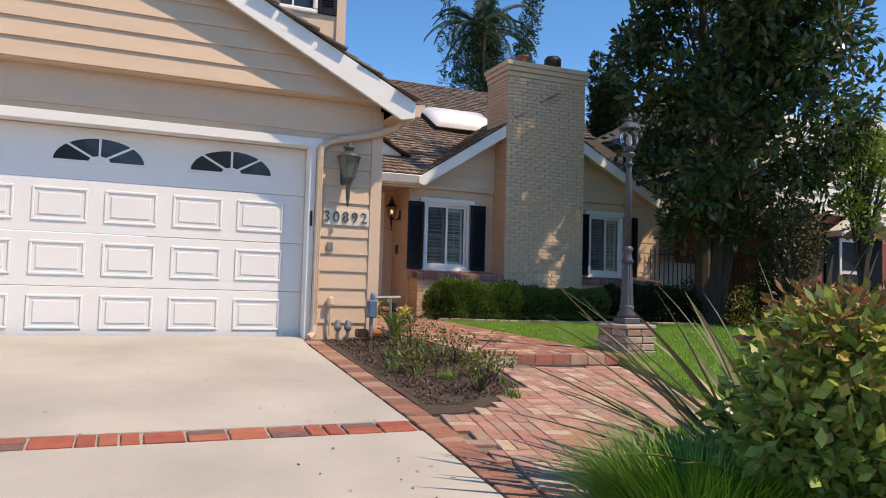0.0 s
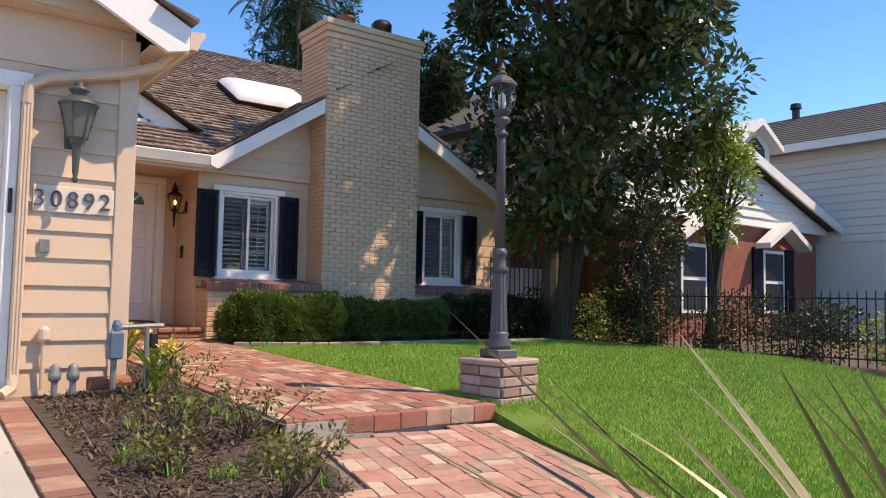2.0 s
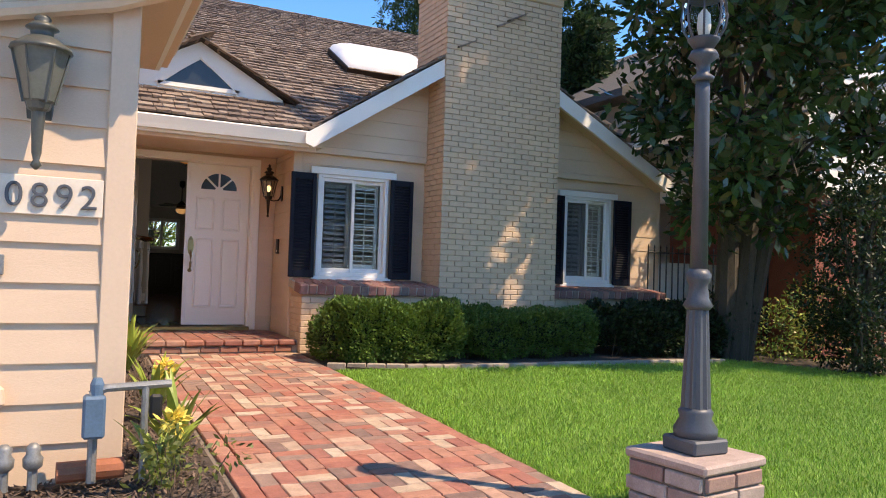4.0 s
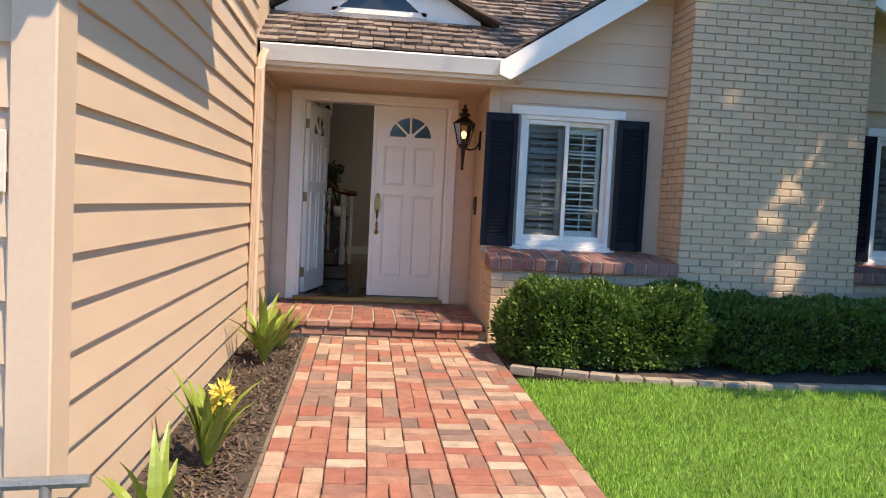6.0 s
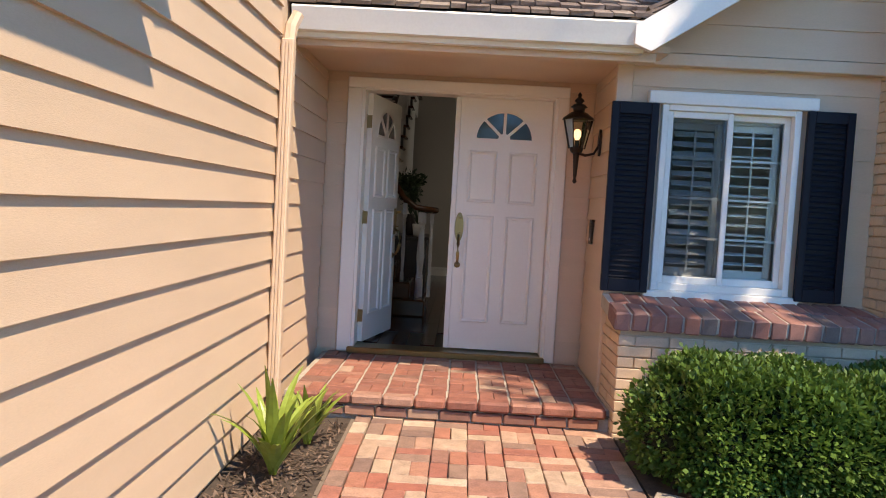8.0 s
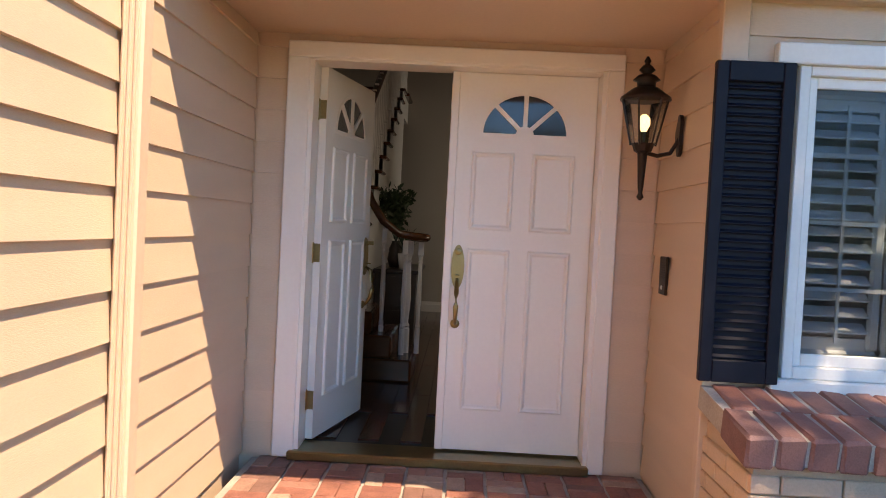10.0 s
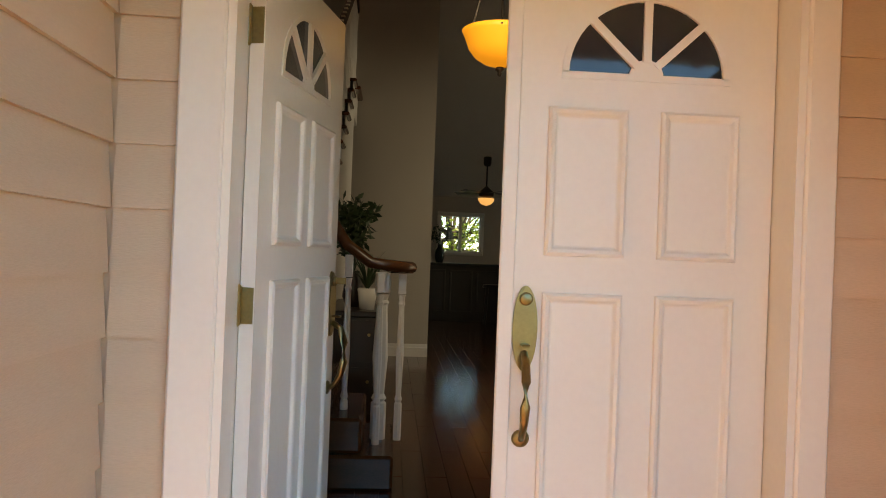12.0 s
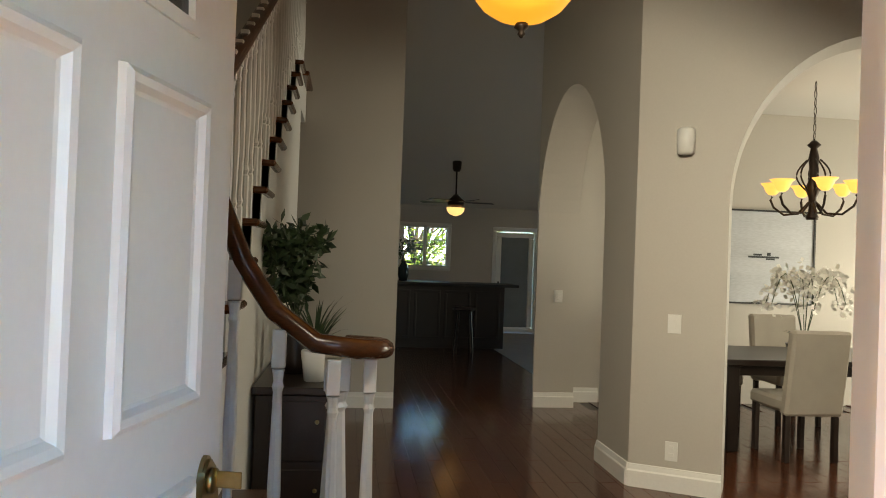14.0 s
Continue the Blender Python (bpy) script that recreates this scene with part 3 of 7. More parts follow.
def eyebrow_dormer():
    """Low triangular dormer with a glazed light, over the porch roof."""
    d = thing("roof_dormer", "white triangular dormer with a glazed light", "dormer", kind="structure")
    y, xc, zb, za = 14.02, 3.62, 4.12, 4.70
    hw = 1.02
    part("dormer_face", prism(bmesh.new(), [(xc - hw, zb - 0.1), (xc + hw, zb - 0.1), (xc + hw, zb), (xc, za), (xc - hw, zb)], "y", y, y + 0.05), WHITE, d)
    part("dormer_pane", prism(bmesh.new(), [(xc - 0.42, zb + 0.05), (xc + 0.42, zb + 0.05), (xc, zb + 0.36)], "y", y - 0.006, y + 0.002), DARK_PANE_SOLID, d)
    f = bmesh.new()
    for a, b in (((xc - 0.47, zb + 0.02), (xc + 0.47, zb + 0.02)), ((xc + 0.47, zb + 0.02), (xc, zb + 0.41)), ((xc, zb + 0.41), (xc - 0.47, zb + 0.02))):
        dx, dz = b[0] - a[0], b[1] - a[1]
        ln = math.hypot(dx, dz)
        nx, nz = -dz / ln * 0.025, dx / ln * 0.025
        prism(f, [(a[0] - nx, a[1] - nz), (b[0] - nx, b[1] - nz), (b[0] + nx, b[1] + nz), (a[0] + nx, a[1] + nz)], "y", y - 0.02, y)
    part("dormer_frame", f, WHITE, d)
    for s in (-1, 1):
        part("dormer_roof", prism(bmesh.new(), [(xc, za + 0.06), (xc + s * (hw + 0.15), zb - 0.03), (xc + s * (hw + 0.15), zb - 0.07), (xc, za + 0.015)], "y", y - 0.10, 16.3), ROOF_FELT, d)
    return d


eyebrow_dormer()


def skylight():
    s = thing("skylight", "white domed acrylic skylight in a dark curb on the roof", "skylight")
    a = math.atan(RT)
    m = Matrix.Translation((6.95, 16.45, roof_z(16.45))) @ Matrix.Rotation(a, 4, "X")
    part("curb", box(bmesh.new(), -0.85, 0.85, -0.62, 0.62, 0.0, 0.14, 0.01, m), BRONZE, s)
    d = bmesh.new()
    rings = []
    for k in range(6):
        f = math.cos(k / 5 * math.pi / 2 * 0.92)
        h = 0.14 + 0.22 * math.sin(k / 5 * math.pi / 2)
        rings.append([d.verts.new((0.83 * f * sx * c, 0.6 * f * sy * e, h)) for sx, sy, c, e in ((-1, -1, 1, 1), (0, -1, 1, 1), (1, -1, 1, 1), (1, 0, 1, 1), (1, 1, 1, 1), (0, 1, 1, 1), (-1, 1, 1, 1), (-1, 0, 1, 1))])
    for p, q in zip(rings, rings[1:]):
        for i in range(8):
            d.faces.new((p[i], p[(i + 1) % 8], q[(i + 1) % 8], q[i]))
    d.faces.new(rings[-1])
    bmesh.ops.transform(d, matrix=m, verts=d.verts[:])
    part("dome", d, ACRYLIC, s, "white acrylic dome", True)


ACRYLIC = mat("white_acrylic", (0.85, 0.87, 0.9), 0.2, 0.97, 2, 10, 0.0)
skylight()

# ---- chimney ----
CX0, CX1, CY0, CY1, CZ1 = 6.50, 8.26, 13.15, 14.05, 6.02
chimney = thing("chimney", "tall tan painted brick chimney with a corbelled top", "chimney", kind="structure")
part("chimney_core", B(CX0 + 0.012, CX1 - 0.012, CY0 + 0.012, CY1 - 0.012, 0.8, CZ1 - 0.02), PAINTED_JOINT, chimney)
cap = bmesh.new()
for i, (o, z0, z1) in enumerate(((0.02, CZ1 - 0.30, CZ1 - 0.20), (0.045, CZ1 - 0.20, CZ1 - 0.10), (0.065, CZ1 - 0.10, CZ1))):
    box(cap, CX0 - o, CX1 + o, CY0 - o, CY1 + o, z0 + 0.002, z1, 0.012)
part("corbel", cap, PAINTED_BRICK, chimney)
TERRACOTTA = mat("terracotta_pot", (0.38, 0.13, 0.07), 0.75, 0.7, 9, 100, 0.2)
pot = thing("chimney_pot", "terracotta chimney pot on the chimney top", "chimney pot")
part("pot_body", lathe(bmesh.new(), [(0.17, 0), (0.16, 0.06), (0.13, 0.08), (0.14, 0.22), (0.16, 0.24), (0.15, 0.27)], 16, pose(7.05, 13.6, CZ1)), TERRACOTTA, pot, "", True)
pot = thing("chimney_pot", "black metal flue cap on the chimney top", "chimney pot")
part("flue_cap", lathe(bmesh.new(), [(0.12, 0), (0.12, 0.16), (0.17, 0.17), (0.18, 0.30), (0.13, 0.36), (0.03, 0.38)], 16, pose(7.75, 13.6, CZ1)), BLACK_IRON, pot, "", True)

# second storey behind the garage roof
upper = wall("wall_upper_storey", "y", 10.82, 0.16, -5.0, GX, 3.8, 8.2, [(1.2, 2.15, 5.45, 6.85)], TAN, "tan upper-storey wall behind the garage roof")
upper_side = wall("wall_upper_side", "x", GX, -0.16, 10.98, 16.5, 4.2, 8.2, [], TAN, "tan upper-storey side wall")
part("corner_board", B(GX - 0.1, GX + 0.035, 10.785, 10.9, 3.75, 8.2), TAN_TRIM, upper)

uw = thing("window_6", "white upper window with a dark shutter", "window", kind="structure")
part("window_frame", frame_ring(bmesh.new(), 1.17, 2.18, 5.40, 6.9, 0.07, 10.82, 0.04), WHITE, uw)
part("pane", B(1.2, 2.15, 10.86, 10.866, 5.45, 6.85), DARK_PANE_SOLID, uw)
for x in (1.5, 1.82):
    part("muntin", B(x, x + 0.025, 10.835, 10.86, 5.47, 6.83), WHITE, uw)
part("muntin", B(1.24, 2.11, 10.836, 10.859, 6.1, 6.125), WHITE, uw)
louver_shutter(2.19, 2.45, 5.42, 6.88, 10.815)

# plinth of painted brick with a projecting sill row
plinth = thing("window_plinth", "tan painted brick plinth with a dark brick sill", "wall", kind="structure")
part("plinth_core", B(PX + 0.0, CX0 + 0.011, PLY + 0.012, WY - 0.03, 0.7, 1.735), PAINTED_JOINT, plinth)
part("plinth_core", B(CX1 - 0.011, 10.5, PLY + 0.13, WY - 0.03, 0.7, 1.735), PAINTED_JOINT, plinth)

# ---- double front door ----
PROFILE = ((0, -0.004), (0.002, 0.010), (0.010, 0.015), (0.019, 0.012), (0.026, 0.004), (0.031, 0.002))


def raised_panel(x0, x1, z0, z1, y, out):
    """A mitred moulding round a fielded panel, built up from y towards out."""
    bm = bmesh.new()
    prev = None
    for inset, proud in PROFILE:
        yy = y + out * proud
        ring = [bm.verts.new(c) for c in ((x0 + inset, yy, z0 + inset), (x1 - inset, yy, z0 + inset), (x1 - inset, yy, z1 - inset), (x0 + inset, yy, z1 - inset))]
        if prev:
            for k in range(4):
                bm.faces.new((prev[k], prev[(k + 1) % 4], ring[(k + 1) % 4], ring[k]))
        prev = ring
    bm.faces.new(prev)
    return bm


def door_leaf(hinge_x, width, side, angle, name, label):
    """A leaf in its own frame: hinge at the origin, face to -y, running to +x (side 1) or -x (side -1)."""
    d = thing(name, label, "door", kind="structure", at=pose(hinge_x, 14.779, 1.235, 0, 0, angle) @ pose(0, -0.044, 0))
    h = 2.085
    ox = 0 if side > 0 else -width
    W0 = width

    def X(a):
        return ox + a
    leaf = bmesh.new()
    ac, az, ar, ah = W0 * 0.5, 1.755, 0.24, 0.228
    # stiles and rails round the fan light
    box(leaf, X(0), X(W0), 0, 0.044, 0, az, 0.0)
    box(leaf, X(0), X(ac - ar), 0, 0.044, az, h)
    box(leaf, X(ac + ar), X(W0), 0, 0.044, az, h)
    n = 14
    for i in range(n):
        a0, a1 = math.pi * i / n, math.pi * (i + 1) / n
        x0, x1 = ac + ar * math.cos(a1), ac + ar * math.cos(a0)
        z0, z1 = az + ah * math.sin(a1), az + ah * math.sin(a0)
        prism(leaf, [(X(x0), z0), (X(x1), z1), (X(x1), h), (X(x0), h)], "y", 0, 0.044)
    bmesh.ops.remove_doubles(leaf, verts=leaf.verts[:], dist=1e-4)
    part("leaf", leaf, DOOR_CREAM, d)
    arch_light(d, X(ac), az, ar - 0.012, ah - 0.012, 0.012, 4, DOOR_CREAM, 0.22)
    for (a, b) in ((0.105, 0.34), (W0 - 0.34, W0 - 0.105)):
        for z0, z1 in ((0.225, 1.12), (1.225, 1.655)):
            part("raised_panel", raised_panel(X(a), X(b), z0, z1, 0, -1), DOOR_CREAM, d)
            part("inner_panel", raised_panel(X(a), X(b), z0, z1, 0.044, 1), DOOR_CREAM, d)
    # handle set near the meeting stile
    hx = X(W0 - 0.058 if side > 0 else 0.058)
    esc = bmesh.new()
    prism(esc, [(hx + 0.036 * math.cos(t * math.pi / 16), 1.015 + 0.122 * math.sin(t * math.pi / 16)) for t in range(32)], "y", -0.012, 0)
    bmesh.ops.bevel(esc, geom=[e for e in esc.edges if abs(e.verts[0].co.y + 0.012) < 1e-4 and abs(e.verts[1].co.y + 0.012) < 1e-4], offset=0.005, segments=2, affect="EDGES")
    plate = part("backplate", esc, BRASS, d, "oval brass backplate")
    part("lock_cylinder", lathe(bmesh.new(), [(0.019, 0), (0.019, 0.008), (0.015, 0.011)], 16, pose(hx, -0.011, 1.10, 90)), BRASS, plate, "", True)
    part("thumb_latch", B(hx - 0.012, hx + 0.012, -0.045, -0.01, 0.965, 0.973, 0.003), BRASS, plate)
    g = bmesh.new()
    tube(g, [(hx, -0.012, 0.945), (hx, -0.045, 0.925), (hx, -0.062, 0.87), (hx, -0.062, 0.80), (hx, -0.05, 0.75), (hx, -0.03, 0.715), (hx, -0.012, 0.70)], 0.012, 10, [0.9, 1.0, 1.1, 1.2, 1.0, 0.8, 0.8])
    part("grip", g, BRASS, d, "brass pull handle", True)
    part("grip_foot", lathe(bmesh.new(), [(0.026, 0), (0.024, 0.006), (0.012, 0.012)], 16, pose(hx, 0, 0.70, 90)), BRASS, d, "", True)
    if side > 0:
        for z in (0.22, 1.05, 1.85):
            hb = bmesh.new()
            box(hb, -0.003, 0.001, 0.003, 0.046, z - 0.052, z + 0.052)
            lathe(hb, [(0.004, z - 0.060), (0.009, z - 0.054), (0.009, z + 0.054), (0.004, z + 0.060)], 10, pose(-0.008, 0.046, 0))
            part("hinge", hb, BRASS, d, "brass butt hinge")
        key = bmesh.new()
        box(key, hx - 0.002, hx + 0.002, -0.06, -0.02, 1.09, 1.115, 0.001)
        part("key", key, BRASS, d)
    else:
        part("astragal", B(-width - 0.022, -width + 0.022, -0.014, 0.0, 0.0, h, 0.004), DOOR_CREAM, d)
    return d


DOOR_OPEN = 77
door_leaf(2.885, 0.765, 1, DOOR_OPEN, "door_1", "cream panelled front door leaf standing open inwards")
door_leaf(4.415, 0.775, -1, 0, "door_2", "cream panelled front door leaf with a fan light, closed")
casing = thing("trim_front_door", "cream painted front door casing and frame", "trim", kind="structure")
for a in ((2.74, 2.86, 1.18, 3.335), (4.44, 4.53, 1.18, 3.335)):
    part("side_casing", B(a[0], a[1], DWY - 0.035, DWY - 0.0, a[2], a[3], 0.006), DOOR_CREAM, casing)
    s = a[1] if a[0] < 3 else a[0]
    part("jamb", B(min(s, s + (0.022 if a[0] < 3 else -0.022)), max(s, s + (0.022 if a[0] < 3 else -0.022)), DWY - 0.02, DWY + 0.17, a[2] + 0.02, a[3] - 0.005), DOOR_CREAM, casing)
part("head_casing", B(2.74, 4.53, DWY - 0.038, DWY - 0.0, 3.335, 3.42, 0.006), DOOR_CREAM, casing)
part("head_jamb", B(2.88, 4.42, DWY - 0.02, DWY + 0.17, 3.322, 3.3345), DOOR_CREAM, casing)
part("threshold", B(2.83, 4.45, DWY - 0.06, DWY + 0.17, 1.17, 1.222, 0.008), BRASS, casing, "brass threshold")

# ---- porch, path and lower walk beds ----
structure("porch_base", B(2.62, PX - 0.002, 13.27, DWY + 0.02, 0.7, 1.125), SAND, "brick porch platform base", "porch")
PATH_L, PATH_R = 3.11, 4.74
sheet("path_base", [(7.10, PATH_L - 0.03, PATH_R), (8.4, PATH_L - 0.03, PATH_R), (10.2, PATH_L - 0.03, PATH_R), (13.26, PATH_L - 0.03, PATH_R + 0.0)], up_z, -0.022, SAND, "sand joints under the brick path", "path", 0.2)
sheet("walk_base", [(0.3, DRIVE_R + 0.005, 1.9), (2.2, DRIVE_R + 0.005, 1.95), (3.2, DRIVE_R + 0.005, 2.15), (3.9, DRIVE_R + 0.005, 2.55), (4.35, DRIVE_R + 0.005, 2.95), (4.7, DRIVE_R + 0.005, 3.6), (5.32, DRIVE_R + 0.005, 4.42), (5.8, DRIVE_R + 0.005, 4.59), (6.43, DRIVE_R + 0.005, 4.70), (7.09, DRIVE_R + 0.005, 4.72), (7.10, DRIVE_R + 0.005, 1.92), (8.8, DRIVE_R + 0.005, 1.92)], low_z, -0.022, SAND, "sand joints under the lower brick walk", "path", 0.15)


def bed_z(x, y):
    side = max(0.0, min(1.0, (x - 2.05) / 0.9)) if y < 8.8 else 1.0
    return blend(ground_low(y), ground_up(y) - 0.02, (y - 6.7) / 1.1 * side) - 0.03 + 0.018 * noise.noise((x * 5, y * 5, 0))


sheet("garden_bed", [(5.38, 1.905, 2.16), (5.6, 1.905, 2.48), (6.02, 1.905, 2.92), (6.43, 1.905, 3.11), (6.75, 1.905, 3.12), (7.09, 1.905, 3.08), (7.5, 1.905, 3.08), (8.0, 1.905, 3.08), (8.45, 1.905, 3.08), (8.86, 1.905, 3.08)], bed_z, 0.03, MULCH, "dark bark mulch planting bed", "garden bed")
sheet("side_bed", [(8.861 + 0.44 * i, GX - 0.02, 3.08) for i in range(11)], bed_z, 0.03, MULCH, "dark mulch strip along the garage wall", "garden bed")
sheet("hedge_bed", [(11.85, 5.3, 10.0), (12.2, 4.75, 10.2), (12.8, 4.75, 10.4), (13.3, 4.75, 10.5)], up_z, 0.0, MULCH, "dark mulch under the hedge", "garden bed")
sheet("front_bed", [(-1.5, 1.9, 6.0), (0.6, 1.95, 6.0), (2.2, 2.0, 6.0), (3.2, 2.2, 6.0), (3.9, 2.6, 5.2), (4.3, 3.0, 4.2)], low_z, -0.005, MULCH, "dark mulch bed of the front planting", "garden bed")
LAWN_ROWS = [(4.32, 2.96, 5.0), (4.7, 3.56, 8.0), (5.32, 4.40, 9.0), (5.8, 4.57, 10.0), (6.43, 4.68, 10.4), (7.1, 4.735, 10.6), (8, 4.745, 11.2), (9, 4.745, 11.4), (10, 4.745, 11.2), (11, 4.745, 10.6), (11.5, 4.745, 10.3), (11.84, 4.745, 10.0)]
sheet("lawn_ground", LAWN_ROWS, lawn_z, 0.0, TURF, "green turf under the lawn", "lawn")

# ---- interior ----
IZ = 1.215
WALLPAINT = mat("warm_grey_wall_paint", (0.50, 0.465, 0.42), 0.6, 0.95, 1.5, 70, 0.05)
CEIL_PAINT = mat("ceiling_white_paint", (0.66, 0.64, 0.61), 0.8, 0.95, 1.5, 70, 0.05)
FLOOR_WOOD = mat("dark_cherry_floor", (0.115, 0.036, 0.016), 0.14, 0.55, 3, 40, 0.05, ramp=[(0.10, 0.03, 0.014), (0.13, 0.042, 0.018), (0.085, 0.026, 0.012), (0.12, 0.036, 0.016), (0.15, 0.05, 0.022)], stretch=(8, 1, 1))
RAIL_WOOD = mat("polished_rail_wood", (0.13, 0.045, 0.018), 0.22, 0.6, 6, 60, 0.05, stretch=(1, 1, 4))
DARK_WOOD = mat("espresso_wood", (0.022, 0.013, 0.010), 0.3, 0.7, 5, 60, 0.05)
LINEN = mat("beige_linen", (0.40, 0.36, 0.31), 0.9, 0.85, 6, 300, 0.25)
CARPET = mat("grey_carpet", (0.32, 0.29, 0.26), 1.0, 0.8, 6, 250, 0.5)
AMBER = glow("amber_glass_glow", (1.0, 0.42, 0.06), 0.15)
BULB = glow("warm_bulb", (1.0, 0.76, 0.45), 0.9)
LEAF_DARK = mat("dark_house_plant", (0.03, 0.06, 0.022), 0.5, 0.6, 8, 60, 0.0, spread=0.35, source="island")
PETAL = mat("white_orchid_petal", (0.75, 0.73, 0.68), 0.6, 0.9, 8, 60, 0.0)
PLASTIC = mat("white_plastic", (0.74, 0.73, 0.70), 0.35, 0.97, 4, 60, 0.0)

floor_in = structure("floor", B(0.6, 10.6, DWY + 0.17, 29.3, 1.05, IZ - 0.012), DARK_WOOD, "dark wooden subfloor of the hall", "floor")
structure("carpet_family_room", B(5.75, 10.5, 22.5, 29.2, IZ - 0.01, IZ + 0.006), CARPET, "grey carpet of the family room", "carpet")
structure("ceiling_foyer", prism(bmesh.new(), [(14.8, 4.36), (17.9, 6.05), (21.2, 6.05), (21.2, 6.12), (17.9, 6.12), (14.8, 4.43)], "x", 0.6, 10.6), CEIL_PAINT, "plain white foyer ceiling", "ceiling")
structure("ceiling_vault", prism(bmesh.new(), [(21.2, 5.85), (29.4, 3.72), (29.4, 3.85), (21.2, 6.4)], "x", 0.6, 10.6), CEIL_PAINT, "sloping white vaulted ceiling", "ceiling")
structure("ceiling_dining", prism(bmesh.new(), [(5.62, 19.45), (8.29, 17.85), (10.6, 17.85), (10.6, 22.03), (5.62, 22.03)], "z", 4.40, 4.46), CEIL_PAINT, "plain white dining room ceiling", "ceiling")
back = wall("wall_back", "y", 29.3, 0.16, 0.4, 10.76, 0.8, 4.0, [(4.36, 5.29, 2.50, 3.34), (6.28, 7.08, 1.22, 3.28)], WALLPAINT, "warm grey back wall with a kitchen window")
wall("wall_left", "x", 1.65, -0.16, DWY + 0.16, 29.3, 0.8, 5.9, [], WALLPAINT, "warm grey left wall behind the stairs")
wall("wall_front_inside", "y", DWY + 0.161, 0.03, 0.6, 2.86, 1.2, 4.38, [], WALLPAINT, "warm grey inside of the front wall")
wall("wall_front_inside_upper", "y", DWY + 0.161, 0.03, 2.86, 10.6, 3.335, 4.38, [], WALLPAINT, "warm grey wall over the front door")
wall("wall_front_inside_right", "y", DWY + 0.161, 0.03, 4.44, 10.6, 1.2, 3.335, [], WALLPAINT, "warm grey inside wall beside the door")
hall_end = wall("wall_hall_end", "y", 21.6, 0.16, 1.65, 3.78, IZ - 0.1, 6.0, [], WALLPAINT, "warm grey wall at the foot of the landing")
wall("wall_hall_left", "x", 3.78, -0.16, 21.76, 29.3, 0.8, 5.7, [(23.0, 23.9, 0.9, 3.3)], WALLPAINT, "warm grey hall wall with a doorway")
wall("wall_right", "x", 10.6, 0.16, DWY + 0.16, 29.3, 0.8, 4.4, [(18.2, 21.2, 1.5, 3.5), (23.5, 26.5, 1.3, 3.4)], WALLPAINT, "warm grey outer wall with added window openings")
dining_back = wall("wall_dining_back", "y", 22.04, 0.14, 5.62, 10.6, 0.9, 5.75, [], WALLPAINT, "warm grey dining room wall")


def arch_wall(name, m, length, z0, z1, a0, a1, spring, rise, thick, label):
    """A wall along its own x with a round-headed opening; m places it."""
    bm = bmesh.new()
    if a0 > 0:
        box(bm, 0, a0, 0, thick, z0, z1)
    if a1 < length:
        box(bm, a1, length, 0, thick, z0, z1)
    n, c, r = 28, (a0 + a1) / 2, (a1 - a0) / 2
    for i in range(n):
        t0, t1 = math.pi * (1 - i / n), math.pi * (1 - (i + 1) / n)
        x0, x1 = c + r * math.cos(t0), c + r * math.cos(t1)
        prism(bm, [(x0, spring + rise * math.sin(t0)), (x1, spring + rise * math.sin(t1)), (x1, z1), (x0, z1)], "y", 0, thick)
    bmesh.ops.remove_doubles(bm, verts=bm.verts[:], dist=1e-5)
    bmesh.ops.transform(bm, matrix=m, verts=bm.verts[:])
    return structure(name, bm, WALLPAINT, label, "wall")


# hall wall with its arch, and the slanting wall with the dining arch
arch_wall("wall_hall_right", pose(5.62, 19.13, 0, 0, 0, 90), 2.64, 1.0, 6.04, 0.62, 2.60, 3.05, 1.20, 0.42, "grey hall wall with a round-headed arch")
SL = math.degrees(math.atan2(-0.514, 0.857))
slant = Matrix.Translation((5.20, 19.13, 0)) @ Matrix.Rotation(radians(SL), 4, "Z")
arch_wall("wall_slanting", slant, 3.6, 1.0, 5.6, 0.585, 2.18, 3.10, 1.02, 0.30, "pale grey slanting wall with the dining arch")
wall("wall_slant_return", "x", 8.15, 0.14, DWY + 0.19, 17.35, 0.9, 4.3, [], WALLPAINT, "warm grey foyer side wall")


def baseboard(m, length, label="white stepped baseboard"):
    b = thing("baseboard", label, "baseboard", kind="structure", at=m)
    part("board", prism(bmesh.new(), [(0, 0), (0, 0.15), (-0.010, 0.15), (-0.016, 0.115), (-0.024, 0.105), (-0.024, 0)], "x", 0, length), WHITE, b)
    return b


baseboard(slant @ pose(0, 0, IZ), 0.585)
baseboard(pose(5.2, 21.73, IZ), 0.42)
baseboard(pose(5.2, 19.75, IZ, 0, 0, -90), 0.62)
baseboard(pose(5.63, 22.04, IZ), 0.35)
baseboard(pose(2.93, 21.6, IZ), 0.85)


def wall_plate(name, m, w, h, label, cat, rocker):
    p = thing(name, label, cat, at=m)
    part("plate", B(-w / 2, w / 2, -0.008, 0, -h / 2, h / 2, 0.002), PLASTIC, p)
    if rocker:
        part("rocker", B(-0.016, 0.016, -0.013, -0.006, -0.033, 0.033, 0.002), PLASTIC, p)
    else:
        for z in (-0.024, 0.024):
            part("socket", B(-0.015, 0.015, -0.011, -0.006, z - 0.014, z + 0.014, 0.002), PLASTIC, p)


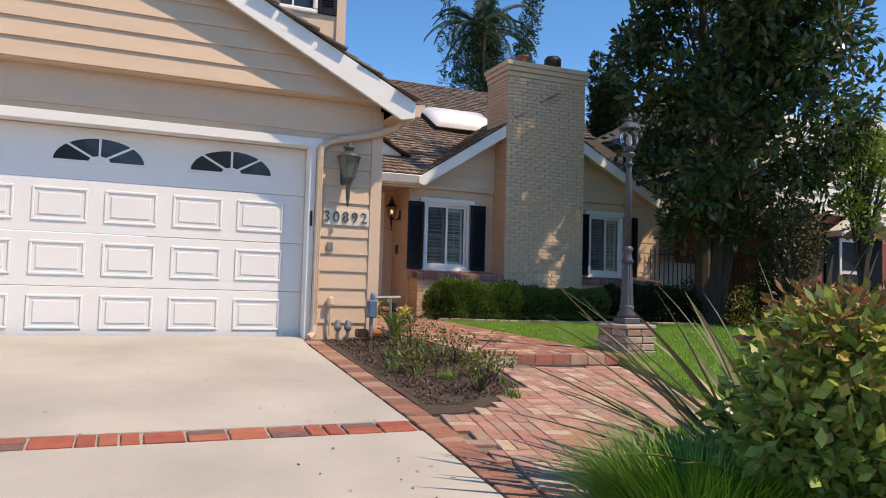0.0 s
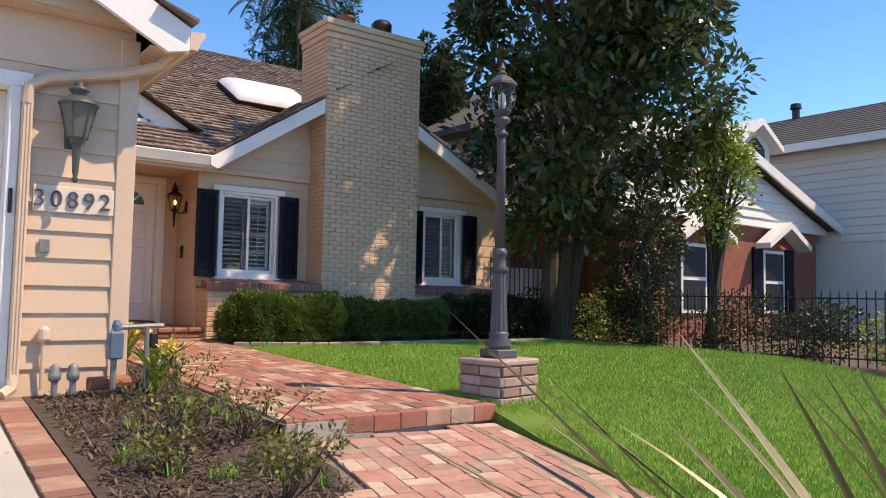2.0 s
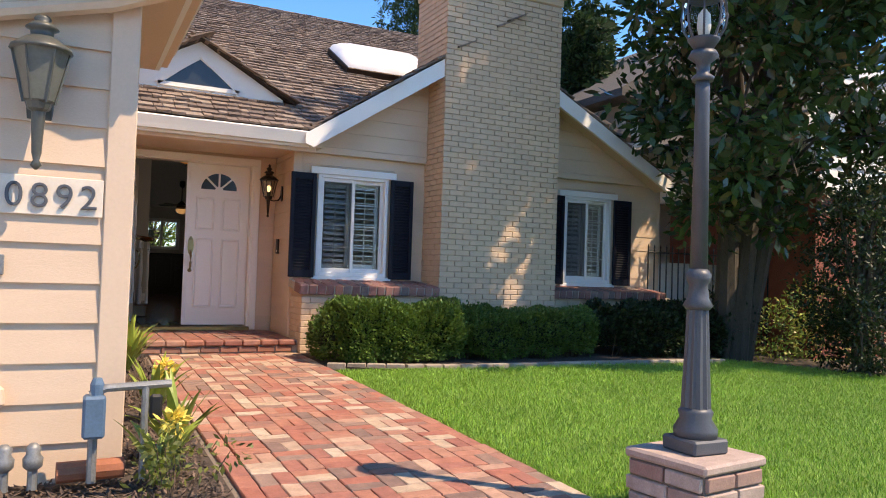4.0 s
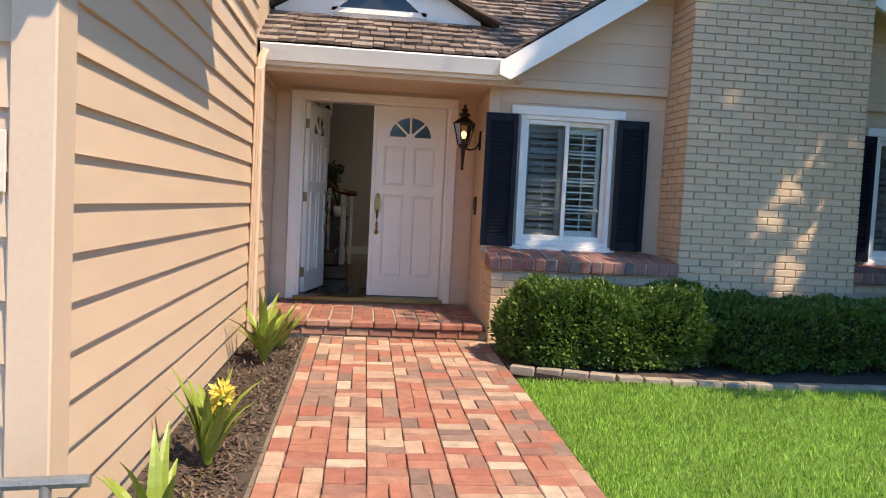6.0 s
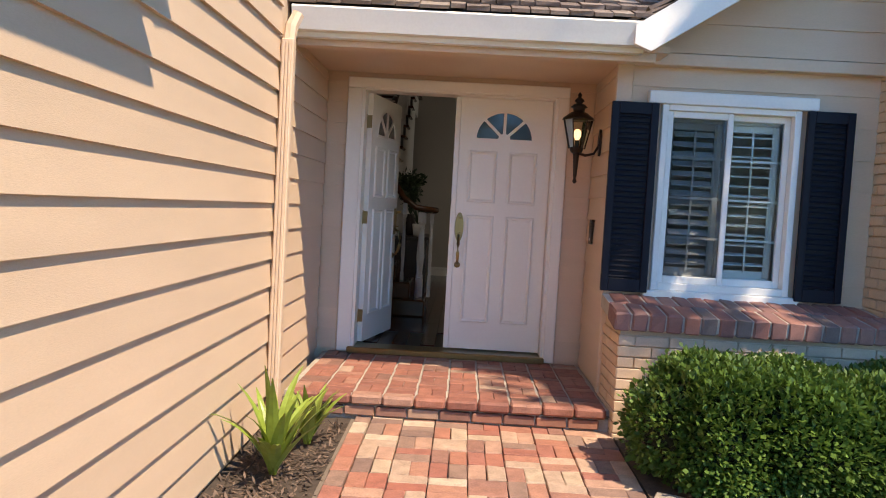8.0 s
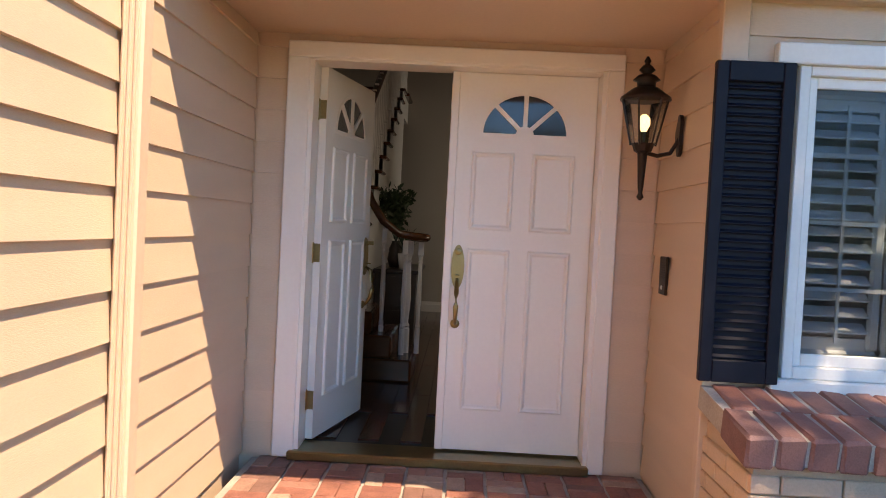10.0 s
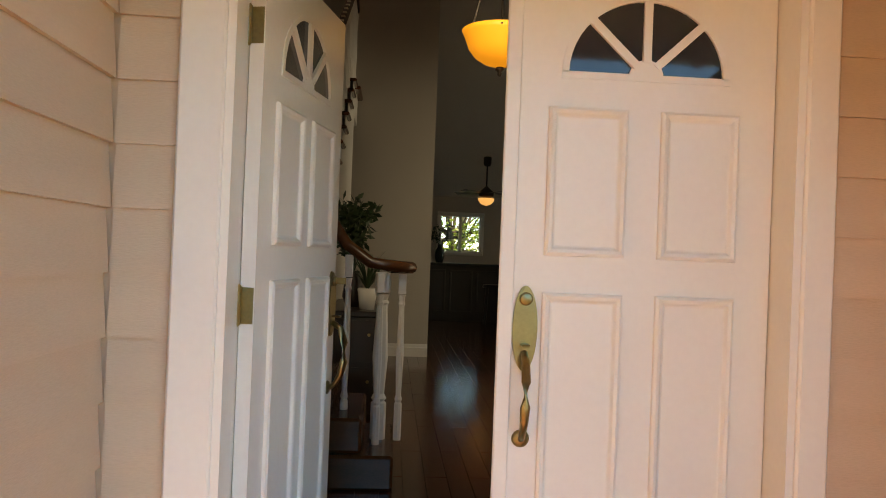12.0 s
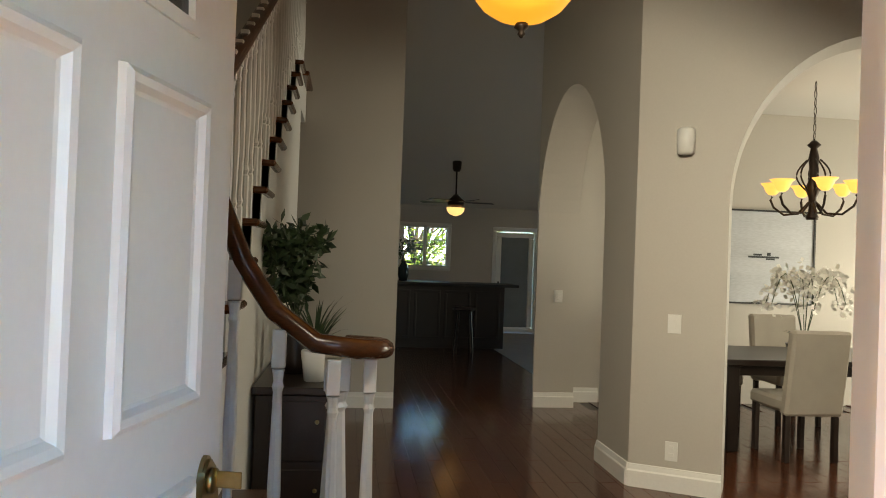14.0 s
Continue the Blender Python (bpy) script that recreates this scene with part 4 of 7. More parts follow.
wall_plate("light_switch", slant @ pose(0.27, 0, 2.307), 0.085, 0.125, "white rocker light switch on the slanting wall", "light switch", True)
wall_plate("power_outlet", slant @ pose(0.275, 0, 1.475), 0.08, 0.125, "white power outlet low on the slanting wall", "outlet", False)
wall_plate("light_switch", pose(5.43, 21.729, 2.34), 0.085, 0.125, "white light switch inside the hall arch", "light switch", True)
sensor = thing("alarm_detector", "small white alarm detector on the slanting wall", "sensor", at=slant @ pose(0.31, 0, 3.50))
sb = bmesh.new()
lathe(sb, [(0.042, -0.085), (0.055, -0.07), (0.06, 0.03), (0.055, 0.08), (0.03, 0.092)], 12)
for v in sb.verts:
    v.co.y = v.co.y * 0.8 - 0.04
part("shell", sb, PLASTIC, sensor, "", True)

# ---- stairs ----
TREAD_W = 2.84


def tread_y(i):
    return 16.9 + (i - 6) * 0.335


stairs = thing("staircase", "curving open-string staircase with dark treads and white risers", "staircase")
for i in range(4, 18):
    y, z = tread_y(i), IZ + 0.18 * i
    part("tread", B(1.66, TREAD_W + 0.035, y - 0.03, y + 0.335, z - 0.035, z, 0.012), RAIL_WOOD, stairs, "dark polished tread")
    part("riser", B(1.66, TREAD_W - 0.005, y + 0.0, y + 0.018, z - 0.18, z - 0.036), WHITE, stairs)
string = []
for i in range(4, 18):
    string += [(tread_y(i), IZ + 0.18 * (i - 1) - 0.035), (tread_y(i), IZ + 0.18 * i - 0.036)]
string += [(tread_y(18), IZ + 0.18 * 17 - 0.036), (tread_y(18), IZ), (tread_y(4), IZ)]
part("string_wall", prism(bmesh.new(), string, "x", TREAD_W - 0.06, TREAD_W), WHITE, stairs)
for i in range(1, 4):
    x = 3.36 - 0.17 * (i - 1)
    part("starting_step", B(1.66, x, 16.45 + 0.05 * i, 17.25 + 0.02 * i, IZ + 0.18 * (i - 1), IZ + 0.18 * i, 0.015), RAIL_WOOD, stairs, "dark starting step")
part("landing_nosing", B(TREAD_W - 0.1, TREAD_W + 0.06, tread_y(18), 21.58, IZ + 3.02, IZ + 3.06, 0.01), RAIL_WOOD, stairs)
part("landing_slab", B(1.66, TREAD_W, tread_y(18), 21.58, IZ + 2.72, IZ + 3.019), WHITE, stairs)


def rail_pts():
    p = [(3.30, 16.98, 2.365), (3.40, 16.93, 2.365), (3.42, 16.83, 2.37), (3.34, 16.76, 2.375), (3.20, 16.77, 2.39), (3.06, 16.80, 2.49), (2.95, 16.81, 2.65), (2.87, 16.80, 2.84), (2.81, 16.82, 3.05), (2.79, 16.95, 3.23)]
    for i in range(7, 19):
        p.append((2.79, tread_y(i) + 0.1, IZ + 0.18 * i + 0.92))
    p.append((2.79, 21.5, IZ + 0.18 * 17 + 1.0))
    return p


part("handrail", tube(bmesh.new(), rail_pts(), 0.040, 10, flat=0.85), RAIL_WOOD, stairs, "polished brown handrail with a volute", True)
BAL = [(0.019, 0), (0.019, 0.20), (0.014, 0.21), (0.019, 0.225), (0.013, 0.25), (0.019, 0.45), (0.013, 0.74), (0.017, 0.755), (0.013, 0.77), (0.017, 0.80)]


def baluster(x, y, z0, z1, r=1.0):
    h = z1 - z0
    b = bmesh.new()
    prof = [(a * r, k * h / 0.92) for a, k in BAL]
    lathe(b, prof + [(0.019 * r, 0.805 * h / 0.92)], 8, pose(x, y, z0))
    box(b, x - 0.019 * r, x + 0.019 * r, y - 0.019 * r, y + 0.019 * r, z0 + 0.81 * h / 0.92, z1, 0.002)
    part("baluster", b, WHITE, stairs)


for i in range(6, 18):
    for f in (0.06, 0.22):
        z0 = IZ + 0.18 * i
        baluster(2.79, tread_y(i) + f, z0, z0 + 0.94 + 0.09 * (f > 0.1))
for k in range(10):
    baluster(2.79, tread_y(18) + 0.04 + 0.105 * k, IZ + 3.06, IZ + 4.05)
for x, y, z in ((3.38, 16.86, 2.33), (3.26, 16.75, 2.34), (3.27, 16.98, 2.33), (3.08, 16.79, 2.43), (2.93, 16.81, 2.65), (2.84, 16.81, 2.90)):
    baluster(x, y, IZ + (0.18 if x > 3 else 0.36), z, 1.15)
baluster(3.27, 16.88, IZ + 0.18, 2.335, 2.3)

# console with plants at the foot of the stairs
console = thing("console_cabinet", "black console cabinet against the stair wall", "cabinet")
part("body", B(2.86, 3.28, 18.1, 19.4, IZ + 0.05, IZ + 0.76, 0.006), DARK_WOOD, console)
part("top", B(2.845, 3.30, 18.08, 19.42, IZ + 0.761, IZ + 0.80, 0.006), DARK_WOOD, console)
for k in range(4):
    part("foot", B(2.88 + 0.32 * (k % 2), 2.94 + 0.32 * (k % 2), 18.14 + 1.14 * (k // 2), 18.2 + 1.14 * (k // 2), IZ, IZ + 0.05), DARK_WOOD, console)
for z in (0.09, 0.43):
    d = part("door", B(2.93, 3.21, 18.092, 18.10, IZ + z, IZ + z + 0.30, 0.003), DARK_WOOD, console)
    part("knob", lathe(bmesh.new(), [(0.006, 0), (0.012, 0.012), (0.008, 0.02)], 10, pose(3.17, 18.092, IZ + z + 0.2, 90)), BRASS, d)


def leaf_mesh(name, base, tip, side, material, parent=None, label="", up=0.0):
    """Many leaves in one mesh: arrays of base points, tip points and half-width vectors."""
    n = len(base)
    mid = base * 0.45 + tip * 0.55
    mid[:, 2] += up
    v = np.empty((n, 4, 3))
    v[:, 0], v[:, 1], v[:, 2], v[:, 3] = base, mid + side, tip, mid - side
    me = bpy.data.meshes.new(name)
    me.vertices.add(n * 4)
    me.vertices.foreach_set("co", v.reshape(-1))
    me.loops.add(n * 4)
    me.loops.foreach_set("vertex_index", np.arange(n * 4, dtype=np.int32))
    me.polygons.add(n)
    me.polygons.foreach_set("loop_start", np.arange(0, n * 4, 4, dtype=np.int32))
    me.update(calc_edges=True)
    me.materials.append(material)
    ob = new(name, me)
    if parent:
        ob.parent = parent
    if label:
        ob["label"] = label
    return ob


def unit(v):
    return v / np.maximum(np.linalg.norm(v, axis=1, keepdims=True), 1e-6)


def scatter(name, pts, length, width, material, rng, parent=None, label="", out=None, droop=0.0, up=0.0):
    """Leaves at pts, pointing out (or anyhow), with random turn and size."""
    n = len(pts)
    d = rng.normal(size=(n, 3))
    if out is not None:
        d = unit(d) * 0.75 + unit(out)
    d[:, 2] -= droop
    d = unit(d)
    face = rng.normal(size=(n, 3))
    if out is not None:
        face = face * 0.6 + unit(out) * 0.6 + np.array([0, 0, 0.8])
    s = unit(np.cross(d, face))
    ln = length * rng.uniform(0.6, 1.2, (n, 1))
    return leaf_mesh(name, pts, pts + d * ln, s * width * 0.5 * rng.uniform(0.7, 1.2, (n, 1)), material, parent, label, up)


def ribbon(bm, base, yaw, lean, length, width, droop, n=7, fold=0.25):
    """A strap leaf that rises from base, bends over and tapers."""
    p, a = Vector(base), lean
    h = Vector((math.cos(yaw), math.sin(yaw), 0))
    s = Vector((-math.sin(yaw), math.cos(yaw), 0))
    prev = None
    for k in range(n + 1):
        f = k / n
        w = width * 0.5 * (0.55 + 1.2 * f if f < 0.35 else max(0.02, (1 - f) / 0.65) ** 0.7)
        up = Vector((0, 0, 1)) * math.cos(a) - h * math.sin(a) * 0
        lift = Vector((0, 0, fold * w))
        row = [bm.verts.new(p - s * w + lift), bm.verts.new(p), bm.verts.new(p + s * w + lift)]
        if prev:
            bm.faces.new((prev[0], prev[1], row[1], row[0]))
            bm.faces.new((prev[1], prev[2], row[2], row[1]))
        prev = row
        p = p + (h * math.sin(a) + Vector((0, 0, math.cos(a)))) * (length / n)
        a += droop / n * (0.4 + 1.2 * f)


RNG = np.random.default_rng(7)
pot = thing("potted_plant", "leafy green plant in a dark vase on the console", "plant")
part("vase", lathe(bmesh.new(), [(0.06, 0), (0.085, 0.08), (0.07, 0.2), (0.045, 0.26), (0.05, 0.28)], 14, pose(3.02, 18.55, IZ + 0.80)), DARK_WOOD, pot, "", True)
stem_pts = []
sb = bmesh.new()
for k in range(16):
    a, t = RNG.uniform(0, 6.3), RNG.uniform(0.1, 0.55)
    pts = [(3.02, 18.55, IZ + 1.06)] + [(3.02 + math.cos(a) * t * f * 0.5, 18.55 + math.sin(a) * t * f * 0.5, IZ + 1.06 + f * RNG.uniform(0.45, 0.62)) for f in (0.4, 0.75, 1.0)]
    tube(sb, pts, 0.004, 4)
    for f in np.linspace(0.25, 1, 16):
        j = min(int(f * 3), 2)
        q = np.array(pts[j]) * (1 - (f * 3 - j)) + np.array(pts[j + 1]) * (f * 3 - j)
        stem_pts += [q] * 3
part("stems", sb, LEAF_DARK, pot)
scatter("leaves", np.array(stem_pts), 0.09, 0.035, LEAF_DARK, RNG, pot)
fern = thing("potted_plant", "small spiky green plant in a white pot on the console", "plant")
part("pot", lathe(bmesh.new(), [(0.055, 0), (0.075, 0.15), (0.07, 0.16), (0.06, 0.14)], 14, pose(3.14, 18.3, IZ + 0.80)), PLASTIC, fern, "white ceramic pot", True)
fb = bmesh.new()
for k in range(46):
    ribbon(fb, (3.14, 18.3, IZ + 0.94), RNG.uniform(0, 6.3), RNG.uniform(0.1, 0.7), RNG.uniform(0.22, 0.36), 0.016, RNG.uniform(0.4, 1.3), 5)
part("leaves", fb, LEAF_DARK, fern)


# ---- hanging bowl, fan, chandelier ----
bowl = thing("pendant_bowl_light", "amber glass bowl pendant light in the foyer, lit", "pendant light")
BP = (3.925, 17.14)
part("bowl", lathe(bmesh.new(), [(0.015, 3.60), (0.10, 3.625), (0.155, 3.66), (0.195, 3.71), (0.225, 3.79), (0.24, 3.82)], 24, pose(BP[0], BP[1], 0)), AMBER, bowl, "glowing amber glass bowl", True)
part("finial", lathe(bmesh.new(), [(0.004, 3.545), (0.016, 3.56), (0.01, 3.572), (0.03, 3.585), (0.022, 3.605)], 12, pose(BP[0], BP[1], 0)), BRONZE, bowl, "", True)
for k in range(3):
    a = k * 2.094 + 0.4
    part("chain", tube(bmesh.new(), [(BP[0] + 0.23 * math.cos(a), BP[1] + 0.23 * math.sin(a), 3.80), (BP[0] + 0.02 * math.cos(a), BP[1] + 0.02 * math.sin(a), 4.5)], 0.006, 6), BRONZE, bowl)
part("stem", tube(bmesh.new(), [(BP[0], BP[1], 4.45), (BP[0], BP[1], 5.62)], 0.008, 6), BRONZE, bowl)

fan = thing("ceiling_fan", "dark ceiling fan with a lit amber bowl", "ceiling fan", at=pose(5.09, 27.0, 0))
part("downrod", tube(bmesh.new(), [(0, 0, 3.75), (0, 0, 4.36)], 0.015, 8), BRONZE, fan)
part("canopy", lathe(bmesh.new(), [(0.05, 4.18), (0.075, 4.22), (0.08, 4.36)], 14), BRONZE, fan, "", True)
part("motor", lathe(bmesh.new(), [(0.05, 3.56), (0.14, 3.60), (0.15, 3.68), (0.09, 3.73), (0.03, 3.79)], 18), BRONZE, fan, "", True)
part("lamp_bowl", lathe(bmesh.new(), [(0.02, 3.42), (0.10, 3.45), (0.15, 3.51), (0.155, 3.56)], 18), glow("fan_bowl_glow", (1.0, 0.60, 0.28), 0.2), fan, "lit frosted bowl", True)
for k in range(5):
    bl = box(bmesh.new(), 0.17, 0.66, -0.065, 0.065, -0.004, 0.004, 0.003, pose(0, 0, 3.66, 12))
    bmesh.ops.transform(bl, matrix=Matrix.Rotation(radians(72 * k + 4), 4, "Z"), verts=bl.verts[:])
    part("blade", bl, DARK_WOOD, fan)

chand = thing("chandelier", "bronze scrolled chandelier with lit amber shades", "chandelier", at=pose(7.37, 20.5, 0))
part("column", lathe(bmesh.new(), [(0.05, 3.145), (0.055, 3.17), (0.03, 3.22), (0.035, 3.34), (0.065, 3.42), (0.03, 3.52), (0.045, 3.70), (0.028, 3.78), (0.06, 3.81), (0.02, 3.85)], 14), BRONZE, chand, "", True)
for k in range(7):
    part("chain_link", tube(bmesh.new(), [(0.012 * math.cos(t * 0.9) * (k % 2), 0.012 * math.cos(t * 0.9) * (1 - k % 2), 3.85 + 0.075 * k + 0.04 + 0.04 * math.sin(t * 0.9)) for t in range(8)], 0.004, 5), BRONZE, chand)
shade_glow = glow("chandelier_shade_glow", (1.0, 0.52, 0.15), 0.18)
for k in range(6):
    a = radians(60 * k + 12)
    ca, sa = math.cos(a), math.sin(a)
    pts = [(0.03, 3.30), (0.12, 3.20), (0.24, 3.19), (0.33, 3.26), (0.36, 3.33), (0.345, 3.36)]
    arm = part("arm", tube(bmesh.new(), [(r * ca, r * sa, z) for r, z in pts], 0.011, 6), BRONZE, chand)
    part("scroll", tube(bmesh.new(), [((0.05 + 0.09 * math.sin(t / 9 * 3.1)) * ca, (0.05 + 0.09 * math.sin(t / 9 * 3.1)) * sa, 3.40 + 0.28 * t / 9) for t in range(10)], 0.008, 6), BRONZE, arm)
    part("shade", lathe(bmesh.new(), [(0.03, 3.375), (0.055, 3.40), (0.075, 3.45), (0.105, 3.48)], 14, pose(0.345 * ca, 0.345 * sa, 0)), shade_glow, arm, "lit amber glass shade", True)

# ---- dining set ----
TZ = IZ + 0.745
table = thing("dining_table", "espresso wooden dining table", "table")
part("tabletop", B(6.30, 8.3, 19.95, 21.0, TZ - 0.05, TZ, 0.006), DARK_WOOD, table)
part("apron", B(6.40, 8.2, 20.05, 20.9, TZ - 0.14, TZ - 0.051, 0.004), DARK_WOOD, table)
for x in (6.36, 8.14):
    for y in (20.0, 20.84):
        part("leg", B(x, x + 0.10, y, y + 0.10, IZ, TZ - 0.051, 0.004), DARK_WOOD, table)


def dining_chair(m):
    c = thing("dining_chair", "beige upholstered dining chair with dark legs", "chair", "chairs round the dining table", m)
    part("seat", B(-0.24, 0.24, -0.02, 0.48, 0.38, 0.49, 0.025), LINEN, c)
    bk = box(bmesh.new(), -0.24, 0.24, -0.05, 0.045, 0.36, 1.02, 0.022)
    for v in bk.verts:
        v.co.y -= max(0, v.co.z - 0.45) * 0.16
    part("backrest", bk, LINEN, c)
    for x in (-0.20, 0.20):
        for y in (0.0, 0.43):
            part("leg", B(x - 0.022, x + 0.022, y - 0.022, y + 0.022, 0, 0.385, 0.004), DARK_WOOD, c, "dark wooden leg")
    return c


chair = dining_chair(pose(6.87, 19.68, IZ))
for m in (pose(7.70, 19.55, IZ, 0, 0, 4), pose(6.75, 21.35, IZ, 0, 0, 180), pose(7.6, 21.38, IZ, 0, 0, 178), pose(5.98, 20.5, IZ, 0, 0, -90), pose(8.75, 20.5, IZ, 0, 0, 90)):
    copy_thing(chair, m)
orchid = thing("orchid_arrangement", "white orchids in a dark bowl on the dining table", "flowers")
part("bowl", lathe(bmesh.new(), [(0.07, TZ), (0.14, TZ + 0.07), (0.15, TZ + 0.10), (0.13, TZ + 0.09)], 16, pose(7.2, 20.3, 0)), DARK_WOOD, orchid, "", True)
ob_, pet = bmesh.new(), []
for k in range(6):
    a = k * 1.05 + 0.3
    pts = [(7.2 + 0.32 * math.cos(a) * f, 20.3 + 0.2 * math.sin(a) * f, TZ + 0.08 + 0.62 * math.sin(f * 2.2)) for f in np.linspace(0, 1.15, 9)]
    tube(ob_, pts, 0.004, 5)
    for p in pts[3:]:
        for _ in range(14):
            pet.append(np.array(p) + RNG.normal(0, 0.035, 3))
part("stems", ob_, LEAF_DARK, orchid)["kind"] = "stuff"
scatter("petals", np.array(pet), 0.055, 0.05, PETAL, RNG, orchid, "white orchid petals")["kind"] = "stuff"
lv = bmesh.new()
for k in range(9):
    ribbon(lv, (7.2, 20.3, TZ + 0.08), k * 0.7, 0.7, 0.22, 0.06, 1.0, 5)
part("leaves", lv, LEAF_DARK, orchid)
PAINTING = mat("misty_painting", (0.55, 0.57, 0.60), 0.7, 0.72, 2.2, 30, 0.05, stretch=(0.6, 1, 2.5))
art = thing("framed_painting", "large misty landscape painting in a thin black frame", "painting")
part("canvas", B(6.35, 8.38, 22.0, 22.03, 2.33, 3.32), PAINTING, art)
INK = mat("dark_ink", (0.05, 0.055, 0.06), 0.8, 0.7, 8, 60, 0.0)
for x0, x1, z0, z1 in ((7.62, 7.98, 2.815, 2.835), (7.68, 7.78, 2.84, 2.86), (7.83, 7.93, 2.795, 2.813), (7.84, 7.88, 2.84, 2.875), (7.33, 7.36, 2.81, 2.83)):
    part("brush_stroke", B(x0, x1, 21.996, 22.0, z0, z1), INK, art)
for a in ((6.33, 8.40, 3.32, 3.34), (6.33, 8.40, 2.31, 2.33), (6.33, 6.35, 2.33, 3.32), (8.38, 8.40, 2.33, 3.32)):
    part("frame_bar", B(a[0], a[1], 21.985, 22.035, a[2], a[3]), BLACK_IRON, art)

# ---- kitchen bar and back wall ----
bar = thing("kitchen_bar", "dark wooden breakfast bar with a stone top", "bar counter")
part("body", B(3.80, 5.90, 26.55, 27.15, IZ, IZ + 1.03, 0.004), DARK_WOOD, bar)
part("top", B(3.80, 6.10, 26.35, 27.25, IZ + 1.031, IZ + 1.075, 0.006), BLACK_IRON, bar, "dark stone top")
for k in range(4):
    part("panel", frame_ring(bmesh.new(), 3.9 + 0.5 * k, 4.33 + 0.5 * k, IZ + 0.15, IZ + 0.95, 0.04, 26.55, 0.012), DARK_WOOD, bar)
stool = thing("bar_stool", "dark bar stool before the counter", "stool", at=pose(5.15, 26.05, IZ))
part("seat", lathe(bmesh.new(), [(0.17, 0.66), (0.19, 0.68), (0.17, 0.72)], 16), DARK_WOOD, stool)
for k in range(4):
    a = radians(45 + 90 * k)
    part("leg", tube(bmesh.new(), [(0.19 * math.cos(a), 0.19 * math.sin(a), 0), (0.13 * math.cos(a), 0.13 * math.sin(a), 0.67)], 0.016, 6), DARK_WOOD, stool)
vase = thing("vase_with_branches", "dark vase with leafy branches on the bar", "vase", at=pose(4.22, 26.8, IZ + 1.075))
part("vase", lathe(bmesh.new(), [(0.06, 0), (0.09, 0.1), (0.085, 0.22), (0.04, 0.30), (0.045, 0.34)], 14), mat("dark_teal_glaze", (0.02, 0.035, 0.035), 0.2, 0.8, 5, 40, 0), vase, "", True)
bb = bmesh.new()
tips = []
for k in range(9):
    a = RNG.uniform(0, 6.3)
    e = (0.2 * math.cos(a), 0.2 * math.sin(a), RNG.uniform(0.5, 0.72))
    tube(bb, [(0, 0, 0.3), (e[0] * 0.4, e[1] * 0.4, e[2] * 0.75), e], 0.004, 4)
    tips += [np.array(e) * f + RNG.normal(0, 0.03, 3) for f in np.linspace(0.7, 1, 14)]
part("branches", bb, LEAF_DARK, vase)["kind"] = "stuff"
scatter("leaves", np.array(tips), 0.06, 0.035, LEAF_DARK, RNG, vase)
kwin = thing("window_3", "small white kitchen window with muntins", "window", kind="structure")
part("window_frame", frame_ring(bmesh.new(), 4.30, 5.35, 2.44, 3.40, 0.07, 29.3, 0.03), WHITE, kwin)
sash = bmesh.new()
for a in ((4.36, 4.40, 2.5, 3.34), (5.25, 5.29, 2.5, 3.34), (4.79, 4.86, 2.5, 3.34), (4.4, 5.25, 2.5, 2.54), (4.4, 5.25, 3.30, 3.34), (4.4, 5.25, 2.77, 2.79), (4.4, 5.25, 3.04, 3.06)):
    box(sash, a[0], a[1], 29.34, 29.38, a[2], a[3])
part("sash", sash, WHITE, kwin)
p_ = part("pane", B(4.39, 5.26, 29.355, 29.361, 2.53, 3.31), PANE, kwin)
p_.visible_shadow = False
fdoor = thing("door_3", "white glazed patio door in the back wall", "door", kind="structure")
part("door_casing", frame_ring(bmesh.new(), 6.2, 7.16, 1.23, 3.37, 0.08, 29.3, 0.03), WHITE, fdoor)
part("door_frame", frame_ring(bmesh.new(), 6.29, 7.07, 1.23, 3.27, 0.11, 29.37, 0.04), WHITE, fdoor)
part("pane", B(6.39, 6.97, 29.345, 29.351, 1.33, 3.17), mat("blue_grey_blind", (0.20, 0.23, 0.25), 0.5, 0.8, 4, 60, 0.0), fdoor)
part("door_handle", B(6.33, 6.36, 29.28, 29.335, 2.2, 2.26, 0.004), BRONZE, fdoor)
casing2 = thing("trim_doorway", "white casing of the hall doorway", "trim", kind="structure")
for y in (22.93, 23.9):
    part("side_casing", B(3.78, 3.805, y, y + 0.07, IZ, 3.3), WHITE, casing2)
part("head_casing", B(3.78, 3.805, 22.93, 23.97, 3.301, 3.38), WHITE, casing2)
disc = thing("round_wall_mirror", "dark round decoration on the hall wall", "wall decoration")
part("disc", lathe(bmesh.new(), [(0.30, 0), (0.31, 0.02), (0.24, 0.03)], 24, pose(3.78, 25.3, 2.98, 0, 90)), BRONZE, disc)
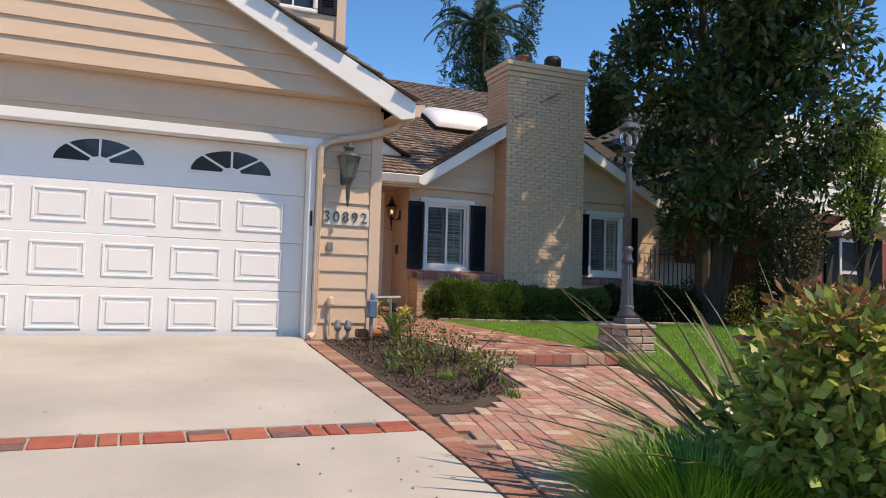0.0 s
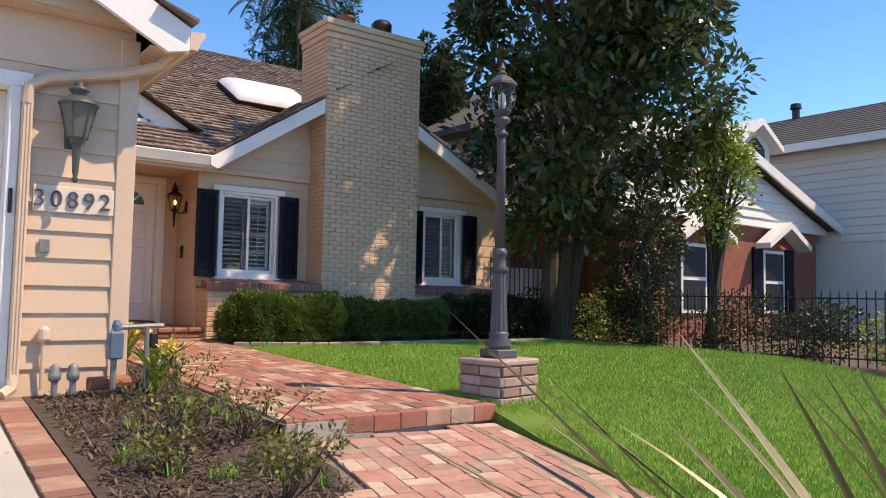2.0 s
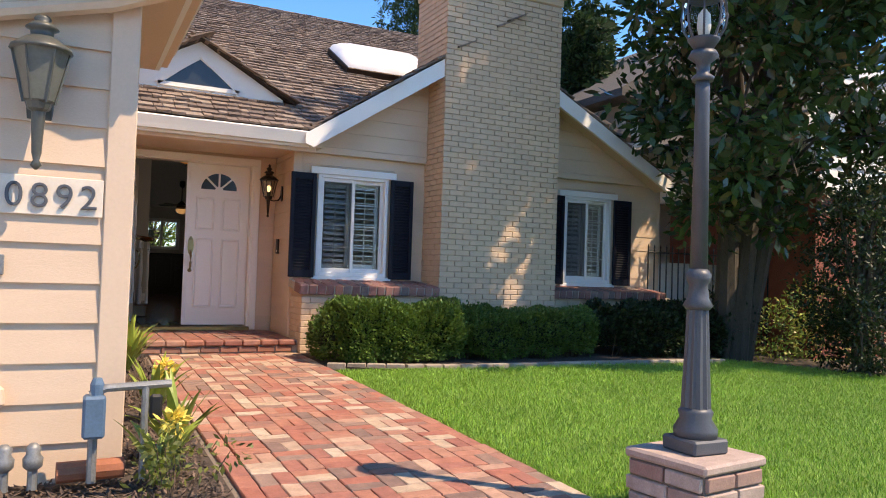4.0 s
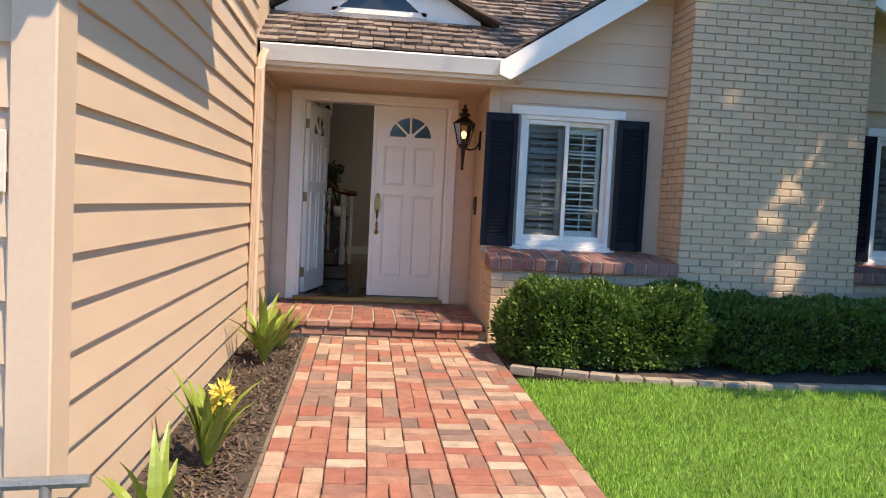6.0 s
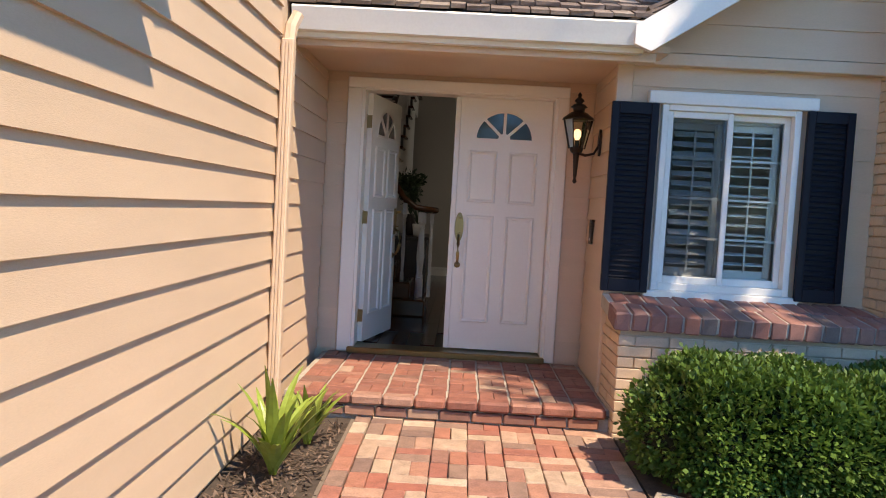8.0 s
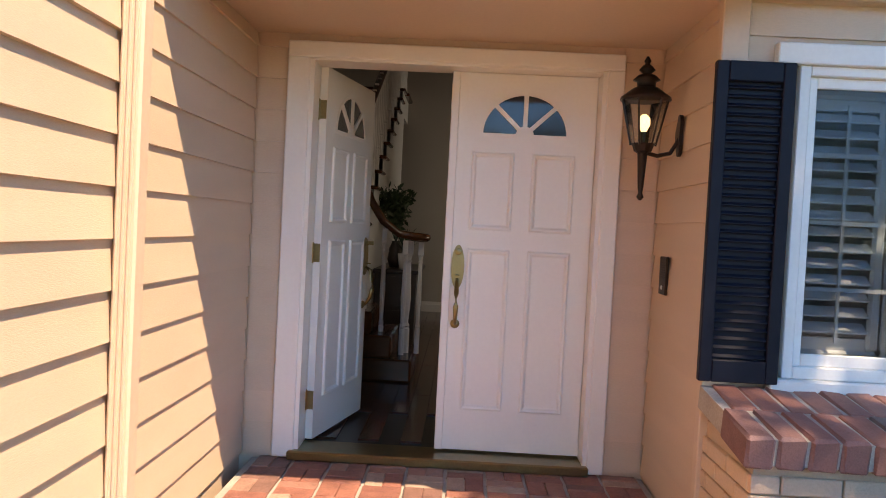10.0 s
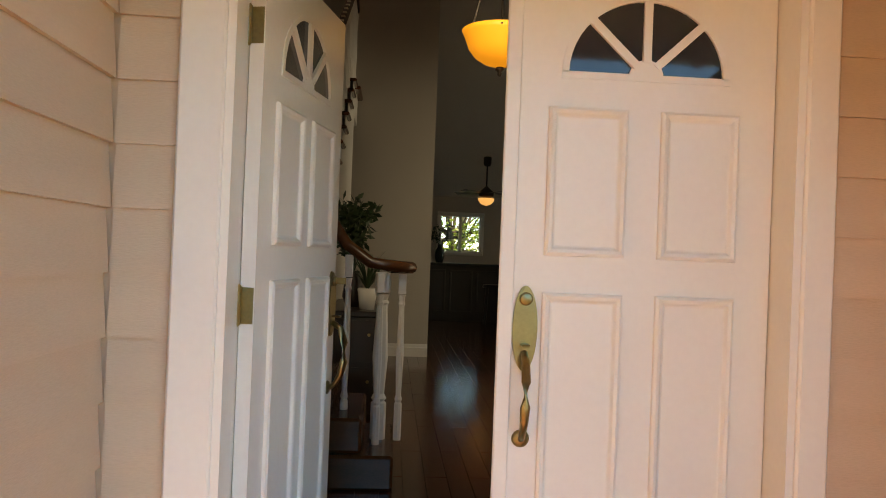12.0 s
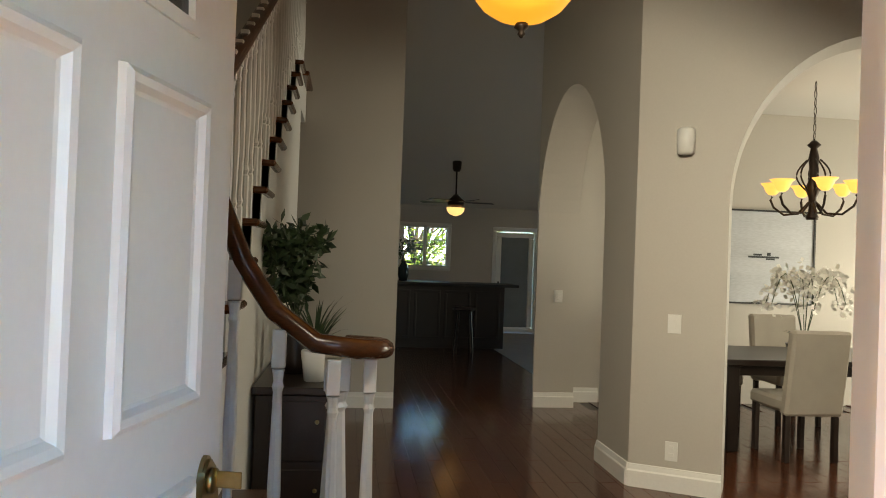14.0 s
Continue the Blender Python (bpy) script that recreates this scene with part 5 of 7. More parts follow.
# Unseen side windows, added with fill lamps to light the dining and family rooms
for k, (y0, y1, z0, z1) in enumerate(((18.2, 21.2, 1.5, 3.5), (23.5, 26.5, 1.3, 3.4))):
    w = thing("window_%d" % (4 + k), "large white side window, unseen, added for fill light", "window", kind="structure")
    f = bmesh.new()
    for a in ((y0, y0 + 0.06, z0, z1), (y1 - 0.06, y1, z0, z1), (y0 + 0.06, y1 - 0.06, z0, z0 + 0.06), (y0 + 0.06, y1 - 0.06, z1 - 0.06, z1), ((y0 + y1) / 2 - 0.03, (y0 + y1) / 2 + 0.03, z0 + 0.06, z1 - 0.06)):
        box(f, 10.6, 10.74, a[0], a[1], a[2], a[3])
    part("window_frame", f, WHITE, w)
    fill_lamp = bpy.data.lights.new("window_daylight", "AREA")
    fill_lamp.shape, fill_lamp.size, fill_lamp.size_y, fill_lamp.energy, fill_lamp.color = "RECTANGLE", y1 - y0, z1 - z0, (33, 1.6)[k], (0.85, 0.93, 1.0)
    lo = new("window_daylight", fill_lamp)
    lo.matrix_world = look((10.79, (y0 + y1) / 2, (z0 + z1) / 2), (0, (y0 + y1) / 2, (z0 + z1) / 2 - 1.0))

# added foyer fill lamps at the glazed dormer over the door and roof skylight
for eye, aim, sx, sy, power in (((3.62, 15.0, 4.40), (6.2, 18.4, 2.4), 0.8, 0.3, 9), ((6.95, 16.6, 5.28), (6.6, 17.0, 1.2), 1.5, 1.0, 3)):
    fill_lamp = bpy.data.lights.new("roof_daylight", "AREA")
    fill_lamp.shape, fill_lamp.size, fill_lamp.size_y, fill_lamp.energy, fill_lamp.color = "RECTANGLE", sx, sy, power, (0.92, 0.96, 1.0)
    fill_lamp.spread = radians(95)
    lo = new("roof_daylight", fill_lamp)
    lo.matrix_world = look(eye, aim)

# ---- gutters and downspouts ----
down = thing("downspout", "tan fluted downspout on the garage corner", "downspout")
part("pipe", B(1.802, 1.872, GY - 0.09, GY - 0.03, 1.02, 3.02, 0.010), TAN_TRIM, down)
part("elbow", tube(bmesh.new(), [(1.837, GY - 0.06, 3.0), (1.845, GY - 0.07, 3.12), (1.94, GY - 0.08, 3.19), (2.45, GY - 0.10, 3.32), (2.72, GY - 0.14, 3.42), (2.86, GY - 0.2, 3.62)], 0.05, 8, flat=0.85), TAN_TRIM, down)
part("shoe", tube(bmesh.new(), [(1.837, GY - 0.06, 1.06), (1.825, GY - 0.08, 0.97), (1.76, GY - 0.13, 0.93)], 0.042, 8), TAN_TRIM, down)
for k in range(3):
    part("flute", B(1.812 + 0.021 * k, 1.822 + 0.021 * k, GY - 0.096, GY - 0.089, 1.05, 3.0), TAN_TRIM, down)
gut = thing("gutter", "cream gutter along the garage eave", "gutter")
part("channel", prism(bmesh.new(), [(EX + 0.012, EZ - 0.14), (EX + 0.012, EZ + 0.0), (EX + 0.125, EZ + 0.01), (EX + 0.13, EZ - 0.02), (EX + 0.09, EZ - 0.08), (EX + 0.07, EZ - 0.14)], "y", RY0 + 0.0, RY1), TAN_TRIM, gut)
d2 = thing("downspout", "tan downspout at the porch corner", "downspout")
part("pipe", B(GX + 0.024, GX + 0.10, 12.99, 13.07, 1.08, 3.36, 0.008), TAN_TRIM, d2)
part("elbow", tube(bmesh.new(), [(GX + 0.06, 13.03, 3.34), (GX + 0.07, 13.05, 3.44), (GX + 0.10, 13.08, 3.52)], 0.04, 8), TAN_TRIM, d2)
for k in range(3):
    part("flute", B(GX + 0.035 + 0.02 * k, GX + 0.044 + 0.02 * k, 12.984, 12.991, 1.1, 3.34), TAN_TRIM, d2)


# ---- lanterns ----
LAMP_GLASS = pane_glass("lantern_glass", (0.92, 0.93, 0.90), 1.3)


def lantern_body(parent, m, metal, lit, s=1.0, glass=LAMP_GLASS):
    """A tapered four-sided lantern: base cup, glass panes, posts, hood and finial; origin at the base cup."""
    def put(name, bm, material, label="", smooth=False):
        bmesh.ops.transform(bm, matrix=m @ Matrix.Scale(s, 4), verts=bm.verts[:])
        return part(name, bm, material, parent, label, smooth)
    put("base_cup", lathe(bmesh.new(), [(0.02, -0.05), (0.05, -0.03), (0.06, 0), (0.07, 0.01)], 12), metal)
    r0, r1, h = 0.068, 0.125, 0.25
    n = 6
    for k in range(n):
        bar = bmesh.new()
        a = 2 * math.pi * k / n
        tube(bar, [(r0 * math.cos(a), r0 * math.sin(a), 0), (r1 * math.cos(a), r1 * math.sin(a), h)], 0.006, 5)
        put("cage_bar", bar, metal)
    for k in range(n):
        a, b = 2 * math.pi * k / n, 2 * math.pi * (k + 1) / n
        g = bmesh.new()
        q = 0.97
        vs = [g.verts.new(p) for p in ((q * r0 * math.cos(a), q * r0 * math.sin(a), 0.01), (q * r0 * math.cos(b), q * r0 * math.sin(b), 0.01), (q * r1 * math.cos(b), q * r1 * math.sin(b), h), (q * r1 * math.cos(a), q * r1 * math.sin(a), h))]
        g.faces.new(vs)
        o = put("pane", g, glass)
        o.visible_shadow = False
    hood = [(0.14, h), (0.135, h + 0.015), (0.07, h + 0.065), (0.05, h + 0.07), (0.052, h + 0.10), (0.075, h + 0.11), (0.05, h + 0.135)]
    hood += [(0.022, h + 0.145), (0.045, h + 0.165), (0.03, h + 0.185), (0.012, h + 0.20), (0.02, h + 0.215), (0.006, h + 0.24)] if lit else [(0.03, h + 0.14), (0.04, h + 0.155), (0.03, h + 0.17), (0.005, h + 0.175)]
    put("hood", lathe(bmesh.new(), hood, 18), metal, "", True)
    put("candle", lathe(bmesh.new(), [(0.02, 0.0), (0.02, 0.075)], 10), metal)
    put("bulb", lathe(bmesh.new(), [(0.013, 0.075), (0.034, 0.115), (0.032, 0.15), (0.012, 0.172)], 12), BULB if lit else CREAM_LOUVER, "glowing bulb" if lit else "", True)


porch_lamp = thing("wall_lantern", "dark bronze wall lantern with a lit bulb beside the door", "wall lantern")
lantern_body(porch_lamp, pose(4.55, 14.20, 2.90), BRONZE, True, 0.86)
part("tail", lathe(bmesh.new(), [(0.006, 2.64), (0.018, 2.655), (0.01, 2.675), (0.014, 2.70), (0.024, 2.86), (0.03, 2.875)], 10, pose(4.55, 14.20, 0)), BRONZE, porch_lamp, "", True)
part("bracket", tube(bmesh.new(), [(4.55, 14.20, 2.87), (4.62, 14.20, 2.855), (4.68, 14.20, 2.87), (4.715, 14.20, 2.93), (4.73, 14.20, 2.96)], 0.010, 8), BRONZE, porch_lamp)
plate_poly = [(14.20 + (0.036 + 0.012 * math.cos(3 * t)) * math.cos(t), 2.955 + 0.10 * math.sin(t)) for t in [k * math.pi / 12 for k in range(24)]]
part("wall_plate", prism(bmesh.new(), plate_poly, "x", 4.712, 4.729), BRONZE, porch_lamp)
ic = thing("door_intercom", "brown door intercom panel with a bell button", "intercom")
part("panel", B(4.718, 4.733, 14.29, 14.41, 2.185, 2.375, 0.004), BRONZE, ic)
for k in range(7):
    part("grille_slot", B(4.715, 4.719, 14.305, 14.395, 2.27 + 0.012 * k, 2.275 + 0.012 * k), BLACK_IRON, ic)
part("button", lathe(bmesh.new(), [(0.012, 0), (0.01, 0.004)], 10, pose(4.718, 14.35, 2.22, 0, -90)), CREAM_LOUVER, ic)

SAGE = mat("weathered_green_lamp_metal", (0.085, 0.09, 0.08), 0.4, 0.7, 12, 90, 0.15)
glamp = thing("wall_lantern", "weathered grey coach lantern on the garage wall", "wall lantern")
lantern_body(glamp, pose(2.15, GY - 0.17, 2.76), SAGE, False, 1.0, mat("clouded_lantern_glass", (0.14, 0.15, 0.13), 0.3, 0.7, 9, 60, 0.05))
part("tail", lathe(bmesh.new(), [(0.006, 2.44), (0.026, 2.46), (0.014, 2.485), (0.022, 2.52), (0.032, 2.74), (0.036, 2.76)], 10, pose(2.15, GY - 0.17, 0)), SAGE, glamp, "", True)
part("bracket", tube(bmesh.new(), [(2.15, GY - 0.17, 2.75), (2.15, GY - 0.1, 2.74), (2.15, GY - 0.02, 2.80)], 0.012, 8), SAGE, glamp)
part("wall_plate", B(2.09, 2.21, GY - 0.028, GY - 0.006, 2.70, 2.92, 0.008), SAGE, glamp)

# house number on its pale board
num = thing("house_number", "dark metal house number on a pale cream board", "house number")
part("number_board", B(1.905, 2.455, GY - 0.036, GY - 0.027, 2.232, 2.425, 0.003), mat("pale_cream_board", (0.74, 0.64, 0.53), 0.5, 0.85, 5, 60, 0.1), num)
for k, ch in enumerate("30892"):
    cu = bpy.data.curves.new("digit", "FONT")
    cu.offset = -0.003
    cu.body, cu.size, cu.extrude, cu.bevel_depth, cu.align_x = ch, 0.175, 0.006, 0.0025, "CENTER"
    tmp = bpy.data.objects.new("digit_text", cu)
    me = bpy.data.meshes.new_from_object(tmp)
    me.name = "digit"
    bpy.data.objects.remove(tmp)
    me.materials.append(IRON)
    o = new("digit", me)
    o.parent = num
    o.matrix_basis = pose(1.945 + 0.111 * k, GY - 0.044, 2.27, 90)
    o["label"] = "black metal digit " + ch

# meters, taps and pipes by the garage corner
GALV = mat("grey_pipe_metal", (0.28, 0.29, 0.29), 0.5, 0.6, 14, 100, 0.25, metal=0.4)
BLUE = mat("faded_blue_box", (0.09, 0.17, 0.26), 0.5, 0.7, 12, 90, 0.1)
bell = thing("doorbell_panel", "small grey panel on the garage wall", "wall panel")
part("cover", B(1.885 + 0.075, 2.03, GY - 0.045, GY - 0.026, 1.93, 2.03, 0.004), GALV, bell)
bf = thing("backflow_valve", "blue valve box on grey irrigation pipes", "valve")
part("riser", tube(bmesh.new(), [(2.45, 8.62, 0.95), (2.45, 8.62, 1.38)], 0.022, 8), GALV, bf)
part("valve_box", B(2.40, 2.50, 8.55, 8.66, 1.17, 1.37, 0.012), BLUE, bf, "faded blue valve cover")
part("cross_pipe", tube(bmesh.new(), [(2.43, 8.62, 1.37), (2.50, 8.62, 1.40), (2.80, 8.64, 1.41)], 0.02, 8), GALV, bf)
part("bonnet", lathe(bmesh.new(), [(0.03, 1.36), (0.032, 1.42), (0.02, 1.45)], 10, pose(2.46, 8.62, 0)), BLUE, bf)
part("riser", tube(bmesh.new(), [(2.68, 8.63, 0.95), (2.68, 8.63, 1.40)], 0.018, 8), GALV, bf)
part("padlock", B(2.70, 2.76, 8.61, 8.65, 1.24, 1.36, 0.012), BLACK_IRON, bf, "black padlock")
for k, x in enumerate((2.08, 2.20)):
    v = thing("irrigation_valve", "grey irrigation valve standing in the bed", "valve", "irrigation valves", pose(x, 8.70, 0.92))
    part("pipe", tube(bmesh.new(), [(0, 0, 0), (0, 0, 0.16)], 0.022, 8), GALV, v)
    part("valve_body", lathe(bmesh.new(), [(0.02, 0.09), (0.042, 0.11), (0.045, 0.15), (0.03, 0.17), (0.035, 0.20), (0.015, 0.22)], 12), GALV, v, "", True)
tap = thing("hose_tap", "tan painted hose tap on a pipe", "tap")
part("pipe", tube(bmesh.new(), [(2.02, GY - 0.06, 0.95), (2.02, GY - 0.06, 1.30)], 0.016, 8), TAN_TRIM, tap)
part("tap_body", lathe(bmesh.new(), [(0.03, 1.29), (0.045, 1.31), (0.04, 1.38), (0.02, 1.40)], 10, pose(2.02, GY - 0.06, 0)), TAN_TRIM, tap)
pots = thing("clay_pipe", "orange clay pipe lying by the wall", "pipe")
part("pipe", tube(bmesh.new(), [(2.30, 8.70, 0.99), (2.60, 8.72, 0.99)], 0.05, 10), TERRACOTTA, pots)
gh = thing("garage_handle", "small black pull on the garage jamb", "handle")
part("pull", B(1.75, 1.775, GY - 0.045, GY - 0.029, 2.20, 2.38, 0.006), BLACK_IRON, gh)

# ---- lamp post on its brick pedestal ----
PED_BRICK = mat("pale_pedestal_brick", (0.5, 0.38, 0.33), 0.85, 0.6, 14, 120, 0.4, ramp=[(0.50, 0.37, 0.32), (0.43, 0.29, 0.25), (0.54, 0.42, 0.37), (0.40, 0.24, 0.20), (0.49, 0.35, 0.30)])
LPX, LPY = 5.06, 7.36
ped = thing("lamp_pedestal", "square brick pedestal with a stone slab", "pedestal", at=pose(LPX, LPY, 0, 0, 0, 8))
PZ = 0.77
part("foundation", B(-0.31, 0.31, -0.31, 0.31, PZ - 0.15, PZ + 0.05, 0.01), MORTAR, ped)
part("core", B(-0.212, 0.212, -0.212, 0.212, PZ + 0.05, PZ + 0.37), SAND, ped)
part("cap", B(-0.235, 0.235, -0.235, 0.235, PZ + 0.372, PZ + 0.42, 0.012), PED_BRICK, ped)
post = thing("lamp_post", "dark grey fluted lamp post with a lantern head", "street lamp", at=pose(LPX, LPY, PZ + 0.42))
part("plinth", B(-0.11, 0.11, -0.11, 0.11, 0, 0.07, 0.01), IRON, post)
part("base", lathe(bmesh.new(), [(0.102, 0.07), (0.105, 0.11), (0.074, 0.16), (0.083, 0.19), (0.07, 0.21)], 20), IRON, post, "", True)
part("fluted_shaft", lathe(bmesh.new(), [(0.073, 0.21), (0.062, 0.45), (0.053, 0.68)], 24, flute=0.12), IRON, post)
part("collar", lathe(bmesh.new(), [(0.053, 0.68), (0.072, 0.70), (0.053, 0.735), (0.044, 0.80), (0.056, 0.82), (0.063, 0.85), (0.042, 0.88)], 18), IRON, post, "", True)
part("shaft", lathe(bmesh.new(), [(0.042, 0.88), (0.034, 1.74), (0.034, 1.80)], 14), IRON, post, "", True)
part("neck", lathe(bmesh.new(), [(0.05, 1.80), (0.055, 1.82), (0.03, 1.84), (0.035, 1.89), (0.075, 1.92), (0.06, 1.95)], 14), IRON, post, "", True)
HEAD = ((0.070, 0.0), (0.098, 0.05), (0.108, 0.11), (0.102, 0.17), (0.092, 0.20))


def post_head(z):
    """A bellied glass lantern under a stepped hood, on a cup; eight panes between iron ribs."""
    part("cup", lathe(bmesh.new(), [(0.035, z - 0.06), (0.05, z - 0.045), (0.075, z - 0.01), (0.078, z)], 16), IRON, post, "", True)
    for k in range(8):
        a, b = math.pi * k / 4, math.pi * (k + 1) / 4
        part("rib", tube(bmesh.new(), [(r * math.cos(a), r * math.sin(a), z + h) for r, h in HEAD], 0.006, 5), IRON, post)
        g = bmesh.new()
        rows = [[g.verts.new((0.96 * r * math.cos(t), 0.96 * r * math.sin(t), z + h)) for t in (a, b)] for r, h in HEAD]
        for p, q in zip(rows, rows[1:]):
            g.faces.new((p[0], p[1], q[1], q[0]))
        pane = part("pane", g, LAMP_GLASS, post)
        pane.visible_shadow = False
    part("hood", lathe(bmesh.new(), [(0.098, z + 0.20), (0.125, z + 0.205), (0.122, z + 0.225), (0.075, z + 0.27), (0.05, z + 0.285), (0.03, z + 0.29), (0.038, z + 0.31), (0.02, z + 0.33), (0.026, z + 0.35), (0.005, z + 0.40)], 8), IRON, post)
    part("bulb", lathe(bmesh.new(), [(0.02, z), (0.035, z + 0.06), (0.03, z + 0.12), (0.008, z + 0.15)], 12), CREAM_LOUVER, post, "", True)


post_head(2.01)

# ---- low iron fence pieces ----
def iron_fence(p0, p1, h, label, z):
    f = thing("iron_fence", label, "fence")
    d = Vector((p1[0] - p0[0], p1[1] - p0[1], 0))
    n = max(2, int(d.length / 0.115))
    for r in (0.12, h - 0.12):
        part("rail", tube(bmesh.new(), [(p0[0], p0[1], z + r), (p1[0], p1[1], z + r)], 0.012, 4), BLACK_IRON, f)
    pk = bmesh.new()
    box(pk, -0.008, 0.008, -0.008, 0.008, 0, h - 0.05)
    prism(pk, [(-0.014, h - 0.05), (0.014, h - 0.05), (0, h)], "y", -0.006, 0.006)
    first = part("picket", pk, BLACK_IRON, f)
    first.matrix_basis = pose(p0[0], p0[1], z)
    for k in range(1, n + 1):
        shared("picket", first.data, f, pose(p0[0] + d.x * k / n, p0[1] + d.y * k / n, z))
    return f


iron_fence((10.3, 13.6), (13.2, 13.4), 1.55, "tall black iron fence beside the house", 1.0)
iron_fence((11.3, 10.9), (12.6, 6.6), 1.1, "low black iron fence along the plot", 0.78)

# ---- foliage ----
def greens(name, cols, rough=0.45, source="island"):
    """Leaf surface that lets some sun through."""
    m = mat(name, cols[0], rough, 0.6, 2.5, 40, 0.0, ramp=cols, source=source)
    n, l = m.node_tree.nodes, m.node_tree.links
    b = n["Principled BSDF"]
    tr, mix = n.new("ShaderNodeBsdfTranslucent"), n.new("ShaderNodeMixShader")
    l.new(b.inputs["Base Color"].links[0].from_socket, tr.inputs[0])
    mix.inputs[0].default_value = 0.3
    l.new(b.outputs[0], mix.inputs[1])
    l.new(tr.outputs[0], mix.inputs[2])
    l.new(mix.outputs[0], n["Material Output"].inputs[0])
    return m


BOX_LEAF = greens("boxwood_leaf", [(0.10, 0.19, 0.035), (0.13, 0.23, 0.045), (0.075, 0.15, 0.03), (0.17, 0.29, 0.06), (0.11, 0.20, 0.04)])
MAG_LEAF = greens("magnolia_leaf", [(0.065, 0.125, 0.042), (0.046, 0.092, 0.031), (0.09, 0.16, 0.05), (0.052, 0.105, 0.035), (0.07, 0.14, 0.046), (0.15, 0.12, 0.055)], 0.2)
DARK_LEAF = greens("dark_shrub_leaf", [(0.022, 0.045, 0.016), (0.03, 0.06, 0.02), (0.016, 0.035, 0.012), (0.04, 0.075, 0.022)])
JUNIPER = greens("juniper_green", [(0.03, 0.07, 0.025), (0.045, 0.10, 0.035), (0.022, 0.055, 0.02), (0.06, 0.12, 0.035)], 0.7)
PALM_LEAF = greens("palm_green", [(0.04, 0.075, 0.03), (0.055, 0.10, 0.04), (0.03, 0.06, 0.025)])
LIME_LEAF = greens("lime_leaf", [(0.24, 0.38, 0.05), (0.33, 0.47, 0.07), (0.17, 0.29, 0.045), (0.38, 0.50, 0.10)])
BUSH_LEAF = greens("nandina_leaf", [(0.31, 0.43, 0.08), (0.40, 0.52, 0.10), (0.20, 0.30, 0.06), (0.55, 0.56, 0.13), (0.13, 0.21, 0.05), (0.62, 0.50, 0.18), (0.27, 0.37, 0.08), (0.46, 0.52, 0.12)])
RED_LEAF = greens("red_new_leaf", [(0.30, 0.09, 0.05), (0.24, 0.13, 0.045), (0.34, 0.16, 0.07), (0.20, 0.17, 0.04)])
PHORM = mat("bronze_flax_leaf", (0.25, 0.24, 0.12), 0.38, 0.55, 5, 60, 0.1, spread=0.4, source="obj", stretch=(1, 1, 1))
CLIVIA = mat("clivia_leaf", (0.27, 0.36, 0.06), 0.4, 0.7, 5, 40, 0.0, spread=0.3, source="island")
YELLOW = mat("yellow_flower", (0.80, 0.62, 0.12), 0.6, 0.85, 9, 60, 0.0)
CLUMP = mat("deep_green_grass_clump", (0.13, 0.31, 0.04), 0.45, 0.6, 4, 40, 0.0, spread=0.4, source="island")
BARK = mat("grey_brown_bark", (0.10, 0.08, 0.06), 0.95, 0.5, 14, 90, 0.8, stretch=(1, 1, 0.3))
TWIG = mat("brown_twig", (0.09, 0.06, 0.04), 0.9, 0.6, 14, 90, 0.2)


def rand_ball(n, rng, shell=0.55):
    d = unit(rng.normal(size=(n, 3)))
    return d * (shell + (1 - shell) * rng.uniform(0, 1, (n, 1)) ** 0.5)


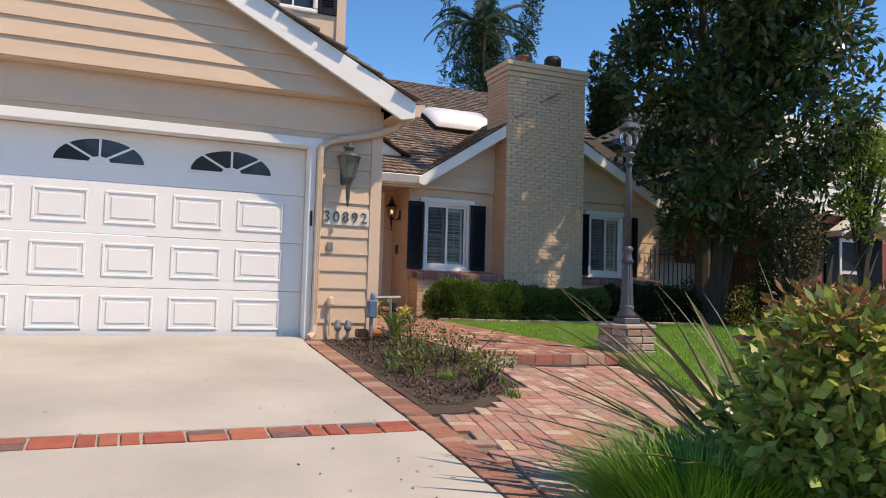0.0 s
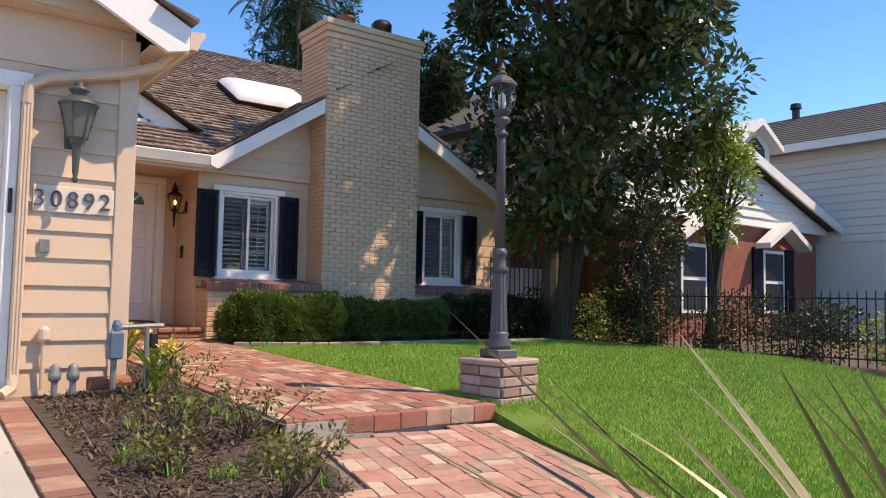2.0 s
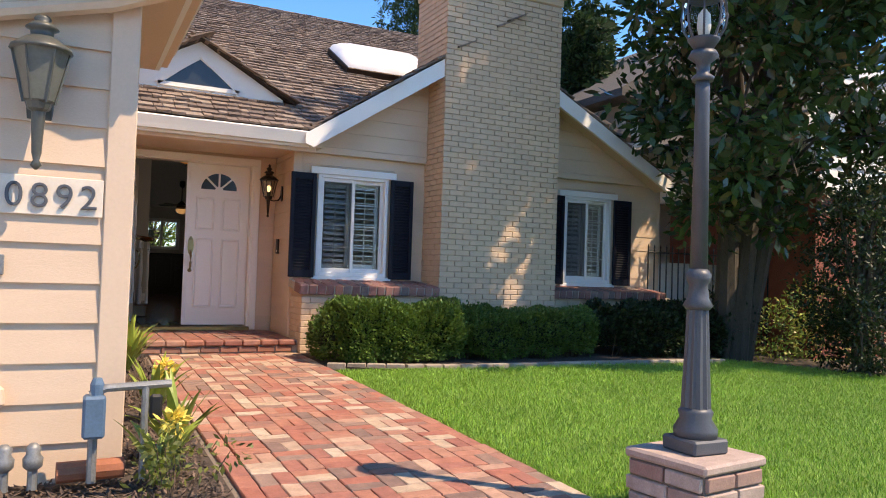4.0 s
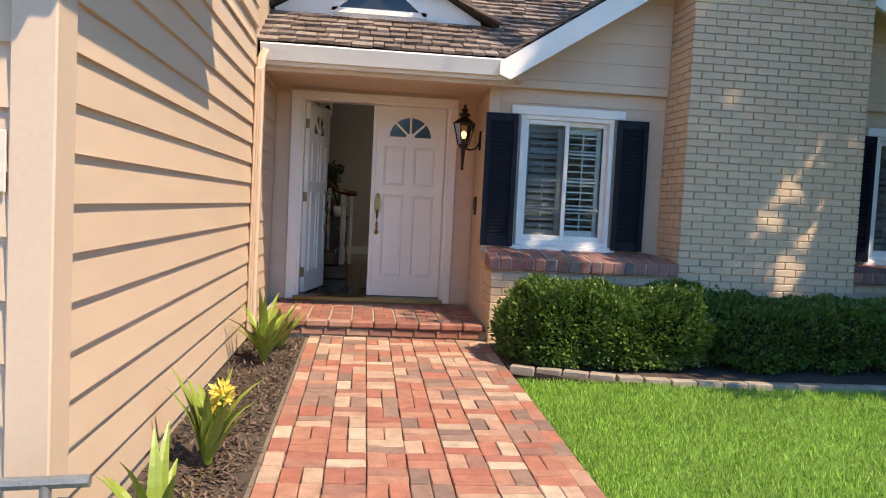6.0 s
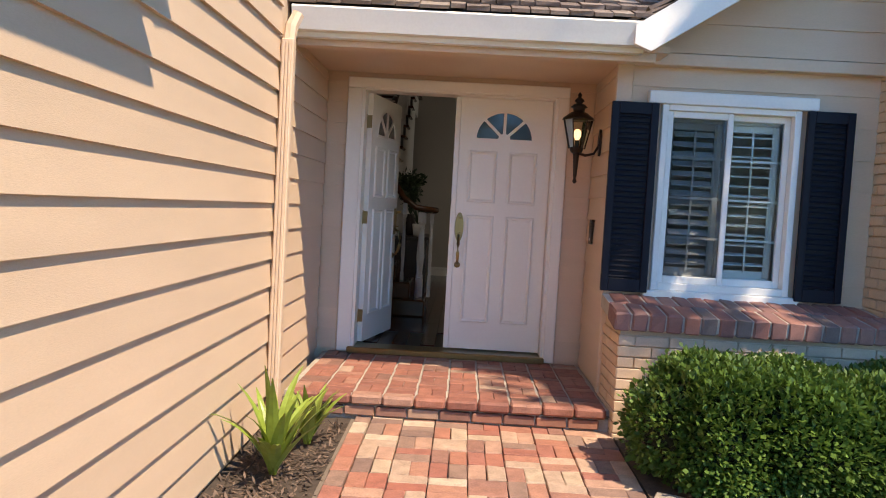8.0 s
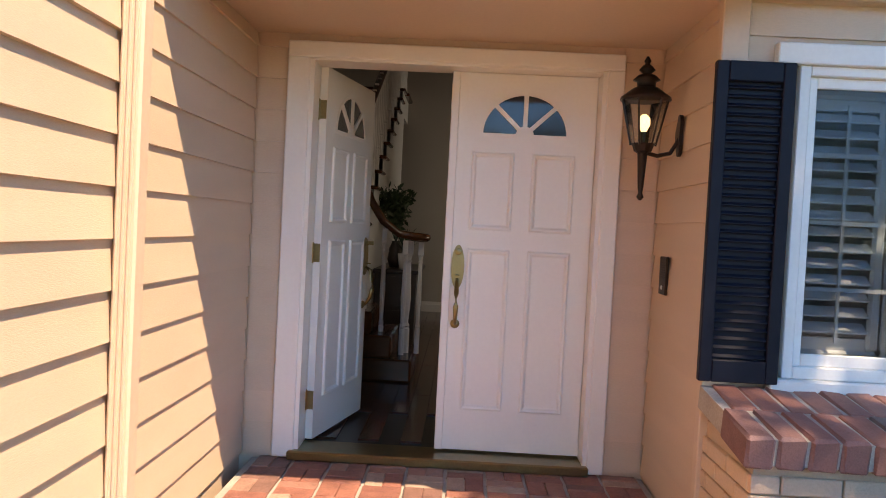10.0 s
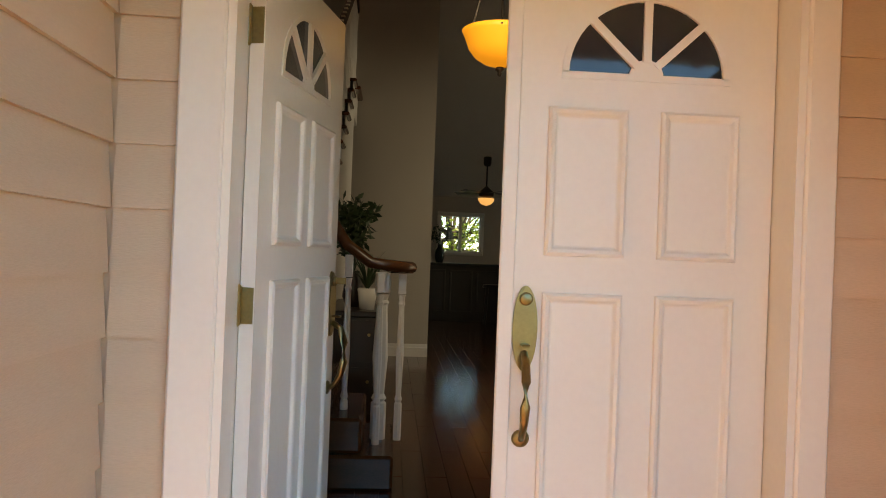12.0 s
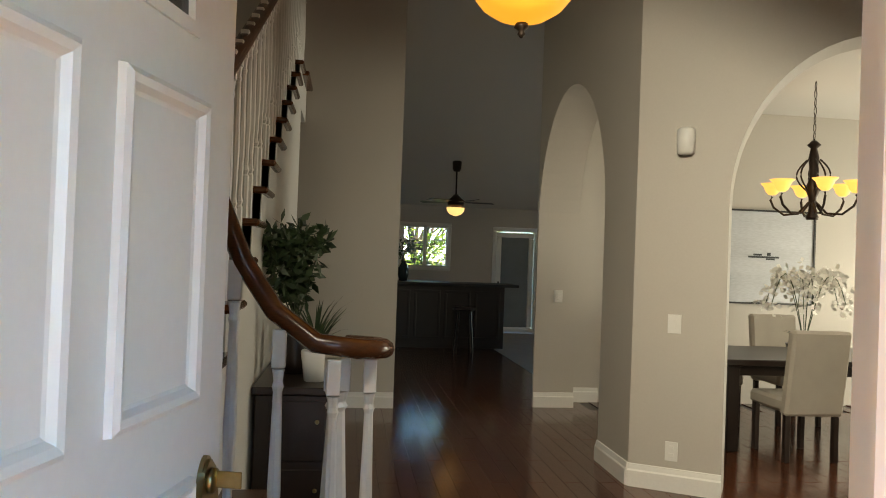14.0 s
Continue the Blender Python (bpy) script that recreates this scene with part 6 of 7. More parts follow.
def hedge(x0, x1, y0, y1, z0, z1, n, material, seed, label, leaf=0.035, lump=0.10):
    """A loosely clipped hedge: leaves on a lumpy rounded block, sprigs standing out of it, and stems below."""
    rng = np.random.default_rng(seed)
    h = thing("hedge", label, "hedge")
    c = np.array([(x0 + x1) / 2, (y0 + y1) / 2, (z0 + z1) / 2])
    half = np.array([(x1 - x0) / 2, (y1 - y0) / 2, (z1 - z0) / 2])
    face = rng.choice(4, n, p=(0.46, 0.38, 0.08, 0.08))
    q = rng.uniform(-1, 1, (n, 3))
    q[face == 0, 2], q[face == 1, 1], q[face == 2, 0], q[face == 3, 0] = 1, -1, -1, 1

    def shape(p):
        """Rounds a point of the unit box and swells it with lumps at two sizes."""
        power = np.array([7.0, 2.9, 2.9])
        r = np.sum(np.abs(p) ** power, axis=1, keepdims=True) ** (1 / 3.4)
        p = p / r
        w = c + p * half
        swell = np.array([noise.noise(Vector(v) * 2.3) + 0.55 * noise.noise(Vector(v) * 6.5) for v in w])[:, None]
        return w + unit(p * np.array([0.4, 1, 1])) * swell * lump, p
    w, q = shape(q)
    out = unit(q * np.array([0.4, 1, 1]))
    w = w - out * rng.uniform(0, 0.085, (n, 1))
    sprig = rng.random(n) < 0.05
    w[sprig] += out[sprig] * rng.uniform(0.0, 0.05, (sprig.sum(), 1))
    w[:, 2] = np.maximum(w[:, 2], z0 + 0.05)
    scatter("foliage", w, leaf, leaf * 0.62, material, rng, h, out=out + np.array([0, 0, 0.5]))
    # shrunken dark core that stands in for the shade between the leaves
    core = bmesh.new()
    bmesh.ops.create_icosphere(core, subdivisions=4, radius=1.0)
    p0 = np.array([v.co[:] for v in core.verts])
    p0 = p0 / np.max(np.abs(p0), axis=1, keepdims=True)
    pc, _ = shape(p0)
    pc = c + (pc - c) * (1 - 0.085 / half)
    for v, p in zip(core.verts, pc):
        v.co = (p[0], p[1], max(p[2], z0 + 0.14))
    part("inner_mass", core, SHADE_CORE, h)
    for k in range(int((x1 - x0) * 12)):
        x, y = rng.uniform(x0 + 0.1, x1 - 0.1), rng.uniform(y0 + 0.08, y0 + 0.3)
        part("stem", tube(bmesh.new(), [(x, y + 0.1, z0), (x + rng.uniform(-0.08, 0.08), y, z0 + 0.3)], 0.006, 4), TWIG, h)
    return h


# near-black colour holds the shade inside the hedges
SHADE_CORE = mat("shaded_hedge_inside", (0.018, 0.026, 0.010), 1.0, 0.4, 16, 90, 0.9)
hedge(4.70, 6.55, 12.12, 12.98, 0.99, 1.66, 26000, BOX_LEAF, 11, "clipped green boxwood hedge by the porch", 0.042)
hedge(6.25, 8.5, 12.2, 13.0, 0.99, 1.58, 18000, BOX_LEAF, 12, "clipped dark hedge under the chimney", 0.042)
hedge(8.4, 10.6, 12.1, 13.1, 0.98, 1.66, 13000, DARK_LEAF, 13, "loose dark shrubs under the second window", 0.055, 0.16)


def sun_gaps(p, seed):
    """True for leaves outside the narrow gaps that run through a crown towards the sun."""
    u, v = (p[:, 0] + p[:, 1]) * 0.7, p[:, 2] - 1.06 * (p[:, 0] - p[:, 1])
    return np.array([noise.noise(Vector((a * 1.5, b * 0.85, seed))) + 0.4 * noise.noise(Vector((a * 4.5, b * 2.6, seed))) < 0.19 for a, b in zip(u, v)])


def crown(parent, centers, radii, per, leaf, width, material, seed, name="crown", label="", gaps=None):
    rng = np.random.default_rng(seed)
    pts, out = [], []
    for c, r in zip(centers, radii):
        b = rand_ball(per, rng, 0.35)
        pts.append(np.array(c) + b * r * np.array([1, 1, 0.8]))
        out.append(b)
    pts, out = np.concatenate(pts), np.concatenate(out)
    if gaps is not None:
        keep = sun_gaps(pts, gaps)
        pts, out = pts[keep], out[keep]
    return scatter(name, pts, leaf, width, material, rng, parent, label, out)


def gappy(cs, seed):
    """Leaves out clumps in slanting gaps, so that the sun falls through in patches."""
    keep = [noise.noise(Vector(((x + y) * 0.75, (z - 1.06 * (x - y)) * 0.42, seed))) < 0.26 for x, y, z in cs]
    return cs[np.array(keep)]


def limb_tree(name, label, base, top, trunks, crown_c, crown_r, n_clump, clump_r, per, leaf, width, material, seed, trunk_r=0.14, lift=0.15, gaps=None):
    rng = np.random.default_rng(seed)
    t = thing(name, label, "tree")
    base = np.array(base)
    crown_c, crown_r = np.array(crown_c), np.array(crown_r)
    trunk_bm = bmesh.new()
    for k in range(trunks):
        e = crown_c + np.array([rng.uniform(-0.4, 0.4), rng.uniform(-0.4, 0.4), rng.uniform(0.1, 0.6)]) * crown_r
        b = base + np.array([rng.uniform(-0.15, 0.15), rng.uniform(-0.15, 0.15), 0]) * (k > 0)
        pts = [b + (e - b) * f + np.array([math.sin(f * 5 + k), math.cos(f * 4 + k), 0]) * 0.12 * f for f in np.linspace(0, 1, 8)]
        tube(trunk_bm, pts, trunk_r, 9, [1.25, 1.0, 0.9, 0.8, 0.65, 0.5, 0.32, 0.15])
    part("trunk", trunk_bm, BARK, t)
    d = unit(rng.normal(size=(n_clump, 3)))
    rad = 0.42 + 0.58 * rng.uniform(0, 1, (n_clump, 1)) ** 0.45
    lump = np.array([1 + 0.28 * noise.noise(Vector(v) * 2.1 + Vector((seed, 0, 0))) for v in d])[:, None]
    cs = crown_c + d * rad * lump * crown_r
    cs = cs[cs[:, 2] > base[2] + lift]
    cs = gappy(cs, seed)
    for c in cs[:46]:
        limb = bmesh.new()
        f = rng.uniform(0.25, 0.75)
        s = base + (crown_c + np.array([0, 0, 0.3]) * crown_r - base) * f
        m = (s + c) / 2 + np.array([0, 0, 0.15])
        tube(limb, [s, m, c], 0.035, 5, [1, 0.7, 0.3])
        part("limb", limb, BARK, t)
    crown(t, cs, clump_r * rng.uniform(0.7, 1.25, len(cs)), per, leaf, width, material, seed + 1, gaps=gaps)
    return t


limb_tree("magnolia_tree", "tall dark evergreen magnolia with glossy leaves", (10.75, 12.3, 0.9), 12, 3, (10.85, 11.7, 6.9), (2.15, 2.3, 4.7), 560, 0.42, 74, 0.22, 0.092, MAG_LEAF, 21, 0.15, 1.7, gaps=5.3)
magnolia = bpy.data.objects["magnolia_tree"]
RM = np.random.default_rng(23)
# upper crown out of view, added to shade the chimney and window wall
upper_c = np.array((10.0, 10.25, 11.0)) + rand_ball(84, RM, 0.2) * np.array((1.9, 1.5, 1.7))
upper_c = gappy(upper_c, 21)
crown(magnolia, upper_c, 0.33 * RM.uniform(0.7, 1.25, len(upper_c)), 90, 0.22, 0.092, MAG_LEAF, 24, "upper_crown", gaps=5.3)
# side crown added to lay shade on the hedge under the chimney
lower_c = gappy(np.array((10.1, 10.2, 6.6)) + rand_ball(110, RM, 0.2) * np.array((1.5, 1.4, 2.5)), 21)
crown(magnolia, lower_c, 0.36 * RM.uniform(0.7, 1.25, len(lower_c)), 80, 0.22, 0.092, MAG_LEAF, 26, "side_crown", gaps=5.3)
boughs = bmesh.new()
for q in lower_c[:10]:
    tube(boughs, [(10.8, 11.9, 4.4), (10.5, 11.2, 5.6), q], 0.045, 6, [1, 0.7, 0.3])
for q in upper_c[:14]:
    tube(boughs, [(10.8, 11.6, 8.0), (10.4, 10.8, 9.8), q], 0.05, 6, [1, 0.7, 0.3])
part("bough", boughs, BARK, magnolia)
limb_tree("conifer_shrub", "dense dark column of conifer by the fence", (10.95, 10.6, 0.8), 3, 1, (10.95, 10.6, 2.2), (0.62, 0.62, 1.55), 260, 0.2, 60, 0.07, 0.03, DARK_LEAF, 25, 0.06, 0.05)
limb_tree("lime_tree", "light yellow-green small tree by the neighbour's house", (12.8, 10.5, 0.7), 4, 2, (12.75, 10.4, 3.9), (0.48, 0.48, 1.35), 80, 0.28, 70, 0.10, 0.05, LIME_LEAF, 27, 0.07, 1.5)
for k, (x, y, r, s) in enumerate(((10.7, 12.9, 0.85, 41), (12.2, 12.4, 0.95, 42), (12.6, 8.6, 0.7, 43), (13.0, 7.4, 0.75, 44), (12.4, 9.9, 0.8, 45), (13.3, 6.2, 0.8, 46), (9.9, 12.5, 0.6, 47))):
    sh = thing("garden_shrub", "dark leafy garden shrub near the fence", "shrub", "shrubs along the fence")
    crown(sh, [(x + 0.5 * r * math.cos(j * 1.3), y + 0.5 * r * math.sin(j * 1.3), 0.85 + r * (0.25 + 0.12 * j)) for j in range(6)], [r * 0.6] * 6, 420, 0.07, 0.04, DARK_LEAF if k % 2 == 0 else BUSH_LEAF, s, "foliage")


# unseen trees added over the road, only to be mirrored in the windows
for k, (tx, ty) in enumerate(((-3.5, -18.5), (2.5, -17.0), (8.5, -18.5), (14.5, -17.0), (20.5, -18.5))):
    limb_tree("street_tree", "broad green tree across the road, added for window reflections", (tx, ty, -0.4), 9, 3, (tx, ty, 4.6), (3.1, 2.4, 3.7), 150, 0.85, 40, 0.30, 0.16, BUSH_LEAF if k % 2 else JUNIPER, 300 + k, 0.16, 1.9)


def juniper(base, h, seed, wide, label):
    rng = np.random.default_rng(seed)
    t = thing("juniper_tree", label, "tree")
    b = np.array(base)
    tb = bmesh.new()
    tube(tb, [b, b + np.array([0.1, 0, h * 0.5]), b + np.array([0, 0.1, h * 0.9])], 0.2, 8, [1, 0.7, 0.2])
    part("trunk", tb, BARK, t)
    cs, rs = [], []
    for k in range(15):
        a, r = rng.uniform(0, 6.3), rng.uniform(0.1, wide)
        top = h * rng.uniform(0.8, 1.0)
        for f in np.linspace(0.15, 1, 17):
            cs.append(b + np.array([math.cos(a + f) * r * (0.6 + 0.5 * f), math.sin(a + f) * r * (0.6 + 0.5 * f), top * f]))
            rs.append((0.60 * (1.1 - f) + 0.16) * h / 10)
    crown(t, cs, rs, 190, 0.17, 0.06, JUNIPER, seed, "foliage")


juniper((13.5, 28.9, 1.0), 13.8, 31, 2.5, "twisted green juniper tree behind the roof")
juniper((12.4, 18.2, 1.0), 7.3, 32, 0.5, "green juniper tree behind the chimney")


def palm(base, h, seed):
    rng = np.random.default_rng(seed)
    t = thing("palm_tree", "feather palm standing behind the house", "tree")
    b = Vector(base)
    part("trunk", tube(bmesh.new(), [b, b + Vector((0.2, 0, h * 0.5)), b + Vector((0.1, 0, h))], 0.17, 10, [1.2, 0.95, 0.8]), BARK, t)
    top = np.array(b) + np.array([0.1, 0, h])
    for k in range(28):
        a, e = rng.uniform(0, 6.3), rng.uniform(-0.2, 1.2)
        pts = []
        p, el = top.copy(), e
        for j in range(12):
            pts.append(p.copy())
            p = p + 0.25 * np.array([math.cos(a) * math.cos(el), math.sin(a) * math.cos(el), math.sin(el)])
            el -= 0.16
        fr = part("frond", tube(bmesh.new(), pts, 0.016, 4, [1 - j / 14 for j in range(12)]), PALM_LEAF, t)
        base_, tip_ = [], []
        side = np.array([-math.sin(a), math.cos(a), 0])
        for j in range(2, 12):
            for g in np.linspace(0, 1, 4)[:3]:
                q = pts[j] if j == 11 else pts[j] * (1 - g) + pts[j + 1] * g
                fw = (pts[j] - pts[j - 1]) / 0.25
                for s in (-1, 1):
                    base_.append(q)
                    tip_.append(q + (side * s * 0.8 + fw * 0.55 + np.array([0, 0, -0.25])) * 0.42 * (1.15 - j / 16))
        base_, tip_ = np.array(base_), np.array(tip_)
        leaf_mesh("frond_fringe", base_, tip_, np.tile(np.array([0, 0, 0.03]), (len(base_), 1)), PALM_LEAF, fr)


palm((12.6, 27.4, 1.0), 11.1, 33)

# front planting: flax, bush and grass clump
flax = thing("flax_plant", "bronze-green flax with long arching leaves", "plant")
rng = random.Random(5)
for k in range(50):
    spread = k % 3 > 0
    lean = rng.uniform(0.7, 1.3) if spread else rng.uniform(0.08, 0.45)
    yaw = radians(128) + rng.gauss(0, 0.42) if spread else rng.uniform(0, 6.283)
    length = rng.uniform(1.1, 1.7) if spread else rng.uniform(1.1, 1.5)
    fb = bmesh.new()
    ribbon(fb, (3.06 + rng.uniform(-0.13, 0.13), 3.25 + rng.uniform(-0.13, 0.13), 0.42), yaw, lean, length, rng.uniform(0.05, 0.078), rng.uniform(0.1, 0.5), 9, 0.5)
    part("leaf", fb, PHORM, flax)
bush = thing("nandina_bush", "green bush with yellow and reddish new leaves", "bush")
RB = np.random.default_rng(51)
bc = np.array((2.92, 2.72, 0.95)) + rand_ball(150, RB, 0.3) * np.array((0.50, 0.50, 0.62))
crown(bush, bc, [0.17] * 150, 76, 0.09, 0.048, BUSH_LEAF, 52, "foliage")
bt = [(x + RB.normal(0, 0.08), y + RB.normal(0, 0.08), z + 0.1) for x, y, z in bc if z > 1.2]
crown(bush, bt, [0.13] * len(bt), 30, 0.07, 0.032, RED_LEAF, 53, "new_growth", "reddish new leaves")
sbm = bmesh.new()
for x, y, z in bc[:40]:
    tube(sbm, [(2.92, 2.72, 0.3), ((x + 2.92) / 2, (y + 2.72) / 2, z * 0.6), (x, y, z)], 0.008, 4)
part("branchwork", sbm, TWIG, bush)
gc = thing("grass_clump", "deep green mounded grass clump", "plant")
gb = bmesh.new()
for k in range(3600):
    a, r = rng.uniform(0, 6.283), 0.30 * math.sqrt(rng.random())
    ribbon(gb, (2.24 + r * math.cos(a), 3.0 + r * math.sin(a), 0.36), a + rng.uniform(-0.6, 0.6), rng.uniform(0.05, 0.5) + r, rng.uniform(0.45, 0.68), 0.009, rng.uniform(0.6, 1.5), 4)
part("foliage", gb, CLUMP, gc)["kind"] = "stuff"

# small azaleas and tufts in the mulch bed
AZ_LEAF = greens("azalea_leaf", [(0.14, 0.17, 0.04), (0.19, 0.21, 0.05), (0.09, 0.12, 0.03), (0.24, 0.25, 0.06)])
for k, (x, y, h) in enumerate(((2.45, 7.35, 0.34), (2.85, 7.15, 0.33), (2.62, 6.1, 0.33), (2.70, 8.05, 0.40), (2.30, 6.75, 0.22), (2.92, 6.55, 0.22))):
    az = thing("azalea_shrub", "sparse young azalea with yellow-green leaves", "shrub", "young azaleas in the bed")
    z = bed_z(x, y)
    cs = []
    R2 = np.random.default_rng(60 + k)
    for j in range(9):
        e = (x + R2.normal(0, 0.13), y + R2.normal(0, 0.13), z + h * R2.uniform(0.6, 1.0))
        tb = bmesh.new()
        tube(tb, [(x, y, z), ((x + e[0]) / 2 + 0.03, (y + e[1]) / 2, z + h * 0.4), e], 0.007, 4, [1, 0.7, 0.4])
        cs.append(e)
        part("stem", tb, TWIG, az)
    crown(az, cs, [0.085] * 9, 34, 0.045, 0.02, AZ_LEAF, 70 + k, "foliage")
for k in range(16):
    x, y = rng.uniform(2.05, 2.95), rng.uniform(5.75, 8.3)
    tf = thing("grass_tuft", "small green tuft in the mulch", "plant", "tufts in the mulch bed")
    tb = bmesh.new()
    for j in range(26):
        ribbon(tb, (x + rng.uniform(-0.04, 0.04), y + rng.uniform(-0.04, 0.04), bed_z(x, y) + 0.02), rng.uniform(0, 6.28), rng.uniform(0.1, 0.6), rng.uniform(0.06, 0.13), 0.008, rng.uniform(0.3, 1.0), 3)
    part("foliage", tb, CLUMP, tf)


def clivia(x, y, z, seed, n, ln, flower, label):
    r = random.Random(seed)
    c = thing("clivia_plant", label, "plant", "clivias along the wall")
    for k in range(n):
        bm = bmesh.new()
        ribbon(bm, (x, y, z), r.uniform(0, 6.28), r.uniform(0.08, 0.6), ln * r.uniform(0.7, 1.1), 0.07, r.uniform(0.3, 1.2), 7, 0.35)
        part("leaf", bm, CLIVIA, c)
    if flower:
        part("stalk", tube(bmesh.new(), [(x, y, z), (x + 0.06, y - 0.03, z + ln * 0.72)], 0.009, 6), CLIVIA, c)
        R3 = np.random.default_rng(seed)
        p = np.array([x + 0.06, y - 0.03, z + ln * 0.74]) + R3.normal(0, 0.018, (90, 3))
        scatter("flower_head", p, 0.06, 0.024, YELLOW, R3, c, "yellow flower head", p - p.mean(0))


clivia(2.88, 9.05, 0.93, 3, 15, 0.48, False, "yellow-green clivia at the bed's front")
clivia(2.86, 10.05, 0.96, 4, 17, 0.46, True, "clivia with a yellow flower head by the wall")
clivia(2.84, 12.2, 1.0, 5, 24, 0.55, False, "tall strap-leaved clivia near the porch")
clivia(2.92, 12.65, 1.02, 6, 20, 0.36, False, "low bright clivia at the porch step")
clivia(2.75, 8.55, 0.93, 8, 14, 0.42, True, "yellowing clivia beside the valve pipes")

# mulch chips
def chips():
    R = np.random.default_rng(90)
    n = 30000
    x, y = R.uniform(1.98, 3.06, n), R.uniform(5.6, 13.1, n)
    keep = ((y < 8.8) & (x < 1.95 + np.clip((y - 5.4) * 1.5, 0, 1.12))) | ((y >= 8.9) & (x > 2.6))
    x, y = x[keep], y[keep]
    z = np.array([bed_z(a, b) for a, b in zip(x, y)]) + 0.033
    base = np.stack([x, y, z], 1)
    d = unit(R.normal(size=(len(x), 3)) * np.array([1, 1, 0.35]))
    s = unit(np.cross(d, np.array([[0, 0, 1.0]]))) * 0.007
    ob = leaf_mesh("bark_chips", base, base + d * R.uniform(0.03, 0.07, (len(x), 1)), s, mat("bark_chip", (0.15, 0.10, 0.075), 0.95, 0.5, 20, 90, 0.0, spread=0.75, source="island"))
    tagged(ob, "loose brown bark chips on the beds", "mulch", "", "stuff")


chips()


def leaf_litter():
    R = np.random.default_rng(91)
    n = 90
    x = np.where(R.random(n) < 0.7, R.uniform(0.7, 1.65, n), R.uniform(-3, 1.6, n))
    y = R.uniform(3.0, 8.4, n)
    z = np.array([ground_low(b) for b in y]) + 0.004
    base = np.stack([x, y, z], 1)
    d = unit(R.normal(size=(n, 3)) * np.array([1, 1, 0.12]))
    d[:, 2] = np.abs(d[:, 2])
    s = unit(np.cross(d, np.array([[0, 0, 1.0]]))) * 0.006
    ob = leaf_mesh("leaf_litter", base, base + d * 0.035, s, TWIG)
    tagged(ob, "a few dry leaves on the driveway", "leaves", "", "stuff")


leaf_litter()


def lawn_blades():
    R = np.random.default_rng(77)
    ys = np.array([r[0] for r in LAWN_ROWS])
    x0s, x1s = np.array([r[1] for r in LAWN_ROWS]), np.array([r[2] for r in LAWN_ROWS])
    n = 210000
    y = 4.35 + (11.84 - 4.35) * R.uniform(0, 1, n)
    u = R.uniform(0, 1, n) ** 1.25
    a, b = np.interp(y, ys, x0s), np.interp(y, ys, x1s)
    x = a + 0.005 + (b - a) * u
    z = np.array([lawn_z(p, q) for p, q in zip(x, y)])
    base = np.stack([x, y, z], 1)
    d = R.normal(0, 0.42, (n, 3))
    d[:, 2] = 1
    h = R.uniform(0.025, 0.055, (n, 1))
    s = unit(np.cross(d, R.normal(size=(n, 3)))) * 0.0022
    ob = leaf_mesh("lawn_grass", base, base + unit(d) * h, s, BLADE)
    tagged(ob, "short bright green mown lawn", "grass", "", "stuff")


lawn_blades()

# ---- neighbour's house ----
NB_WHITE = mat("neighbour_white_siding", (0.72, 0.72, 0.70), 0.6, 0.92, 2, 40, 0.05)
NB_ROOF = mat("grey_neighbour_shingle", (0.13, 0.12, 0.11), 0.9, 0.6, 4, 50, 0.3, stretch=(1, 1, 5))
NB_BRICK = mat("neighbour_red_brick", (0.34, 0.11, 0.075), 0.85, 0.6, 5, 40, 0.3)


